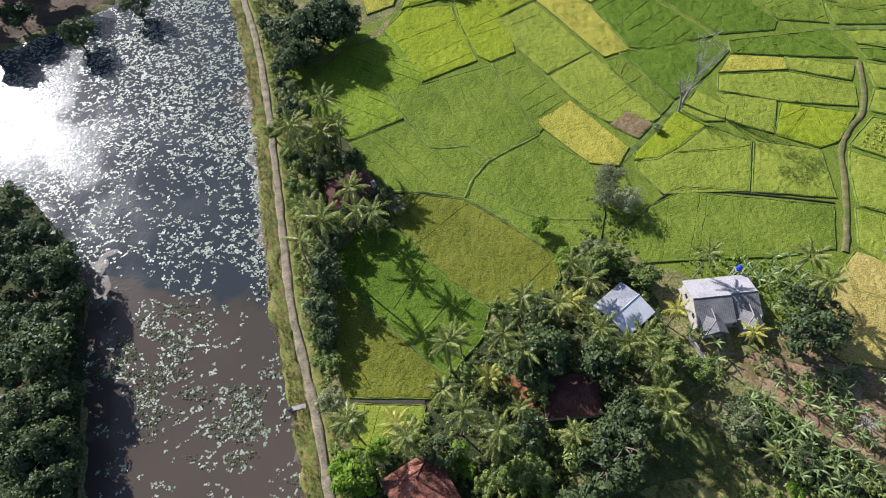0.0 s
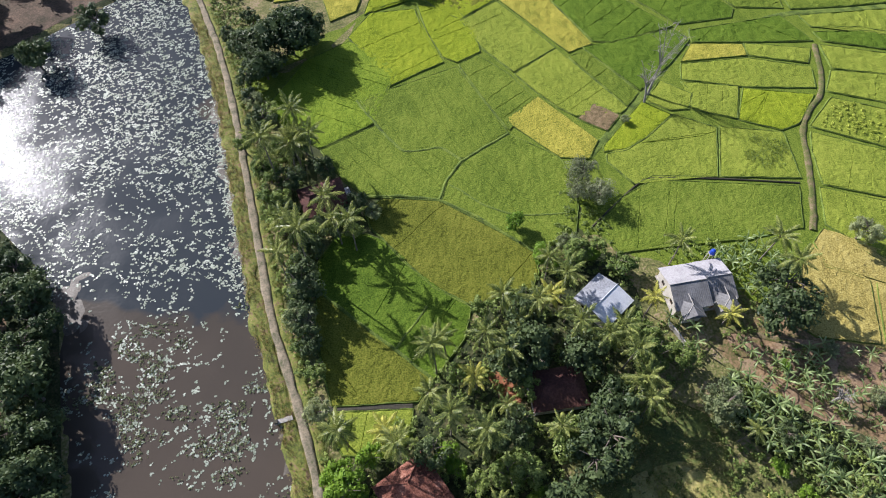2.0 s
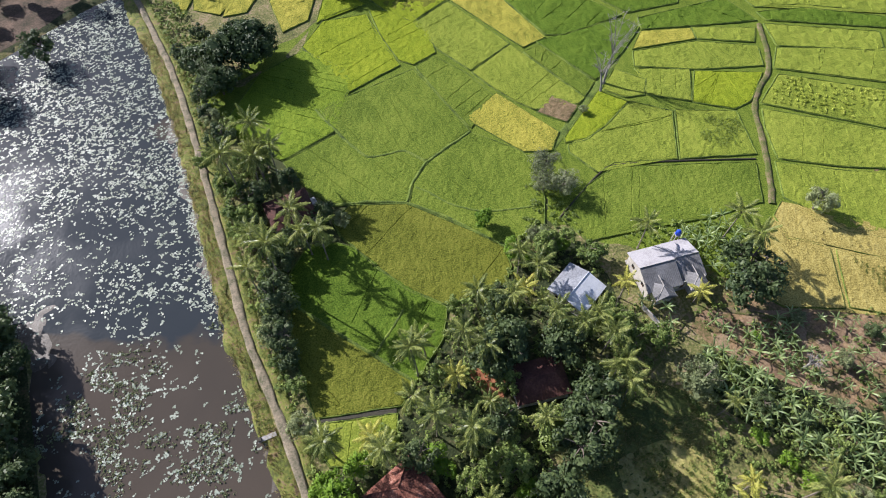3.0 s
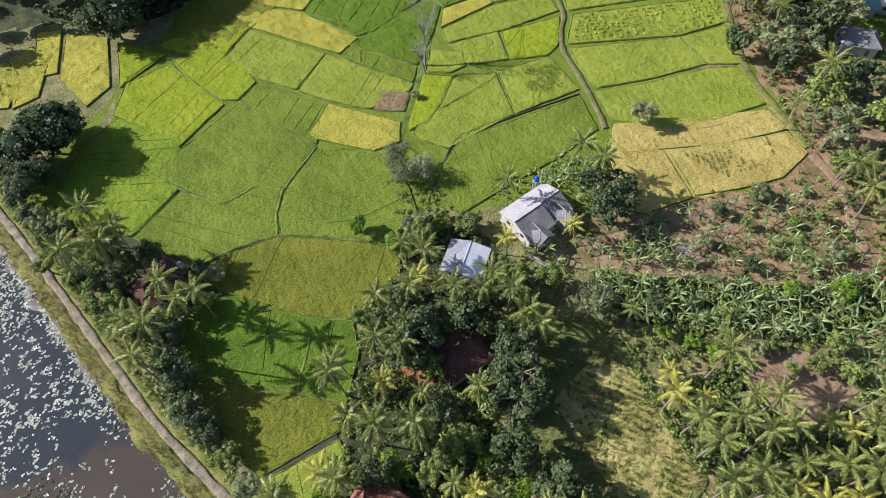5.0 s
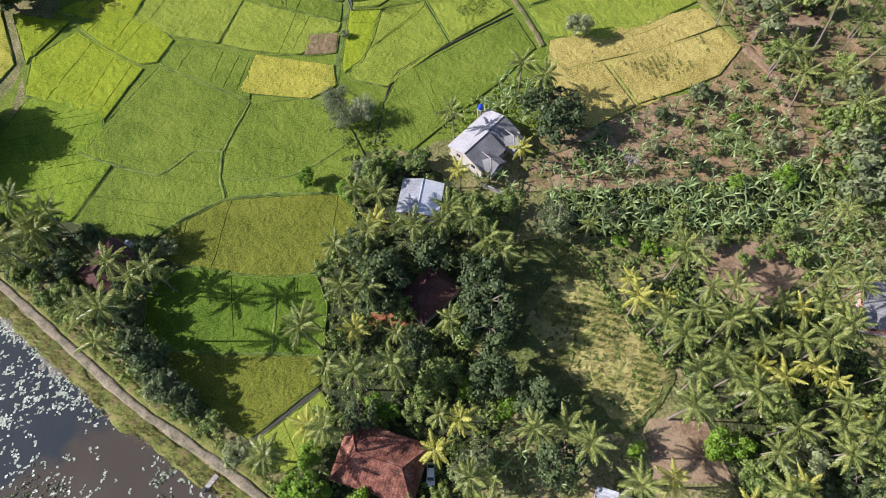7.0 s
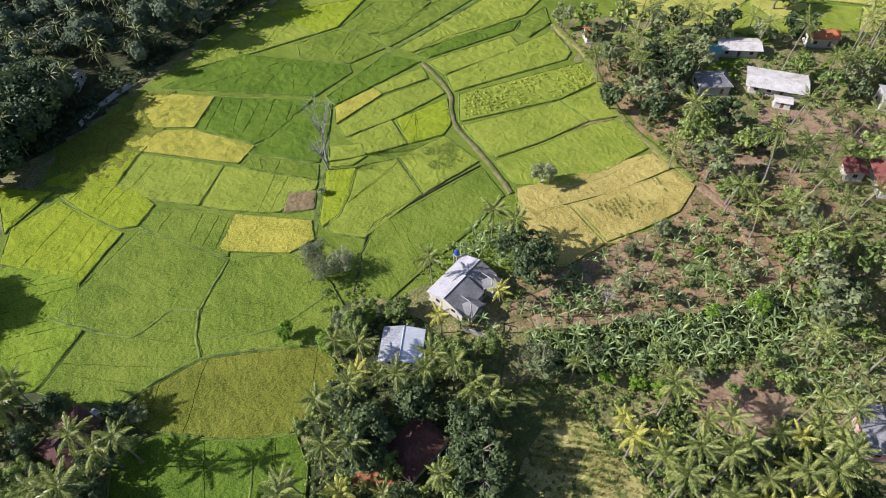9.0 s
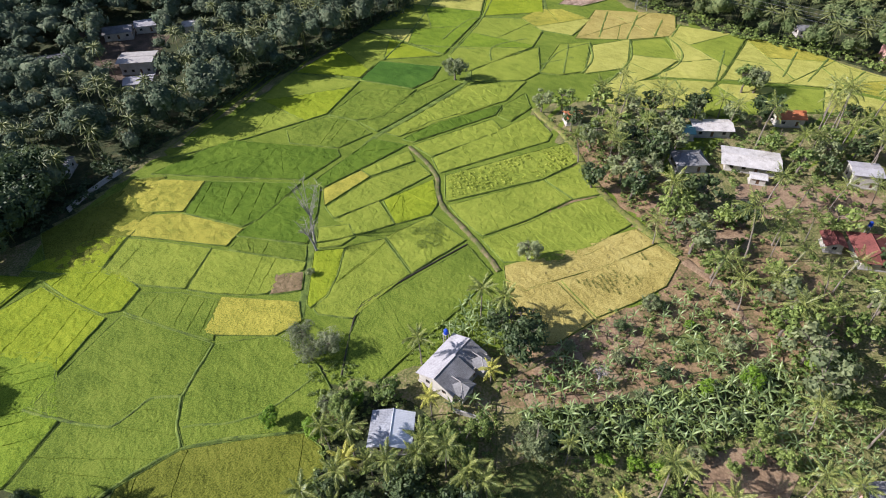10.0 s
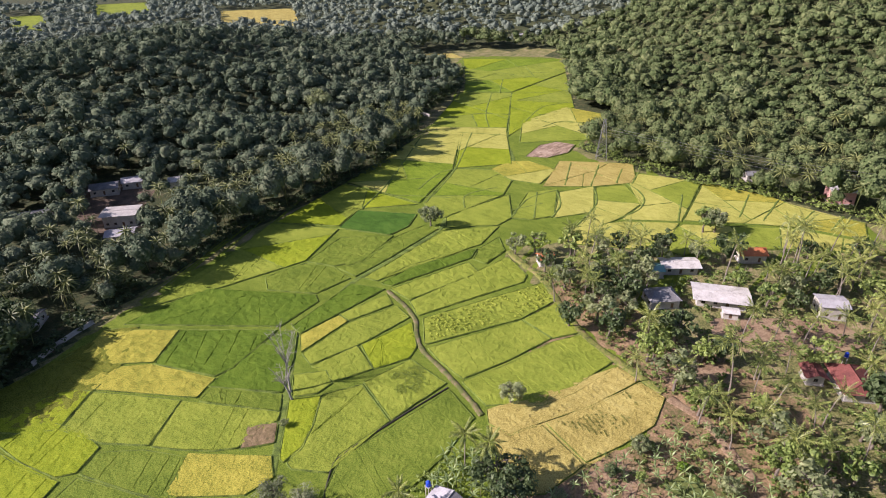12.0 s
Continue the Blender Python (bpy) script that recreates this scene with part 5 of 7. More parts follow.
def roof(root, length, width, z, rise, hip, material, over=0.55, cap=None, pitch=0.3, back=None, at=(0, 0), gables=True):
    """A gable (hip=0) or hip roof over a body of that length and width."""
    L, W = length + 2 * over, width + 2 * over
    hip = min(hip, L / 2 - 0.2)
    for turn in (0, 180):
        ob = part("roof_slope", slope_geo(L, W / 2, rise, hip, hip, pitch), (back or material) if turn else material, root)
        ob.matrix_basis = pose(at[0], at[1], z, 0, 0, turn) @ Matrix.Translation((0, -W / 2, 0))
    if hip:
        for turn in (90, -90):
            ob = part("roof_slope", slope_geo(W, hip, rise, W / 2, W / 2, pitch), material, root)
            ob.matrix_basis = pose(0, 0, z, 0, 0, turn) @ Matrix.Translation((0, -L / 2, 0))
    half = L / 2 - hip
    lines = [[(at[0] - half, at[1], z + rise + 0.06), (at[0] + half, at[1], z + rise + 0.06)]]
    if hip:
        lines += [[(sx * half, 0, z + rise + 0.06), (sx * L / 2, sy * W / 2, z + 0.05)] for sx in (-1, 1) for sy in (-1, 1)]
    for ln in lines:
        part("ridge_cap", Geo().tube(ln, [0.11, 0.11], 6), cap or material, root)
    if not hip and gables:
        for sx in (-1, 1):
            g = Geo()
            x = sx * (length / 2)
            w = width / 2
            g.add([(x - 0.1, -w, z - 0.02), (x - 0.1, w, z - 0.02), (x - 0.1, 0, z + rise * 0.9), (x + 0.1, -w, z - 0.02), (x + 0.1, w, z - 0.02), (x + 0.1, 0, z + rise * 0.9)],
                  [(0, 2, 1), (3, 4, 5), (0, 1, 4, 3), (1, 2, 5, 4), (2, 0, 3, 5)])
            part("gable_wall", g, M_WALL, root)


def body(root, length, width, height, wall, seed=0, plinth=True, spacing=3.2):
    """Four thick walls with window openings, framed panes and a door."""
    rng = random.Random(seed)
    for side, (ln, off, turn) in enumerate(((length, -width / 2, 0), (length, width / 2, 180), (width - 0.4, -length / 2, 90), (width - 0.4, length / 2, -90))):
        n = max(1, int(ln / spacing))
        holes = []
        for k in range(n):
            c = -ln / 2 + ln * (k + 0.5) / n
            if side == 0 and k == n // 2:
                holes.append((c, 1.0, 0.0, 2.05))
            else:
                holes.append((c, 1.2, 0.95, 2.05))
        m = pose(0, 0, 0, 0, 0, turn) @ Matrix.Translation((0, -abs(off) + 0.1, 0)) if side < 2 else pose(0, 0, 0, 0, 0, turn) @ Matrix.Translation((0, -abs(off) + 0.1, 0))
        ob = part("wall", wall_boxes(ln, height, 0.2, holes), wall, root)
        ob.matrix_basis = m
        for c, w, s, h in holes:
            if s == 0:
                d = part("door", Geo().box((c, 0.02, 1.02), (0.94, 0.05, 2.0)), M_WOOD, root, "brown panelled wooden door")
                d.matrix_basis = m
            else:
                wx = [c - w / 2, c - w / 2 + 0.06, c - 0.025, c + 0.025, c + w / 2 - 0.06, c + w / 2]
                wz = [s, s + 0.06, h - 0.06, h]
                wd = part("window", pierced(wx, wz, lambda i, k: i in (0, 2, 4) or k in (0, 2), 0.1), M_WOOD, root, "dark wooden window frame")
                wd.matrix_basis = m
                part("pane", Geo().box((c, 0.02, (s + h) / 2), (w - 0.12, 0.012, h - s - 0.12)), M_GLASS, wd)
    if plinth:
        part("plinth", Geo().box((0, 0, -0.35), (length + 0.5, width + 0.5, 0.9)), M_CONC, root)


def house(x, y, length, width, turn, wall_h, rise, hip, roof_mat, label, wall=None, seed=0, z=None, over=0.55, pitch=0.3, back=None, covered=True):
    root = new("house")
    z = float(land(np.array([x]), np.array([y]))[0]) + 0.25 if z is None else z
    root.matrix_basis = pose(x, y, z, 0, 0, turn)
    body(root, length, width, wall_h, wall or M_WALL, seed)
    if covered:
        roof(root, length, width, wall_h + 0.02, rise, hip, roof_mat, over, None, pitch, back)
    return tagged(root, label, "house")


# the large grey house with two hipped wings
h1 = house(59.3, 57.4, 13.4, 9.6, 6, 3.0, 1.9, 0, M_ASB, "large house with weathered grey sheet roof and two hipped wings", covered=False)
# Sun-facing back slopes take newer, paler sheet, with some sunlight put into its colour.
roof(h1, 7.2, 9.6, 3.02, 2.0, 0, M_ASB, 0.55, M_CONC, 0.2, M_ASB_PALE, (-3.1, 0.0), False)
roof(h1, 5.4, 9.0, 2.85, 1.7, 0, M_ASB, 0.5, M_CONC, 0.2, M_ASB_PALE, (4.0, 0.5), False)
for gx, gy, gw, gt in ((-6.6, 0, 4.7, 4.85), (6.6, 0.5, 4.2, 4.35), (0.7, 0.0, 4.6, 4.85)):
    part("gable_wall", Geo().add([(gx - 0.1, gy - gw, 2.98), (gx - 0.1, gy + gw, 2.98), (gx - 0.1, gy, gt), (gx + 0.1, gy - gw, 2.98), (gx + 0.1, gy + gw, 2.98), (gx + 0.1, gy, gt)],
                                [(0, 2, 1), (3, 4, 5), (0, 1, 4, 3), (1, 2, 5, 4), (2, 0, 3, 5)]), M_WALL, h1)
for wx, wy, wl in ((-3.9, -5.0, 4.2), (4.3, -4.6, 3.8)):
    wing = new("wing")
    wing.parent = h1
    wing.matrix_basis = pose(wx, wy - 0.4, 0, 0, 0, 0)
    g = Geo()
    g.box((0, -1.5, 1.45), (wl - 0.4, 0.2, 2.9)).box((-wl / 2 + 0.3, 0, 1.45), (0.2, 2.8, 2.9)).box((wl / 2 - 0.3, 0, 1.45), (0.2, 2.8, 2.9))
    part("wall", g, M_WALL, wing)
    ww, dd = wl + 0.7, 3.2
    for q, L, run in ((0, ww, 2.3), ):
        ob = part("roof_slope", slope_geo(ww, ww / 2, 1.5, ww / 2, ww / 2, 0.2), M_ASB, wing)
        ob.matrix_basis = pose(0, -2.1, 2.95)
    for s in (-1, 1):
        ob = part("roof_slope", slope_geo(5.2, ww / 2, 1.5, ww / 2 if s < 0 else 0, ww / 2 if s > 0 else 0, 0.2), M_ASB, wing)
        ob.matrix_basis = pose(s * ww / 2, 0.5, 2.95, 0, 0, 90 * s)
    part("ridge_cap", Geo().tube([(0, -2.1 + ww / 2, 4.5), (0, 3.0, 4.5)], [0.1, 0.1], 6), M_CONC, wing)
    for s in (-1, 1):
        part("ridge_cap", Geo().tube([(0, -2.1 + ww / 2, 4.5), (s * ww / 2, -2.1, 3.0)], [0.1, 0.1], 6), M_CONC, wing)
house(38.2, 55.5, 8.0, 8.6, 40, 2.7, 1.0, 0, M_TIN_GLARE, "small house with a shiny corrugated tin roof", over=0.4, pitch=0.2, back=M_TIN)
house(-22, 86.8, 9.6, 8.0, 17, 2.8, 2.0, 2.6, M_TILE_SHADE, "dark red tiled house shaded by palms")
house(25.0, 37.0, 10.0, 7.2, 4, 2.8, 1.9, 2.5, M_TILE_SHADE, "old house with dark red clay tiles in deep shade")
house(-2.6, 17.6, 14.2, 9.4, -58, 2.8, 2.4, 3.6, M_TILE, "house with a faded red clay tile hip roof", over=0.8)
house(90.5, -25, 9.0, 7.0, 35, 2.9, 1.4, 0, M_ASB, "pink house with a grey sheet roof", M_PINK)
house(22.2, -15.6, 7, 6, 30, 2.6, 1.1, 0, M_TIN, "low house with a pale tin roof under palms")
house(196, 61, 12, 6.0, -51, 3.0, 1.0, 0, M_WHITE, "house with a white painted sheet roof", over=1.1)
house(188, 66.5, 5.0, 5.5, -51, 2.7, 0.8, 0, M_TEAL, "lean-to with a teal sheet roof beside a white house")
house(185, 42.2, 15, 8.0, -64, 3.0, 0.6, 0, M_WHITE, "long house with a bright white roof on a brown yard", over=1.7)
house(178.2, 36.6, 4.5, 3.0, -64, 2.2, 0.4, 0, M_WHITE, "low white lean-to beside a long house", over=0.5)
house(172, 57.2, 9.5, 8, -45, 3.0, 1.6, 2.5, M_ASB, "house with a grey hipped sheet roof")
house(220.7, 43.7, 9.5, 6, -51, 3.0, 1.7, 0, M_TILE_OR, "house with a bright orange tile roof")
house(170, 101.5, 5.5, 5, -40, 2.7, 1.3, 0, M_TILE_OR, "small orange-roofed house at the field edge")
house(200, 12.8, 8, 7, -60, 4.6, 0.7, 0, M_ASB_PALE, "white house with a low pale roof")
house(164.6, 0, 10.5, 7.6, 33, 3.0, 2.0, 2.6, M_TILE_RED, "house with a rust-red tile roof among palms", over=1.2)
house(162, 9, 4.8, 4.2, 33, 2.7, 1.2, 0, M_TILE_RED, over=0.9, label="small outbuilding with a rust-red tile roof")
house(82, 264.5, 13, 9, -40, 5.4, 0.35, 0, M_CONC, "white two-storey hillside house with a flat pale roof", over=1.2)
house(75, 249.5, 11, 7, -35, 3.0, 1.2, 0, M_ASB_PALE, "low white house with a grey roof below a hillside yard")
house(57, 294, 11.5, 9.5, -30, 3.0, 1.4, 0, M_ASB, "hillside house with a dull grey roof")
house(27, 212, 10, 8, -40, 3.0, 1.3, 0, M_ASB, "blue-walled house behind a field wall", M_WALL)
house(90, 301, 12, 9, -30, 3.0, 1.5, 0, M_ASB, "low grey-roofed house in forest shade")
house(102.5, 299, 9, 8, -30, 3.0, 1.3, 0, M_ASB_PALE, "pale-roofed house in forest shade")
house(117, 281, 8, 7, -30, 4.5, 1.2, 0, M_WHITE, "small pale house at the forest edge")
house(299, 30, 10, 8, -60, 5.6, 1.2, 0, M_WHITE, "two-storey pale house below a wooded hill", M_PINK)
house(301, 67.5, 7, 5, -50, 3.0, 1.2, 0, M_ASB, "small grey-roofed hut by the fields")


def water_tank(x, y, z):
    root = new("water_tank")
    root.matrix_basis = pose(x, y, z)
    g = Geo().tube([(0, 0, 0), (0, 0, 1.1), (0, 0, 1.3), (0, 0, 1.42)], [0.55, 0.55, 0.4, 0.2], 14)
    part("tank", g, M_BLUE, root, smooth=False)
    part("lid", Geo().tube([(0, 0, 1.42), (0, 0, 1.5)], [0.24, 0.22], 12), M_BLUE, root)
    s = Geo()
    for a in (-0.45, 0.45):
        for b in (-0.45, 0.45):
            s.box((a, b, -z / 2 - 0.2), (0.15, 0.15, z + 0.4))
    s.box((0, 0, -0.06), (1.3, 1.3, 0.12))
    part("stand", s, M_CONC, root, "concrete tank stand")
    return tagged(root, "blue plastic water tank on a concrete stand", "water tank")


water_tank(64.3, 64.6, 3.2)
water_tank(172.0, 3.5, 4.4)


def car(x, y, turn):
    root = new("car")
    root.matrix_basis = pose(x, y, -0.32, 0, 0, turn)
    prof = [(-2.1, 0.35), (-2.12, 0.85), (-1.75, 0.95), (-1.15, 1.0), (-0.55, 1.45), (0.9, 1.48), (1.75, 1.05), (2.08, 0.95), (2.1, 0.35)]
    g = Geo()
    for side, w in ((-1, 0.8), (1, 0.8)):
        g.v += [(px, side * (w if pz < 1.05 else 0.62), pz) for px, pz in prof]
    n = len(prof)
    g.f = [tuple(range(n)), tuple(range(2 * n - 1, n - 1, -1))] + [(k, k + n, (k + 1) % n + n, (k + 1) % n) for k in range(n)]
    part("body", g, M_CAR, root)
    part("windscreen", Geo().add([(-1.1, -0.62, 1.045), (-1.1, 0.62, 1.045), (-0.6, 0.56, 1.43), (-0.6, -0.56, 1.43)], [(0, 1, 2, 3)]).slab([(-1.12, -0.62, 1.05), (-1.12, 0.62, 1.05), (-0.62, 0.56, 1.45), (-0.62, -0.56, 1.45)], 0.01), M_GLASS, root)
    part("rear_window", Geo().slab([(1.0, -0.56, 1.47), (1.0, 0.56, 1.47), (1.65, 0.6, 1.13), (1.65, -0.6, 1.13)], 0.01), M_GLASS, root)
    for s in (-1, 1):
        part("side_window", Geo().slab([(-0.5, s * 0.69, 1.38), (0.85, s * 0.69, 1.4), (1.2, s * 0.77, 1.08), (-0.95, s * 0.77, 1.08)], 0.02), M_GLASS, root)
    for px in (-1.3, 1.3):
        for s in (-1, 1):
            w = part("wheel", Geo().tube([(px, s * 0.62, 0.32), (px, s * 0.84, 0.32)], [0.32, 0.32], 14), M_RUBBER, root)
            part("rim", Geo().tube([(px, s * 0.84, 0.32), (px, s * 0.855, 0.32)], [0.19, 0.17], 10), M_STEEL, w)
    for s in (-1, 1):
        part("headlight", Geo().box((-2.1, s * 0.55, 0.75), (0.08, 0.3, 0.14)), M_GLASS, root)
    return tagged(root, "small white car parked beside a tiled house", "car")


car(3.0, 10.3, 48)


def jetty():
    root = new("sluice_platform")
    root.matrix_basis = pose(-28.6, 35.5, 0, 0, 0, 14)
    part("deck", Geo().box((0, 0, 0.0), (3.6, 0.9, 0.16)), M_CONC, root)
    for px in (-1.5, -0.2):
        part("post", Geo().tube([(px, 0, -2.4), (px, 0, 0)], [0.14, 0.14], 8), M_CONC, root)
    part("gate_box", Geo().box((-1.4, 0, 0.35), (0.7, 0.7, 0.7)), M_MUD, root, "dark sluice gate box")
    return tagged(root, "small concrete sluice platform reaching into the pond", "sluice")


jetty()


def low_wall(pts, h, label, material=None):
    root = new("boundary_wall")
    for a, b in zip(pts, pts[1:]):
        ln = math.dist(a, b)
        t = math.degrees(math.atan2(b[1] - a[1], b[0] - a[0]))
        ob = part("wall_panel", Geo().box((ln / 2, 0, h / 2 - 0.5), (ln - 0.01, 0.22, h + 1.0)).box((ln / 2, 0, h + 0.04), (ln - 0.01, 0.32, 0.08)), material or M_CONC, root)
        ob.matrix_basis = pose(a[0], a[1], -0.4, 0, 0, t)
    return tagged(root, label, "wall")


low_wall([(21, 187), (29, 191.4), (36, 194), (42.3, 195.6)], 1.6, "long grey concrete wall along the forest edge")
low_wall([(51.4, 50.1), (52.8, 47), (53.9, 44.2)], 1.3, "pale plastered garden wall beside the drive")
house(-17.2, 88.6, 2.4, 1.8, 22, 2.2, 0.35, 0, M_WHITE, "tiny outhouse with a white sheet roof", over=0.2)
low_wall([(284.1, 265.6), (286.1, 280.5), (286.7, 293.6)], 2.2, "long white wall at the forest edge", M_WHITE)
for hx, hy, hl in ((328, 365, 8), (363, 333, 7), (540, 375, 11)):
    house(hx, hy, hl, 6, -50, 3.2, 1.0, 0, M_WHITE, "small white house among distant trees")

GARDEN_PALMS = [(41.1, 35.5), (37.3, 45.6), (39.6, 41.0), (10.0, 27.8), (-28.2, 99.8), (-29, 95.4), (-24.4, 97.5), (-28.8, 76.1), (-17.8, 75.3), (-14.4, 73.4), (-29.4, 66.1), (-15.9, 29.6), (-8.1, 30.6), (-6, 26.7), (0.6, 36.1), (1.7, 42.6), (3.9, 46.5), (9.4, 38.7), (10.9, 48.2), (16.3, 55.5), (16, 44.8), (25.1, 54.8), (29.4, 57.3), (29.7, 47.9), (35.6, 44.7), (47.6, 53.0), (55.8, 64.5), (63.0, 49.2), (39.5, 34.9), (3.6, 30.3), (9.2, 25.7), (22.2, 53.4), (52.4, 7.4), (64.6, 7.7), (51.6, -2.7), (58.1, -1.1)]
GROVE_PALMS = [(54.9, -10.2), (64.7, -7.5), (62.7, -12.1), (52.6, 2.1), (43.1, -11.3), (32.5, -17.9), (64.9, 0.5), (66.8, -16.9), (68.9, -20.1), (69, -26.9), (61.8, -19.4), (54.1, -18.1), (54.3, -13.1), (54.2, -25), (67, -22.6), (40.9, -28.3), (49.2, -31.9), (44.3, -31.1), (62, -35.8), (28.2, -13.2), (25.1, -4.7), (25.6, -1.5), (19.7, 4.1), (40.1, 30.4), (48.3, -9.3), (75.5, 63.2), (77, 57.4), (12.9, 12.3), (6, 13.2), (-2.3, 6.8), (6.2, -0.3), (-34, 95)]
VILLAGE_PALMS = [(129.8, 45.8), (136.1, 34.4), (144.3, 19.1), (130, 22.8), (143.3, 13.4), (177.7, 14.8), (144.5, 2.3), (177, -1.4), (133.8, -7.7), (121.8, 17.5), (138.4, 3.4), (165.8, 29.3), (173.6, 22.1), (186.5, 6.4), (193.4, 0.4), (204.9, 22.7), (203.9, 12.7), (222.7, 32.4), (202.7, 57.2), (208.1, 63.5), (149.6, 84.8), (156.1, 76.9), (187.5, 99.9), (190.9, 95.7), (173.5, 73.5), (167.6, -1.6), (160.2, 15), (124.4, 26.3)]

# ---- planting ----
HOUSES = [(o.matrix_basis.translation.x, o.matrix_basis.translation.y) for o in scene.objects if o.name.split(".")[0] == "house"]

FORECOURTS = [(a * 0.945, b * 0.945) for a, b in HOUSES if 140 < a < 240]


def free(x, y, r=6.0):
    return all(math.hypot(x - a, y - b) > r for a, b in HOUSES) and all(math.hypot(x - a, y - b) > 6.5 for a, b in FORECOURTS)


YELLOW_AT = [(48.5, 54.0), (63.9, 50.1), (53.4, 7.6), (9.7, 39.8), (6.1, 13.5), (13.1, 12.6), (68.3, -23), (70.3, -27.3), (33.1, -18.2), (63, -19.7), (-8.3, 31.4), (25.9, 56.4), (50.1, -32.5), (41.6, -28.8)]
for x, y in GARDEN_PALMS + GROVE_PALMS:
    plant("yellow" if (x > 58 and y < -14 and rnd.random() < 0.6) or any(math.hypot(x - a, y - b) < 2.6 for a, b in YELLOW_AT) else "palm", x, y, 1.0)
for x, y in [(-28, 98), (-33, 93), (-27, 103), (-24.5, 68), (-22, 81)]:
    plant("palm", x, y, 1.2)
for x, y in VILLAGE_PALMS:
    plant("slender", x, y, 1.05)
for kind, spots in {
    "green": [(44.3, 48.3, 0.5), (46.5, 43.6, 0.55), (51.0, 41.7, 0.45), (37.4, 46.3, 0.6), (33.9, 47.9, 0.55), (41.7, 42.1, 0.6), (43.5, 44.6, 0.75), (47.9, 46.3, 0.6), (39.1, 36.1, 0.7), (42.9, 31.1, 0.6), (33.4, 31.3, 0.75), (27.1, 28.3, 0.7), (50.4, 42.7, 0.5), (47.2, 41.0, 0.55), (-37.0, 96.2, 0.9), (-34.0, 82.6, 0.8), (-42.1, 104.2, 0.8), (-15.0, 77.0, 0.7), (46.5, 63.6, 0.6), (43.1, 64.8, 0.7), (39.4, 68.4, 0.8), (-26, 61, 0.8), (-27.5, 69, 0.8), (-25, 78, 1.0), (-26, 50, 0.7), (-31, 79, 1.0), (-34, 88, 1.0), (13.5, 21.8, 1.1), (16.9, 21.8, 1.1), (25.5, 26.9, 1.2), (20.7, 47.8, 0.8), (33.5, 66.6, 0.9), (42.9, 63.4, 0.9), (45.6, 42, 1.1), (119.5, 6.6, 1.5), (128, 27.7, 1.2), (-39.1, 108.4, 1.0), (-35.2, 94.6, 1.0),
              (-26.8, 66.4, 0.7), (-22.3, 44.6, 0.7), (45.7, -27.3, 1.0), (37.2, 67.6, 0.8), (-31, 86, 0.9), (-33, 102, 0.9), (-37, 116, 0.9)],
    "spreading": [(-32.5, 141, 1.0), (-39, 131.5, 0.75), (-29, 146, 0.7), (-42.5, 140, 0.7), (-6, 178, 1.0), (2, 187, 1.2), (11, 195, 1.3), (20, 203, 1.1), (-4, 198, 1.2), (10, 210, 1.2)],
    "dark": [(-37.8, 111.0, 1.0), (-28.6, 103.3, 0.8), (-21.5, 95.4, 0.7), (-14.1, 83.9, 0.8), (-45, 154, 0.8), (-51, 147, 0.7), (-43.5, 128, 0.8), (-42.1, 121.8, 0.7), (16, 43, 1.3), (23, 15, 1.4), (25, 6, 1.4), (29, 23, 1.5), (34, 31, 1.45), (20, 44, 1.4), (22, -3, 1.3), (31.5, 27, 1.4), (72.5, 48.0, 1.35), (77.0, 50.0, 1.45), (75.0, 54, 1.3), (30, 43, 1.2), (16, 30, 0.9), (12, 28, 0.8), (-30, 92, 0.9), (-29.5, 82, 0.9), (-23.5, 72, 0.9), (-25, 62.5, 1.1), (-24.5, 54, 1.0), (-25.5, 66.5, 0.9), (-20, 77.5, 0.9), (-25.5, 57, 0.75), (-23.5, 49, 0.65), (20, 52, 0.9)],
    "lime": [(45.1, -20, 1.25), (47.5, -22, 0.9), (33.8, -11.2, 0.6), (2.5, 25.7, 0.85), (-15.6, 21.2, 1.2), (-18, 24, 0.9), (-10, 14.8, 0.8), (27.1, 67.4, 0.9), (114.6, -3, 0.9), (35.9, 35.5, 0.7), (21.8, 76.8, 0.75), (29.2, 66.2, 0.8), (101, 6, 1.0)],
    "airy": [(40, 89.3, 1.5), (43, 83, 1.0), (38.5, 84.5, 0.9)],
    "grey": [(100.6, 67.8, 0.75), (55.8, 31.3, 1.2), (9.0, 6.4, 1.2), (53.1, -29.9, 1.2), (-25.6, 55, 0.9), (33, 70, 0.8), (-10.5, 82, 0.6), (165.3, 156.2, 1.4), (235.7, 321.3, 2.5), (234, 61.5, 1.5), (55.8, 107.7, 0.4), (-21.4, 35.7, 0.8), (-41.5, 120, 0.8), (27, 25, 0.8), (106.3, 33.9, 0.7)],
}.items():
    for x, y, s in spots:
        plant(kind, x, y, s)
for x, y in [(153, 44), (176, 64), (172, 70), (168, 78), (160, 70), (155, 62), (147, 52), (184, 74), (190, 72), (198, 68), (206, 58), (212, 50), (158, 86), (164, 98), (150, 46), (177.7, 79.5), (180.3, 69.9), (143, 61.4), (140, 47.4), (150.3, 35.1), (154.3, 30.2), (140.6, 73.7), (149.1, 68.5), (231.3, 65), (133.2, 36.3), (164, 66.2), (166.9, 10.1), (125.2, 0.7), (144, -8.3), (115.9, -0.3), (173.5, 108.5), (168.1, 114.2), (192.2, 82.4), (185, 88), (178, 96)]:
    plant(rnd.choice(("far_green", "far_dark", "far_grey", "far_green", "far_dark")), x, y, rnd.uniform(1.15, 1.6))
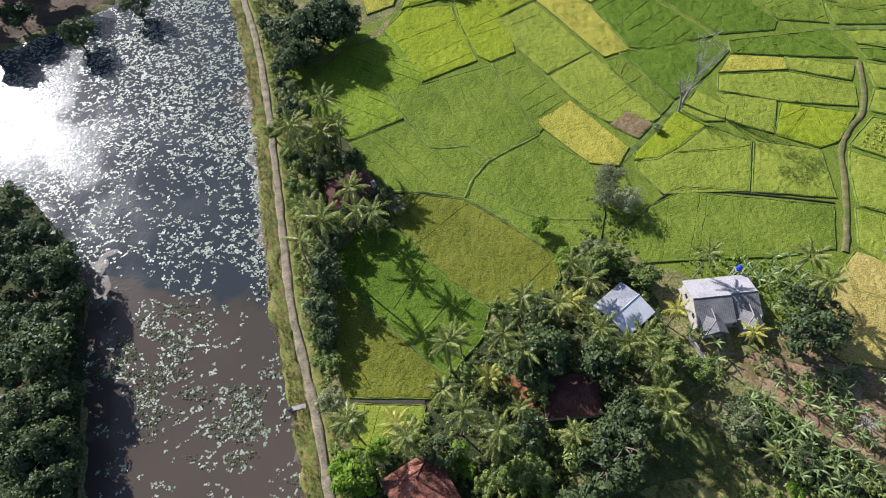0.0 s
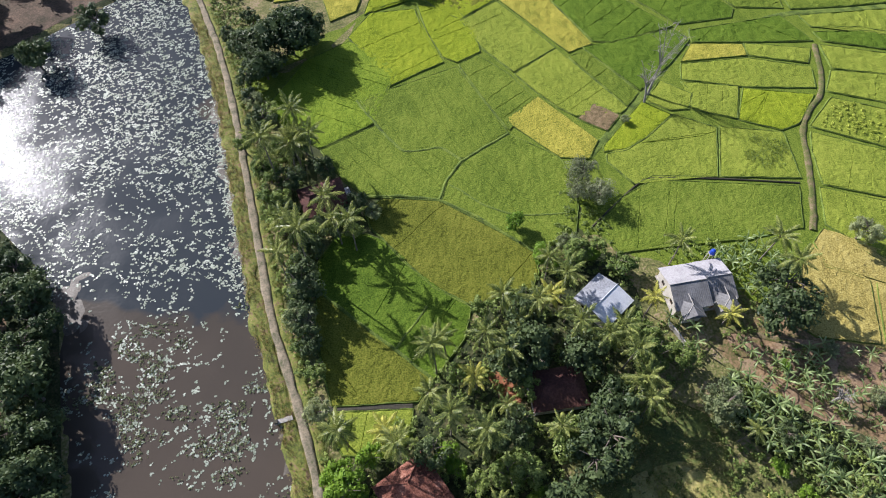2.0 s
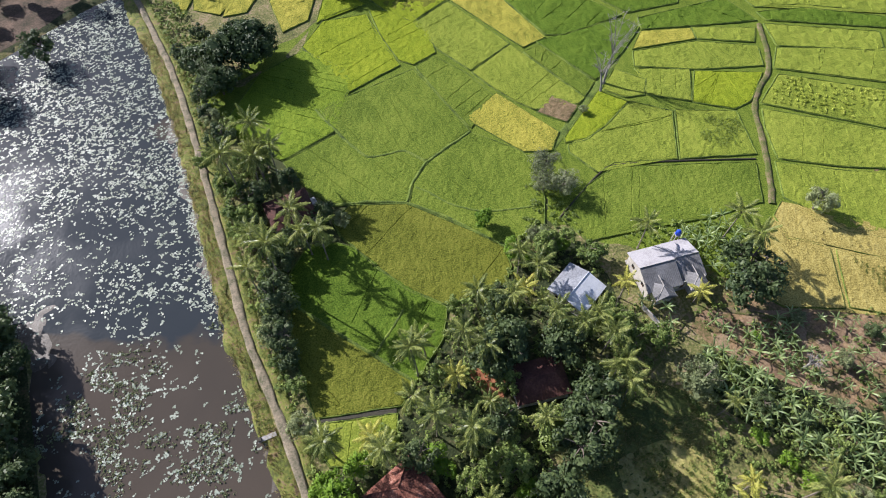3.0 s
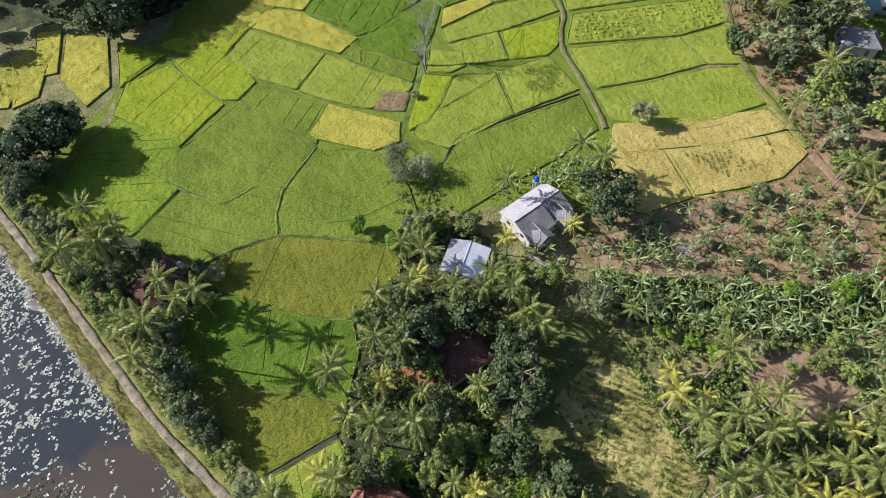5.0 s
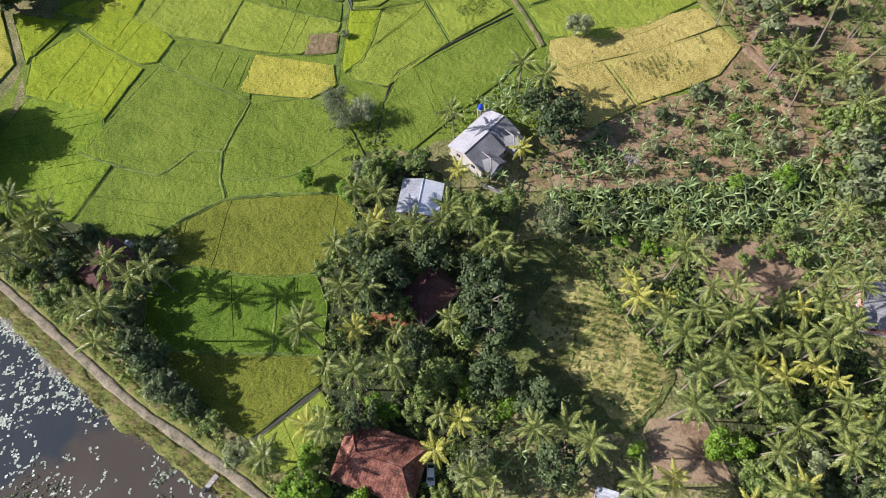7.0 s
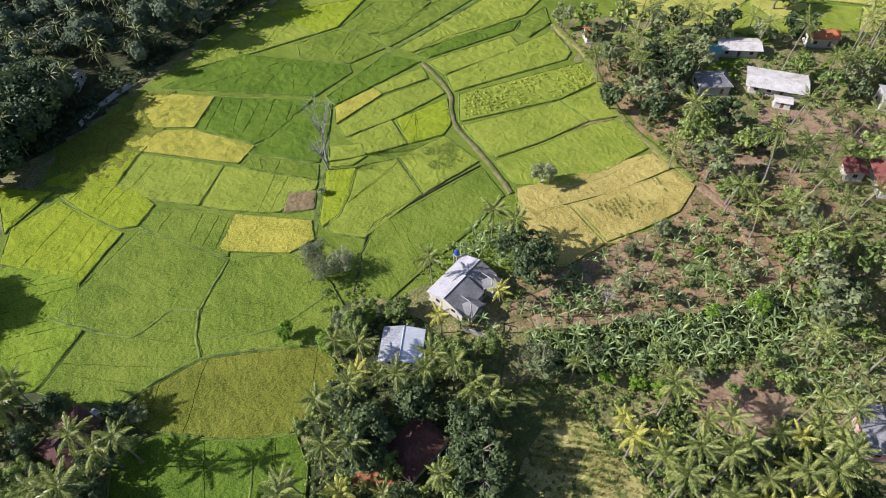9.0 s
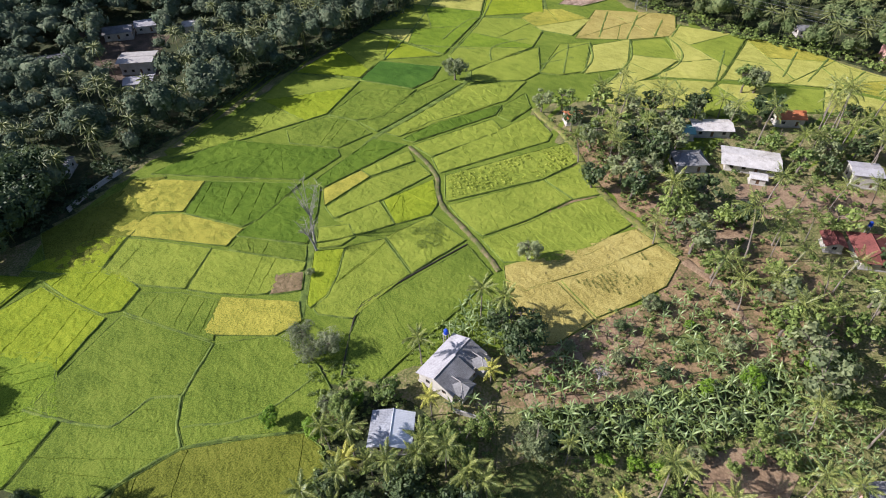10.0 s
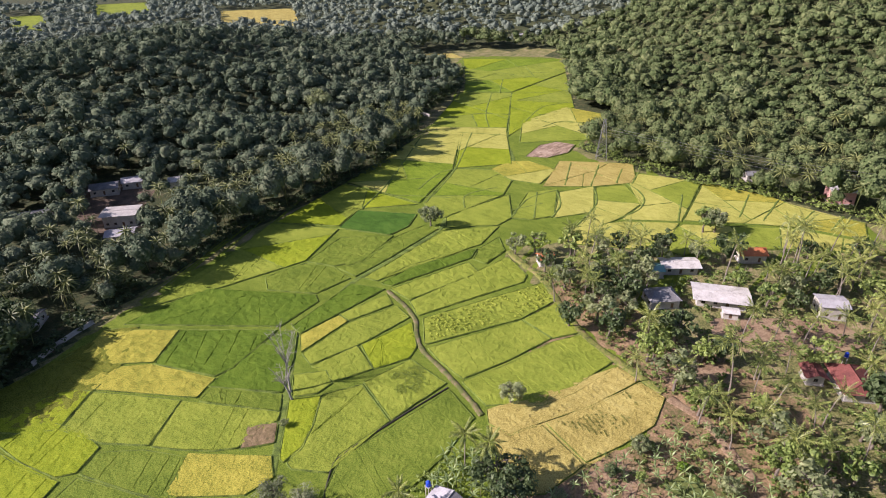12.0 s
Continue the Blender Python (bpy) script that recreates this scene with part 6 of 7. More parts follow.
# Only dark leaves on this bank: the shade of its near side, as colour.
for x, y in [(-93.7, 72.1), (-87.0, 70.6), (-80.9, 63.5), (-86.9, 63.5), (-78.0, 58.1), (-79.3, 51.7), (-76.4, 43.3), (-73.1, 36.5), (-75.8, 32.2), (-69.3, 28.1), (-74.0, 24.2), (-67.0, 21.3), (-101, 78), (-110, 82), (-92.5, 72.1), (-86.7, 53), (-79.2, 48), (-76.6, 34.4), (-71.7, 26.1), (-103, 141), (-89.7, 154), (-121.4, 147), (-85.4, 63.5), (-83.8, 42.1), (-76.8, 26.1), (-71.7, 18.4), (-94.2, 63.5), (-98, 80), (-112, 88), (-72, 12), (-82, 30)]:
    plant("dark", x, y, rnd.uniform(1.0, 1.5))


def scatter(poly, n, gap, taken, rng):
    xs, ys = [p[0] for p in poly], [p[1] for p in poly]
    out, tries = [], 0
    while len(out) < n and tries < n * 30:
        tries += 1
        x, y = rng.uniform(min(xs), max(xs)), rng.uniform(min(ys), max(ys))
        if inside([x], [y], poly)[0] and all((x - a) ** 2 + (y - b) ** 2 > gap * gap for a, b in taken + out):
            out.append((x, y))
    return out


taken = HOUSES + GARDEN_PALMS + GROVE_PALMS + VILLAGE_PALMS
VILLAGE = [(136, 30), (142, 60), (163, 92), (172, 110), (186, 94), (207, 66), (246, 26), (270, -20), (260, -90), (160, -80), (110, -30), (98, -8), (112, 2)]
for x, y in scatter(VILLAGE, 250, 4.8, taken + [(172, 26), (178, 16), (160, 32), (182, 8), (165, 40)], rnd):
    if free(x, y, 9.0) and not inside([x], [y], [(144, 40), (166, 44), (184, 32), (200, 6), (182, -2), (160, 16)])[0]:
        plant(rnd.choice(("slender", "slender", "slender", "far_green", "far_grey", "far_dark", "far_green", "far_dark")), x, y, rnd.uniform(0.9, 1.6))
GROVE = [(56, 12), (72, 6), (86, -16), (80, -34), (60, -48), (38, -36), (50, -18)]
for x, y in scatter(GROVE, 40, 3.6, taken, rnd):
    if free(x, y, 7.0) and not inside([x], [y], CLEARING)[0]:
        plant(rnd.choice(("palm", "palm", "palm", "yellow", "green", "palm", "dark")), x, y, rnd.uniform(0.7, 1.0))
GARDEN = [(-18, 24), (-4, 35), (12, 55), (28, 66), (42, 69), (47, 60), (46, 46), (38, 42), (34, 30), (24, 24), (22, 10), (10, 2), (-10, 4)]
for x, y in scatter(GARDEN, 42, 4.2, taken, rnd):
    if free(x, y, 6.5):
        plant(rnd.choice(("palm", "green", "dark", "palm", "green", "lime")), x, y, rnd.uniform(0.6, 0.95))
BANANA_BED = [(62, 39), (80, 24), (100, 10), (113.6, 6), (108, -2), (96, -3), (77.6, 10), (60, 26), (56, 33)]
SHRUB_BED = [(79, 43), (94, 39), (110, 34), (128, 23), (113, 8), (100, 12), (84, 25), (70, 38)]
beds = scatter(BANANA_BED, 126, 1.45, [], rnd) + scatter(SHRUB_BED, 95, 1.7, [], rnd) + scatter([(91, -3), (106, -2), (112, -12), (98, -24), (88, -18)], 45, 2.0, HOUSES, rnd)
beds += scatter([(64, 44), (70, 43), (79, 42), (81, 28), (66, 38)], 24, 2.0, [], rnd)
beds += scatter([(66, 66), (78, 70), (84, 62), (80, 54), (70, 55), (68, 60)], 34, 1.5, [(77, 64.5), (78.5, 58.6)], rnd)
beds += scatter([(8, 4), (22, 8), (30, -2), (28, -14), (14, -10)], 26, 2.0, taken, rnd)
for x, y in [(55.7, 47.9), (53.8, 50.2), (55.6, 44.6), (51.4, 50.8)]:
    plant("banana", x, y, 0.8)
for x, y in beds:
    if free(x, y, 6.0):
        plant("banana", x, y, rnd.uniform(0.65, 1.15) if inside([x], [y], BANANA_BED)[0] else rnd.uniform(0.5, 1.0))
for x, y in scatter([(58, 29), (78, 9), (94, -3), (88, -8), (73, 3), (59, 14)], 12, 4.0, HOUSES, rnd):
    plant(rnd.choice(("palm", "green", "grey", "green", "lime")), x, y, rnd.uniform(0.5, 0.85))
for x, y in scatter(SHRUB_BED, 16, 5.0, [(104, 20)], rnd) + scatter(BANANA_BED, 12, 5.0, [], rnd):
    plant(rnd.choice(("green", "grey", "lime", "green", "dark")), x, y, rnd.uniform(0.35, 0.7))


def bare_tree(x, y, height, seed, label, lean=(0, 0)):
    """A leafless tree of forking limbs."""
    rng = random.Random(seed)
    root = new("dead_tree")
    root.matrix_basis = pose(x, y, -0.4)
    top = Vector((lean[0], lean[1], height * 0.5))
    part("trunk", Geo().tube([(0, 0, -0.5), (top.x * 0.3, top.y * 0.3, height * 0.22), top], [0.42, 0.32, 0.24], 8), M_DEAD, root)
    for k in range(7):
        g = Geo()
        a = k * 2.4 + rng.uniform(-0.3, 0.3)
        e = top + Vector((math.cos(a) * height * 0.22, math.sin(a) * height * 0.22, height * rng.uniform(0.2, 0.5)))
        s = top * rng.uniform(0.7, 1.0)
        g.tube([s, s.lerp(e, 0.5) + Vector((0, 0, 0.4)), e], [0.16, 0.1, 0.04], 5)
        for j in range(9):
            b = rng.uniform(0, 6.28)
            p = s.lerp(e, rng.uniform(0.35, 1.0))
            q = p + Vector((math.cos(b), math.sin(b), rng.uniform(0.1, 0.9))) * height * rng.uniform(0.07, 0.13)
            g.tube([p, q], [0.05, 0.015], 3)
            for _ in range(3):
                g.tube([p.lerp(q, 0.6), q + Vector((rng.uniform(-1, 1), rng.uniform(-1, 1), rng.uniform(0, 0.8))) * height * 0.04], [0.025, 0.01], 3)
        part("limb", g, M_DEAD, root)
    return tagged(root, label, "dead tree")


bare_tree(64.5, 117.3, 19, 1, "tall leafless pale tree beside a ditch", (2.0, 3.2))
bare_tree(63.0, 114.6, 12, 2, "bare grey tree beside a ditch in rice fields", (-0.8, 1.5))
bare_tree(79.1, 31.0, 6.5, 3, "bare grey tree among banana plants")


def pylon(x, y, height, turn):
    root = new("transmission_tower")
    root.matrix_basis = pose(x, y, -0.4, 0, 0, turn)
    W = lambda z: 2.4 * (1 - z / height) + 0.5
    for a in (-1, 1):
        for b in (-1, 1):
            part("leg", Geo().tube([(a * W(0), b * W(0), -0.5), (a * W(height), b * W(height), height)], [0.12, 0.08], 4), M_STEEL, root)
    for k in range(9):
        z0, z1 = height * k / 9, height * (k + 1) / 9
        g = Geo()
        for s in range(4):
            c = [(-1, -1), (1, -1), (1, 1), (-1, 1)]
            p, q = c[s], c[(s + 1) % 4]
            g.tube([(p[0] * W(z0), p[1] * W(z0), z0), (q[0] * W(z1), q[1] * W(z1), z1)], [0.06, 0.06], 3)
            g.tube([(q[0] * W(z0), q[1] * W(z0), z0), (p[0] * W(z1), p[1] * W(z1), z1)], [0.06, 0.06], 3)
        part("brace", g, M_STEEL, root)
    for z in (0.66, 0.8, 0.94):
        part("cross_arm", Geo().tube([(-4.5, 0, height * z), (0, 0, height * z + 0.7), (4.5, 0, height * z)], [0.07, 0.12, 0.07], 4).tube([(-4.5, 0, height * z), (4.5, 0, height * z)], [0.07, 0.07], 4), M_STEEL, root)
    return tagged(root, "grey steel lattice power tower at the field edge", "power tower")


pylon(283, 139, 22, 30)


def power_line(a, b, sag):
    root = new("power_line")
    for k, (off, dz) in enumerate(((-4.2, 14.2), (4.2, 14.2), (-4.2, 17.3), (4.2, 17.3))):
        pts = []
        for i in range(25):
            t = i / 24
            pts.append((a[0] + (b[0] - a[0]) * t + off * 0.5, a[1] + (b[1] - a[1]) * t + off * 0.86, a[2] + (b[2] - a[2]) * t + dz - sag * 4 * t * (1 - t)))
        part("wire", Geo().tube(pts, [0.05] * 25, 4, False), M_STEEL, root)
    return tagged(root, "sagging overhead power wires across the valley edge", "power line")


power_line((283, 139, 0), (300, -60, 6), 5)

# ---- woods, undergrowth and water plants ----
def many(name, pts, zs, proto_sets, scale, rng, material, label, category="trees"):
    """One object of many plants, each a turned and scaled copy of a pattern of quads."""
    out = []
    pick = rng.integers(0, len(proto_sets), len(pts))
    for (x, y), z, k, s in zip(pts, zs, pick, scale):
        a = rng.uniform(0, 2 * math.pi)
        R = np.array([[math.cos(a), -math.sin(a), 0], [math.sin(a), math.cos(a), 0], [0, 0, 1]]) * s
        out.append(proto_sets[k] @ R.T + np.array([x, y, z]))
    ob = quads_object(name, np.concatenate(out), material)
    return tagged(ob, label, category, kind="stuff")


def far_palm(seed, height=10.5, fronds=12, segs=4, length=3.6):
    rng = random.Random(seed)
    q = []
    top = Vector((rng.uniform(-1, 1), rng.uniform(-1, 1), height))
    for k in range(fronds):
        a, pitch = k * 2.4, math.radians(55 - 85 * k / fronds)
        d = Vector((math.cos(a), math.sin(a), 0))
        side = Vector((-d.y, d.x, 0))
        prev = None
        for i in range(segs + 1):
            s = i / segs
            p = top + d * length * s * math.cos(pitch) + Vector((0, 0, length * (math.sin(pitch) * s - 0.4 * s * s)))
            w = 0.24 * math.sin(math.pi * min(1, 0.15 + 0.85 * s)) + 0.03
            cur = (p - side * w - Vector((0, 0, 0.9 * w)), p, p + side * w - Vector((0, 0, 0.9 * w)))
            if prev:
                q.append([prev[0], prev[1], cur[1], cur[0]])
                q.append([prev[1], prev[2], cur[2], cur[1]])
            prev = cur
    w = Vector((0.14, 0, 0))
    q.append([Vector((0, 0, -0.5)) - w, Vector((0, 0, -0.5)) + w, top + w * 0.7, top - w * 0.7])
    w = Vector((0, 0.14, 0))
    q.append([Vector((0, 0, -0.5)) - w, Vector((0, 0, -0.5)) + w, top + w * 0.7, top - w * 0.7])
    return np.array([[tuple(v) for v in f] for f in q])


rng = np.random.default_rng(5)


def lump_crown(radius, height, base, lumps, seg, rings, leaves, size, seed, spread=0.55):
    """A crown of many leaves over a lumpy inner mass: an array of points and one of quads."""
    r = np.random.default_rng(seed)
    c = unit(lumps, r)
    c[:, 2] = np.abs(c[:, 2]) * 0.9
    c /= np.linalg.norm(c, axis=1, keepdims=True)
    weight = r.uniform(0.45, 1.0, lumps)
    axes, mid = np.array([radius, radius, height * 0.5]), np.array([0, 0, base + height * 0.5])

    def swell(d):
        near = np.exp(-(np.arccos(np.clip(d @ c.T, -1, 1)) / 0.36) ** 2) * weight
        return (spread + (1.08 - spread) * near.max(-1))[..., None]

    U, V = np.meshgrid(np.linspace(0.06, 2.0, rings + 1), np.linspace(0, 2 * math.pi, seg, endpoint=False), indexing="ij")
    V = V + r.uniform(-0.15, 0.15, V.shape)
    D = np.stack([np.sin(U) * np.cos(V), np.sin(U) * np.sin(V), np.cos(U)], -1)
    P = (D * swell(D) * 0.84 * axes + mid).reshape(-1, 3)
    idx = np.arange((rings + 1) * seg).reshape(rings + 1, seg)
    nxt = np.roll(idx, -1, 1)
    F = np.stack([idx[:-1], idx[1:], nxt[1:], nxt[:-1]], -1).reshape(-1, 4)
    d = unit(leaves, r)
    d[:, 2] = np.where(d[:, 2] < -0.25, -d[:, 2], d[:, 2])
    nn = d * 0.8 + unit(leaves, r) * 0.5 + np.array([0, 0, 0.25])
    nn /= np.linalg.norm(nn, axis=1, keepdims=True)
    q = cards(d * swell(d) * r.uniform(0.82, 1.1, (leaves, 1)) * axes + mid, nn, r.uniform(0.6, 1.3, leaves) * size, r, 0.7).reshape(-1, 3)
    return np.concatenate([P, q]), np.concatenate([F, len(P) + np.arange(leaves * 4).reshape(-1, 4)])


def many_solid(name, pts, zs, protos, scale, rng, material, label, category="woodland"):
    """One object of many crowns, each a turned and scaled copy of a pattern."""
    vs, fs, k = [], [], 0
    pick = rng.integers(0, len(protos), len(pts))
    for (x, y), z, p, s in zip(pts, zs, pick, scale):
        a, st = rng.uniform(0, 2 * math.pi), s * rng.uniform(0.85, 1.2)
        R = np.array([[math.cos(a) * s, -math.sin(a) * s, 0], [math.sin(a) * s, math.cos(a) * s, 0], [0, 0, st]])
        P, F = protos[p]
        vs.append(P @ R.T + np.array([x, y, z]))
        fs.append(F + k)
        k += len(P)
    V, F = np.concatenate(vs).astype(np.float32), np.concatenate(fs).astype(np.int32)
    me = bpy.data.meshes.new(name)
    me.vertices.add(len(V))
    me.vertices.foreach_set("co", V.reshape(-1))
    me.loops.add(len(F) * 4)
    me.loops.foreach_set("vertex_index", F.reshape(-1))
    me.polygons.add(len(F))
    me.polygons.foreach_set("loop_start", np.arange(0, len(F) * 4, 4, dtype=np.int32))
    me.update(calc_edges=True)
    me.materials.append(material)
    me.shade_smooth()
    return tagged(new(name, me), label, category, kind="stuff")


NEAR_T = [lump_crown(4.8, 8.5, 3.5, 14, 9, 4, 130, 0.48, 100 + k) for k in range(6)] + [lump_crown(3.2, 9, 4.5, 10, 8, 4, 90, 0.44, 120 + k) for k in range(3)]
EDGE_T = [lump_crown(4.4, 11, 1.5, 16, 9, 5, 190, 0.44, 150 + k, 0.5) for k in range(5)]
PALM_T = [far_palm(k, 10 + k, 24, 4, 3.7) for k in range(4)]
MID_T = [lump_crown(5.4, 8, 3.5, 13, 8, 3, 56, 0.76, 200 + k) for k in range(8)] + [lump_crown(3.4, 9, 4.0, 10, 7, 3, 44, 0.62, 220 + k) for k in range(3)]
FAR_T = [lump_crown(6.6, 8.5, 2.5, 10, 7, 2, 15, 1.35, 300 + k) for k in range(6)]


def wood(name, r0, r1, a0, a1, gap, protos, material, label, palms=False):
    """Forest between two distances and two headings, outside the valley."""
    xs = np.arange(-400, 1500, gap)
    ys = np.arange(-350, 1500, gap)
    X, Y = np.meshgrid(xs, ys)
    X = (X + rng.uniform(-0.45, 0.45, X.shape) * gap).ravel()
    Y = (Y + rng.uniform(-0.45, 0.45, Y.shape) * gap).ravel()
    R = np.hypot(X, Y)
    A = np.degrees(np.arctan2(X, Y))
    keep = (R >= r0) & (R < r1) & (A >= a0) & (A < a1)
    X, Y = X[keep], Y[keep]
    keep = ~inside(X, Y, VALLEY) & ~inside(X, Y, POND) & (seg_dist(X, Y, POND + POND[:1]) > 7)
    for a, b in HOUSES:
        keep &= (np.hypot(X - a, Y - b) > 8.5) & ((a > 150) | (np.hypot(X - a * 0.965, Y - b * 0.965) > 6.0))
    keep &= ~inside(X, Y, [(70, 244), (72, 262), (76, 284), (84, 296), (102, 288), (96, 272), (86, 246), (76, 240)])
    keep &= seg_dist(X, Y, [(21, 187), (29, 191.4), (36, 194), (42.3, 195.6)]) > 6.0
    for f in FAR_FIELDS:
        keep &= ~inside(X, Y, f)
    X, Y = X[keep], Y[keep]
    pts = list(zip(X, Y))
    size = rng.uniform(0.65, 1.4, len(pts)) if palms else rng.uniform(0.75, 1.5, len(pts))
    size = size * np.array([1.0 + 0.45 * noise.noise((a * 0.022, b * 0.022, 6.0)) for a, b in pts])
    if palms:
        # coconut palms stand thickest along the fields
        d = np.minimum(seg_dist(X, Y, FOREST_EDGE), seg_dist(X, Y, FOREST_EAST))
        is_palm = rng.random(len(pts)) < np.where(d < 50, 0.42, 0.1)
        size = size * np.where(d < 24, 1.15, 1.0)
        zone = np.where(is_palm, 0, np.where(d < 24, 1, np.where(d < 70, 2, 3)))
        for q, nm, pr, words in ((1, "forest_edge", EDGE_T, "tall leafy trees along the rice fields"), (2, name, NEAR_T, label), (3, name, MID_T, label)):
            k = zone == q
            if k.any():
                many_solid(nm, [p for p, w in zip(pts, k) if w], land(X[k], Y[k]), pr, size[k] * (1.1 if q == 3 else 1.0), rng, material, words)
        k = zone == 0
        many("palm_grove", [p for p, w in zip(pts, k) if w], land(X[k], Y[k]), PALM_T, np.clip(size[k], 0.8, 1.15), rng, M_FAR_PALM, "tall coconut palms standing in the woodland", "palms")
        return
    many_solid(name, pts, land(X, Y), protos, size, rng, material, label)


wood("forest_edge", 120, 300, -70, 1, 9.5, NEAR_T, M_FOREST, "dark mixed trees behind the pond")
wood("forest_edge", 150, 380, 1, 52, 5.6, NEAR_T, M_FOREST, "dense forest of broadleaf trees in a shaded leaf colour", True)
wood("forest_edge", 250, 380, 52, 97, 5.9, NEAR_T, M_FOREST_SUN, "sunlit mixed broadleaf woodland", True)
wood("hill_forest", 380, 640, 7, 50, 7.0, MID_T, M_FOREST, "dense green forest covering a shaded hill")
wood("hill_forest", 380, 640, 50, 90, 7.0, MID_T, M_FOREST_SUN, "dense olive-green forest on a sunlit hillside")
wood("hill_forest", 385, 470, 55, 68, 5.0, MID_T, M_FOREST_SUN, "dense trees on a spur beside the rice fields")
wood("far_forest", 640, 1250, 9, 89, 12.5, FAR_T, M_FOREST_HAZE, "distant forest on rolling hills")

bush = [crown_cards(1.0, 1.3, -0.1, 4, 8, 0.27, 400 + k) for k in range(4)]


def undergrowth(poly, gap, label, smin=0.5, smax=1.4, miss=0.2, material=M_UNDER):
    xs, ys = [p[0] for p in poly], [p[1] for p in poly]
    X, Y = np.meshgrid(np.arange(min(xs), max(xs), gap), np.arange(min(ys), max(ys), gap))
    X = (X + rng.uniform(-0.5, 0.5, X.shape) * gap).ravel()
    Y = (Y + rng.uniform(-0.5, 0.5, Y.shape) * gap).ravel()
    keep = inside(X, Y, poly) & (rng.random(X.shape) > miss)
    for a, b in HOUSES:
        keep &= np.hypot(X - a, Y - b) > 6.5
    keep &= (seg_dist(X, Y, TRACK) > 2.0) & ~inside(X, Y, CLEARING)
    pts = list(zip(X[keep], Y[keep]))
    return many("undergrowth", pts, land(X[keep], Y[keep]), bush, rng.uniform(smin, smax, len(pts)), rng, material, label, "shrubs")


# Dark sheets on the ground put the shade beneath the plants into colour.
sheet("garden_floor", GARDEN, -0.36, M_SHADE_LITTER, 2.0, 0.04, label="leaf litter darkened for the shade of garden trees", edge=1.5)
sheet("garden_floor", BANANA_BED, -0.3, M_SHADE_LITTER, 2.0, 0.04, label="weedy earth darkened for the shade of banana plants", edge=1.5)
sheet("garden_floor", GROVE, -0.36, M_SHADE_LITTER, 2.0, 0.04, label="leaf litter darkened for the shade of coconut palms", edge=1.5)
sheet("bank_floor", [(-61, 0), (-67.5, 20), (-71.5, 34), (-77.5, 47), (-77.5, 58), (-83, 68), (-90, 78), (-99, 86.5), (-109, 90), (-127, 95), (-154, 104), (-210, 110), (-210, -10)], -0.34, M_SHADE_LITTER, 4.0, 0.04, label="earth darkened for tree shade on the far bank", edge=1.5)
sheet("bank_floor", [(-153, 132), (-129, 141), (-112.5, 152.5), (-98, 165.5), (-85, 180), (-76, 196), (-90, 230), (-210, 230), (-210, 132)], -0.32, M_YARD, 4.0, 0.06, label="brown earth bank with scrub beside the pond", edge=1.5)
undergrowth(GARDEN, 1.55, "tangled green shrubs under garden trees")
undergrowth([(x + 2.6, y) for x, y in ROAD[2:]] + [(-47, 162), (-38, 150), (-40, 128), (-36, 110), (-26, 100), (-28, 84), (-24, 70), (-24, 55), (-22, 42), (-19, 26)], 1.6, "leafy shrubs between track and rice fields", 0.6, 1.6)
undergrowth([(54, 30), (57, 20), (55, 10), (53.5, 2), (53, -6), (50.5, -7), (51, 3), (52.5, 12), (54.5, 21)], 1.0, "bright leafy hedge along the meadow", 0.6, 1.2, 0.1)
undergrowth(BANANA_BED, 1.35, "low weeds between banana plants", 0.5, 1.2, 0.1)
undergrowth(SHRUB_BED, 1.6, "scattered shrubs on dry garden soil", 0.4, 1.1, 0.5)
undergrowth([(91, -3), (106, -8), (96, -22), (86, -16), (84, -8)], 1.7, "leafy shrubs beside a clearing", 0.6, 1.4, 0.2)
undergrowth(VILLAGE, 3.0, "scattered shrubs between village houses", 0.8, 2.2, 0.3)
undergrowth([(129, 34), (136, 54), (152, 82), (166, 110), (174, 104), (158, 70), (148, 44), (140, 24), (118, 2), (110, 6)], 1.8, "thick green shrubs between rice fields and village", 0.6, 1.5, 0.35)
undergrowth([(63, 47), (70, 44), (79, 43), (81, 27), (64, 38)], 1.6, "weeds and shrubs on the soil beside a house", 0.4, 1.1, 0.3)
undergrowth([(44, 52), (48, 36), (57, 40), (58, 46), (53, 50)], 1.7, "weeds and shrubs along an earth driveway", 0.5, 1.2, 0.2)
undergrowth([(57, 30), (78, 10), (96, -3), (88, -9), (72, 3), (58, 14)], 1.6, "leafy shrubs between banana plot and palms", 0.5, 1.4, 0.2)
undergrowth([(90, 42), (100, 41), (112, 36), (128, 35), (132, 40), (136, 30), (126, 22), (112, 30)], 1.6, "shrubs and weeds below the stubble fields", 0.4, 1.0, 0.6)
undergrowth(GROVE, 1.5, "dense shrubs beneath coconut palms", 0.6, 1.6)
undergrowth([(52, 68), (68, 70), (84, 66), (84, 56), (72, 46), (64, 46), (66, 62)], 1.7, "shrubs and weeds beside a house", 0.5, 1.2)
undergrowth([(24, 66), (46, 72), (44, 80), (38, 92), (34, 84), (30, 72)], 1.6, "shrubs at the corner of the rice fields", 0.5, 1.1)
# Bank scrub takes the dark leaf so its colour carries the shade.
undergrowth([(-66, 20), (-70, 34), (-77, 47), (-78, 58), (-83, 67), (-90, 77), (-99, 86), (-109, 89.5), (-127, 94.5), (-154, 103), (-175, 100), (-175, 0), (-62, 0)], 2.4, "scrub in a leaf colour darkened for shade along the pond bank", 0.8, 2.2, 0.25, M_LEAF_DARK)

undergrowth(FOREST_EAST[3:] + [(x + 13, y + 3) for x, y in reversed(FOREST_EAST[3:])], 2.6, "leafy scrub along the edge of the eastern woods", 1.2, 2.6, 0.1)
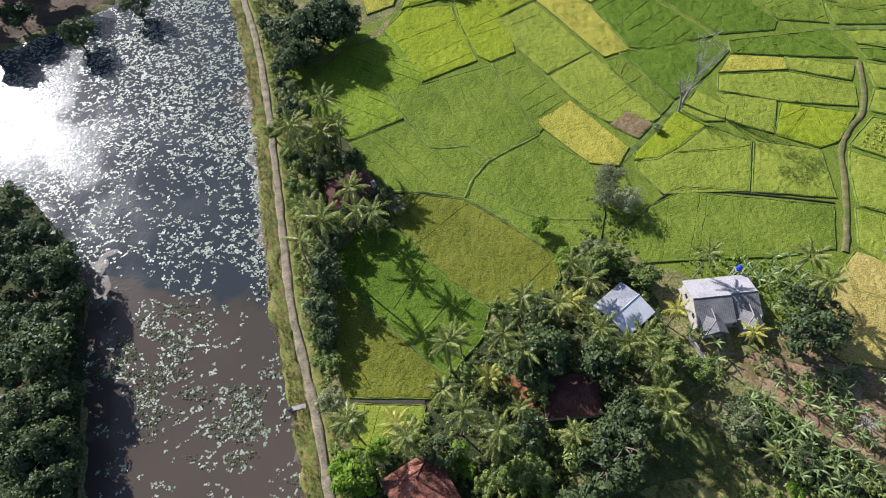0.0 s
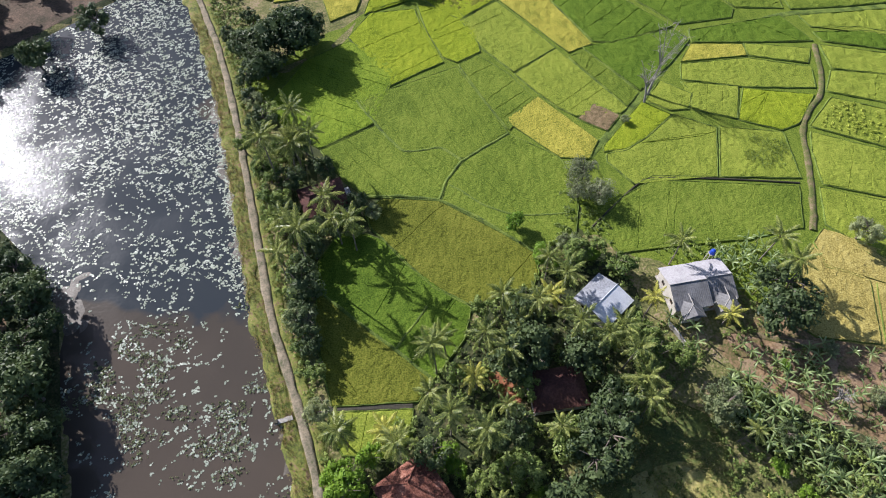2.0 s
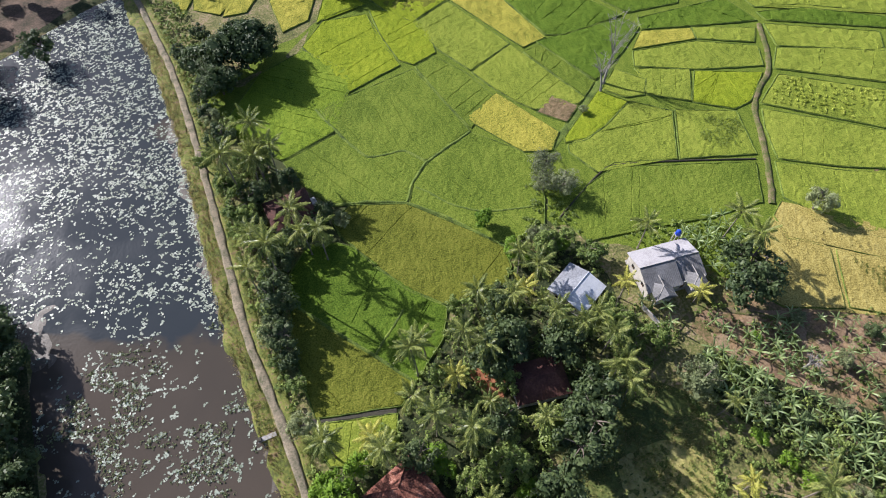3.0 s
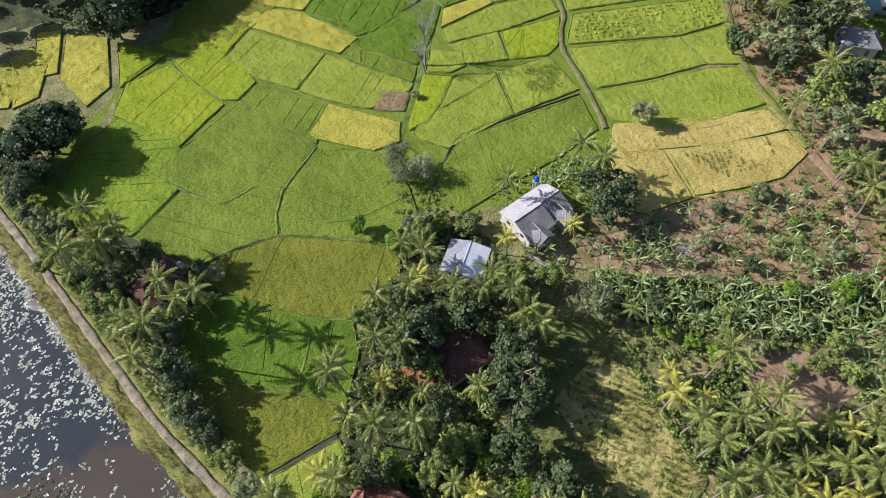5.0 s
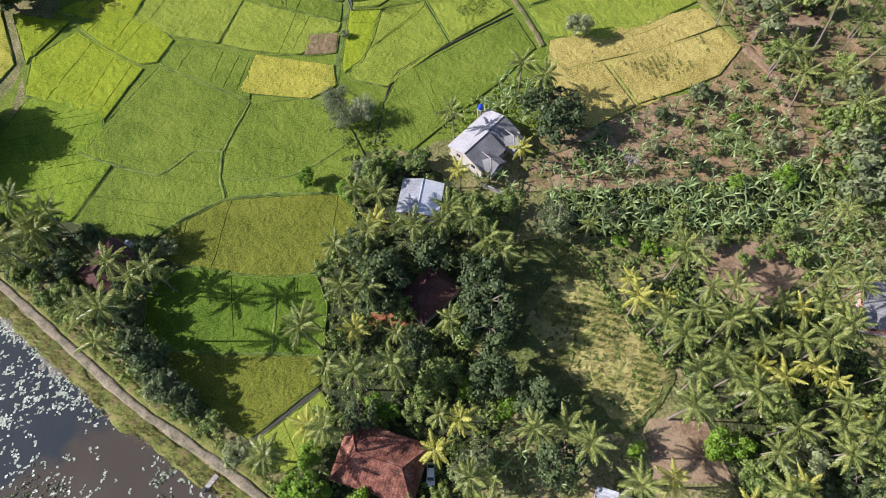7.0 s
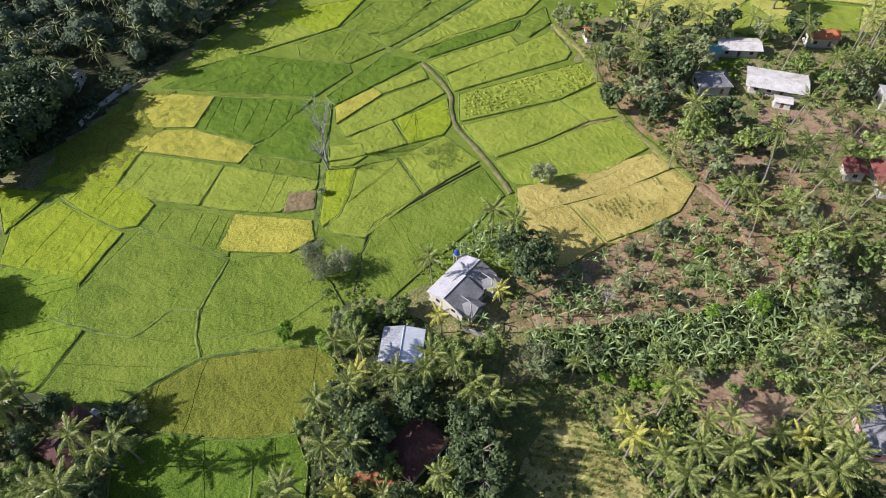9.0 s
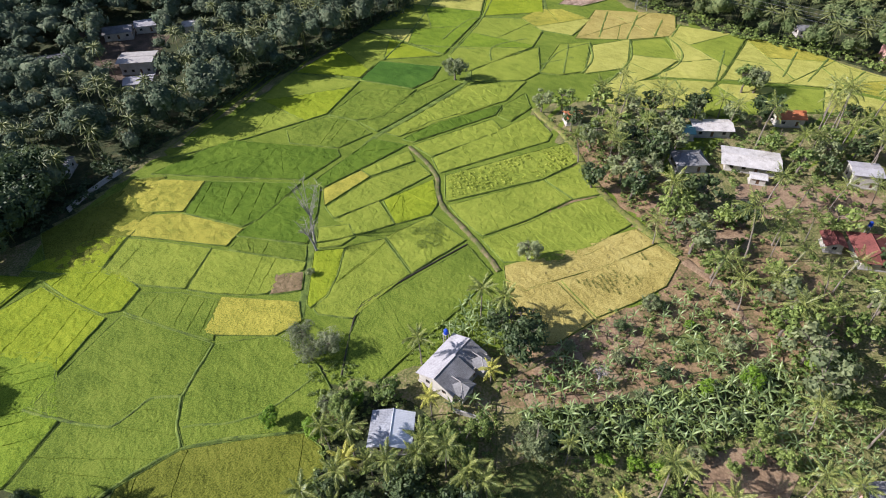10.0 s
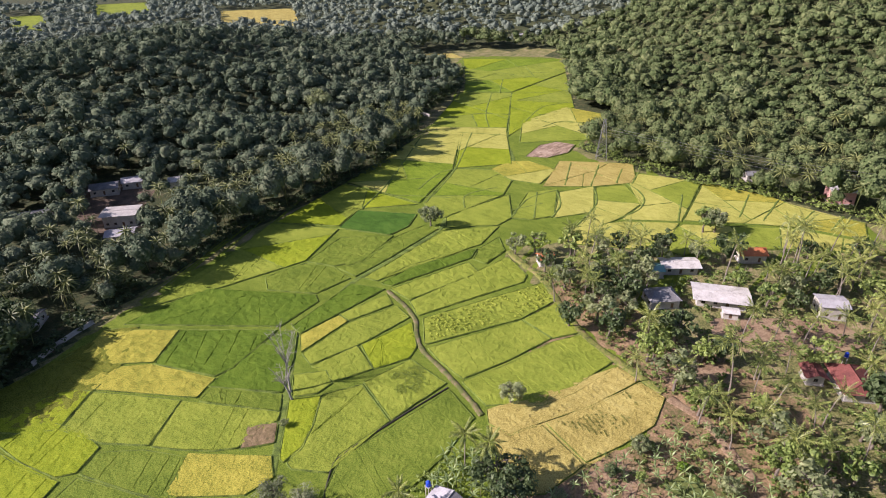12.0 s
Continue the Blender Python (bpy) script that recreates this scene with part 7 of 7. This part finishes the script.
undergrowth(FOREST_EDGE[3:] + [(x - 4, y + 11) for x, y in reversed(FOREST_EDGE[3:])], 2.6, "dark scrub along the edge of the forest", 1.2, 2.6, 0.1, M_LEAF_DARK)


PAD_BEDS = [(-57.5, 75, 6, 0.5), (-63, 52, 5, 0.6), (-64.6, 43.8, 7, 0.7), (-48.1, 40.4, 4.5, 0.6), (-34.3, 40, 5, 0.8), (-40.9, 69, 4, 0.6), (-57, 33, 5, 0.5), (-40, 30, 6, 0.4)]


def pad_density(x, y):
    """How thick the water plants grow at places on the pond."""
    edge = seg_dist(x, y, POND + POND[:1])
    broad = np.array([noise.fractal((a * 0.05, b * 0.05, 3.0), 0.6, 2.0, 4) for a, b in zip(x, y)])
    streak = np.array([noise.noise((a * 0.16 + b * 0.05, b * 0.3, 8.0)) for a, b in zip(x, y)])
    want = np.interp(y, [20, 45, 62, 80, 105, 180], [0.1, 0.12, 0.16, 0.34, 0.62, 0.7]) + broad * 0.4 + streak * 0.3 + np.where((edge < 4) & (x > -60) & (y > 60), 0.3, 0)
    for a, b, r, w in PAD_BEDS:
        want = want + w * np.exp(-((x - a) ** 2 + (y - b) ** 2) / (r * r)) * (0.6 + 1.2 * streak)
    return np.where(edge > 0.8, want, 0)


def lily_pads():
    n = 44000
    x, y = rng.uniform(-152, -18, n), rng.uniform(-10, 186, n)
    ok = inside(x, y, POND)
    x, y = x[ok], y[ok]
    ok = rng.random(len(x)) < np.clip(pad_density(x, y), 0.02, 0.85)
    x, y = x[ok], y[ok]
    # each flake on the water is a handful of leaves strung along one line
    count = rng.integers(2, 8, len(x))
    k = np.repeat(np.arange(len(x)), count)
    head = rng.normal(0.3, 0.7, len(x))[k]
    along, across = rng.normal(0, 0.34, len(k)), rng.normal(0, 0.13, len(k))
    px, py = x[k] + np.cos(head) * along - np.sin(head) * across, y[k] + np.sin(head) * along + np.cos(head) * across
    r = rng.uniform(0.1, 0.26, len(k))
    a0 = rng.uniform(0, 6.28, len(k))
    ang = np.array([0.25, 1.35, 2.5, 3.7, 4.9, 6.03])
    m = len(ang)
    vs = np.stack([px[:, None] + np.cos(a0[:, None] + ang) * r[:, None] * rng.uniform(0.75, 1.15, (len(k), m)), py[:, None] + np.sin(a0[:, None] + ang) * r[:, None] * rng.uniform(0.75, 1.15, (len(k), m)),
                   np.full((len(k), m), WATER_Z + 0.02) + rng.uniform(0, 0.07, (len(k), m))], -1)
    ob = link_mesh("lily_pads", (vs.reshape(-1, 3).tolist(), [], [tuple(range(i * m, i * m + m)) for i in range(len(k))]), M_PAD)
    return tagged(ob, "floating pale lily pads scattered over the pond", "water plants", kind="stuff")


def water_weed():
    """Dark leafy stems standing out of the shallows among the pads."""
    x, y = rng.uniform(-76, -26, 9000), rng.uniform(12, 62, 9000)
    ok = inside(x, y, POND)
    x, y = x[ok], y[ok]
    ok = pad_density(x, y) + rng.uniform(-0.12, 0.12, len(x)) > 0.42
    x, y = x[ok], y[ok]
    return many("water_weed", list(zip(x, y)), np.full(len(x), WATER_Z - 0.02), WEED, rng.uniform(0.18, 0.4, len(x)), rng, M_LEAF_GREY, "grey-green leafy weed standing in shallow water", "water plants")


WEED = [crown_cards(1.0, 1.0, -0.1, 3, 6, 0.35, 430 + k) for k in range(3)]
lily_pads()
water_weed()


def blades(per, size, seed):
    """A tuft of grass blades."""
    r = np.random.default_rng(seed)
    c = r.normal(0, 0.22, (per, 3)) * np.array([1, 1, 0])
    d = unit(per, r) * 0.5 + np.array([0, 0, 1.0])
    w = np.cross(d, unit(per, r))
    w = w / np.linalg.norm(w, axis=1, keepdims=True) * 0.05
    t = c + d * size * r.uniform(0.6, 1.2, (per, 1))
    return np.stack([c - w, c + w, t + w * 0.3, t - w * 0.3], 1)


def tufts(name, poly, gap, material, label, smin=0.7, smax=1.4, z=None):
    xs, ys = [p[0] for p in poly], [p[1] for p in poly]
    X, Y = np.meshgrid(np.arange(min(xs), max(xs), gap), np.arange(min(ys), max(ys), gap))
    X = (X + rng.uniform(-0.5, 0.5, X.shape) * gap).ravel()
    Y = (Y + rng.uniform(-0.5, 0.5, Y.shape) * gap).ravel()
    dens = np.array([noise.noise((a * 0.16, b * 0.16, 9.0)) for a, b in zip(X, Y)])
    keep = inside(X, Y, poly) & (rng.random(X.shape) < 0.65 + dens * 0.8)
    pts = list(zip(X[keep], Y[keep]))
    sets = [blades(9, 0.45, 500 + k) for k in range(4)]
    return many(name, pts, np.full(len(pts), -0.15 if z is None else z), sets, rng.uniform(smin, smax, len(pts)), rng, material, label, "grass")


M_TUFT = leaf("tuft_grass", (0.1, 0.14, 0.03), (0.34, 0.36, 0.1), 0.7, 0.3)
M_TUFT_DRY = leaf("dry_grass", (0.16, 0.17, 0.05), (0.5, 0.41, 0.19), 0.7, 0.3)
MEADOW = [(45.2, 35.7), (54.5, 29.6), (55.1, 20.1), (52.2, 10.9), (51.2, 2.3), (51, -6.6), (43.6, -8.8), (34.4, -8.6), (29.7, 2.9), (24.4, 13), (26.5, 20.2), (36.3, 27.7)]
tufts("meadow_grass", MEADOW, 0.55, M_TUFT_DRY, "tall rough meadow grass, partly dry")
tufts("verge_grass", [(x - 1.5, y - 0.4) for x, y in ROAD[1:12]] + [(x - 4.4, y - 1.0) for x, y in reversed(ROAD[1:12])], 0.5, M_TUFT_DRY, "tufts of half-dry grass on the pond bank", 0.7, 1.6, -0.3)
tufts("verge_grass", [(x + 1.5, y + 0.4) for x, y in ROAD[1:12]] + [(x + 3.4, y + 0.8) for x, y in reversed(ROAD[1:12])], 0.55, M_TUFT, "tufts of grass along the track", 0.7, 1.4, -0.2)


def rows(name, poly, along, gap, step, sets, smin, smax, thresh, material, label, z=0.0, scale=0.12, seed=1, category="grass"):
    """Plants standing in rows over a field, thinning out in patches."""
    r = np.random.default_rng(seed)
    d = np.array(along) / math.hypot(*along)
    w = np.array([-d[1], d[0]])
    c = np.mean(np.array(poly), 0)
    K, I = np.meshgrid(np.arange(-40, 41) * gap, np.arange(-45, 45, step))
    K, I = K.ravel(), I.ravel()
    bend = np.array([noise.noise((i * 0.12, k * 0.4, 1.0)) for i, k in zip(I, K)]) * 0.35 * gap
    P = c + np.outer(K + bend, w) + np.outer(I, d) + r.normal(0, 0.12 * step, (len(K), 2))
    patch = np.array([noise.noise((x * scale, y * scale, 3.0 + seed)) for x, y in P])
    P = P[inside(P[:, 0], P[:, 1], poly) & (patch + r.uniform(-0.3, 0.3, len(P)) > thresh)]
    return many(name, [tuple(p) for p in P], np.full(len(P), z), sets, r.uniform(smin, smax, len(P)), r, material, label, category)


def sheaf(seed):
    """A flattened clump of rice stalks, longer than wide."""
    q = crown_cards(0.5, 0.5, -0.1, 3, 7, 0.2, seed)
    return q * np.array([1.6, 0.8, 0.8])


SHEAF = [sheaf(700 + k) for k in range(4)]
M_SHEAF = leaf("rice_clump", (0.36, 0.42, 0.05), (0.66, 0.68, 0.13), 0.7, 0.3)
TUFT = [blades(14, 0.5, 600 + k) for k in range(4)]
PLOT = [(37, 20), (46.7, 21.8), (53, 17), (50.9, 8.3), (50, -4), (45, -7), (36, -7), (36.2, 2.4), (36, 12)]
rows("weed_rows", PLOT, (0.55, -0.84), 1.5, 0.5, TUFT, 1.0, 1.6, 0.02, M_UNDER, "green weeds in diagonal rows on stubble", -0.05, 0.15, 77)
rows("rice_clumps", [(114, 111.5), (155.5, 94), (150.5, 86), (134.5, 89), (106, 103)], (0.35, 0.94), 1.9, 1.5, SHEAF, 0.8, 1.4, -0.25, M_SHEAF, "bright clumps of standing rice in rows", 0.05, 0.1, 5, "rice")
rows("regrowth", [(102, 54.5), (112, 50), (124, 46), (121, 40), (106, 41)], (0.5, 0.86), 1.2, 0.5, TUFT, 0.6, 1.1, 0.05, M_TUFT, "green regrowth in rows on cut rice", -0.03, 0.14, 9)
rows("regrowth", [(92, 66), (104, 59), (116, 55), (131, 51), (130, 46.5), (113, 52), (100, 58.5), (92.5, 62)], (0.5, 0.86), 1.6, 0.6, TUFT, 0.5, 0.9, 0.2, M_TUFT_DRY, "dry tufts left on cut rice", -0.03, 0.14, 12)
rows("weed_patch", [(83, 98), (88, 101), (94, 100), (96, 95), (93, 90), (87, 90), (83, 93)], (1.0, 0.3), 0.8, 0.7, TUFT, 0.7, 1.2, -0.1, M_UNDER, "dark green weeds in a patch of rice", 0.0, 0.2, 15)
rows("weed_patch", [(37, 92), (40, 100), (45, 96), (46, 86), (41, 80), (37, 84)], (1.0, 0.3), 0.9, 0.8, TUFT, 0.7, 1.3, 0.0, M_UNDER, "dark weeds under an airy tree", 0.0, 0.2, 16)
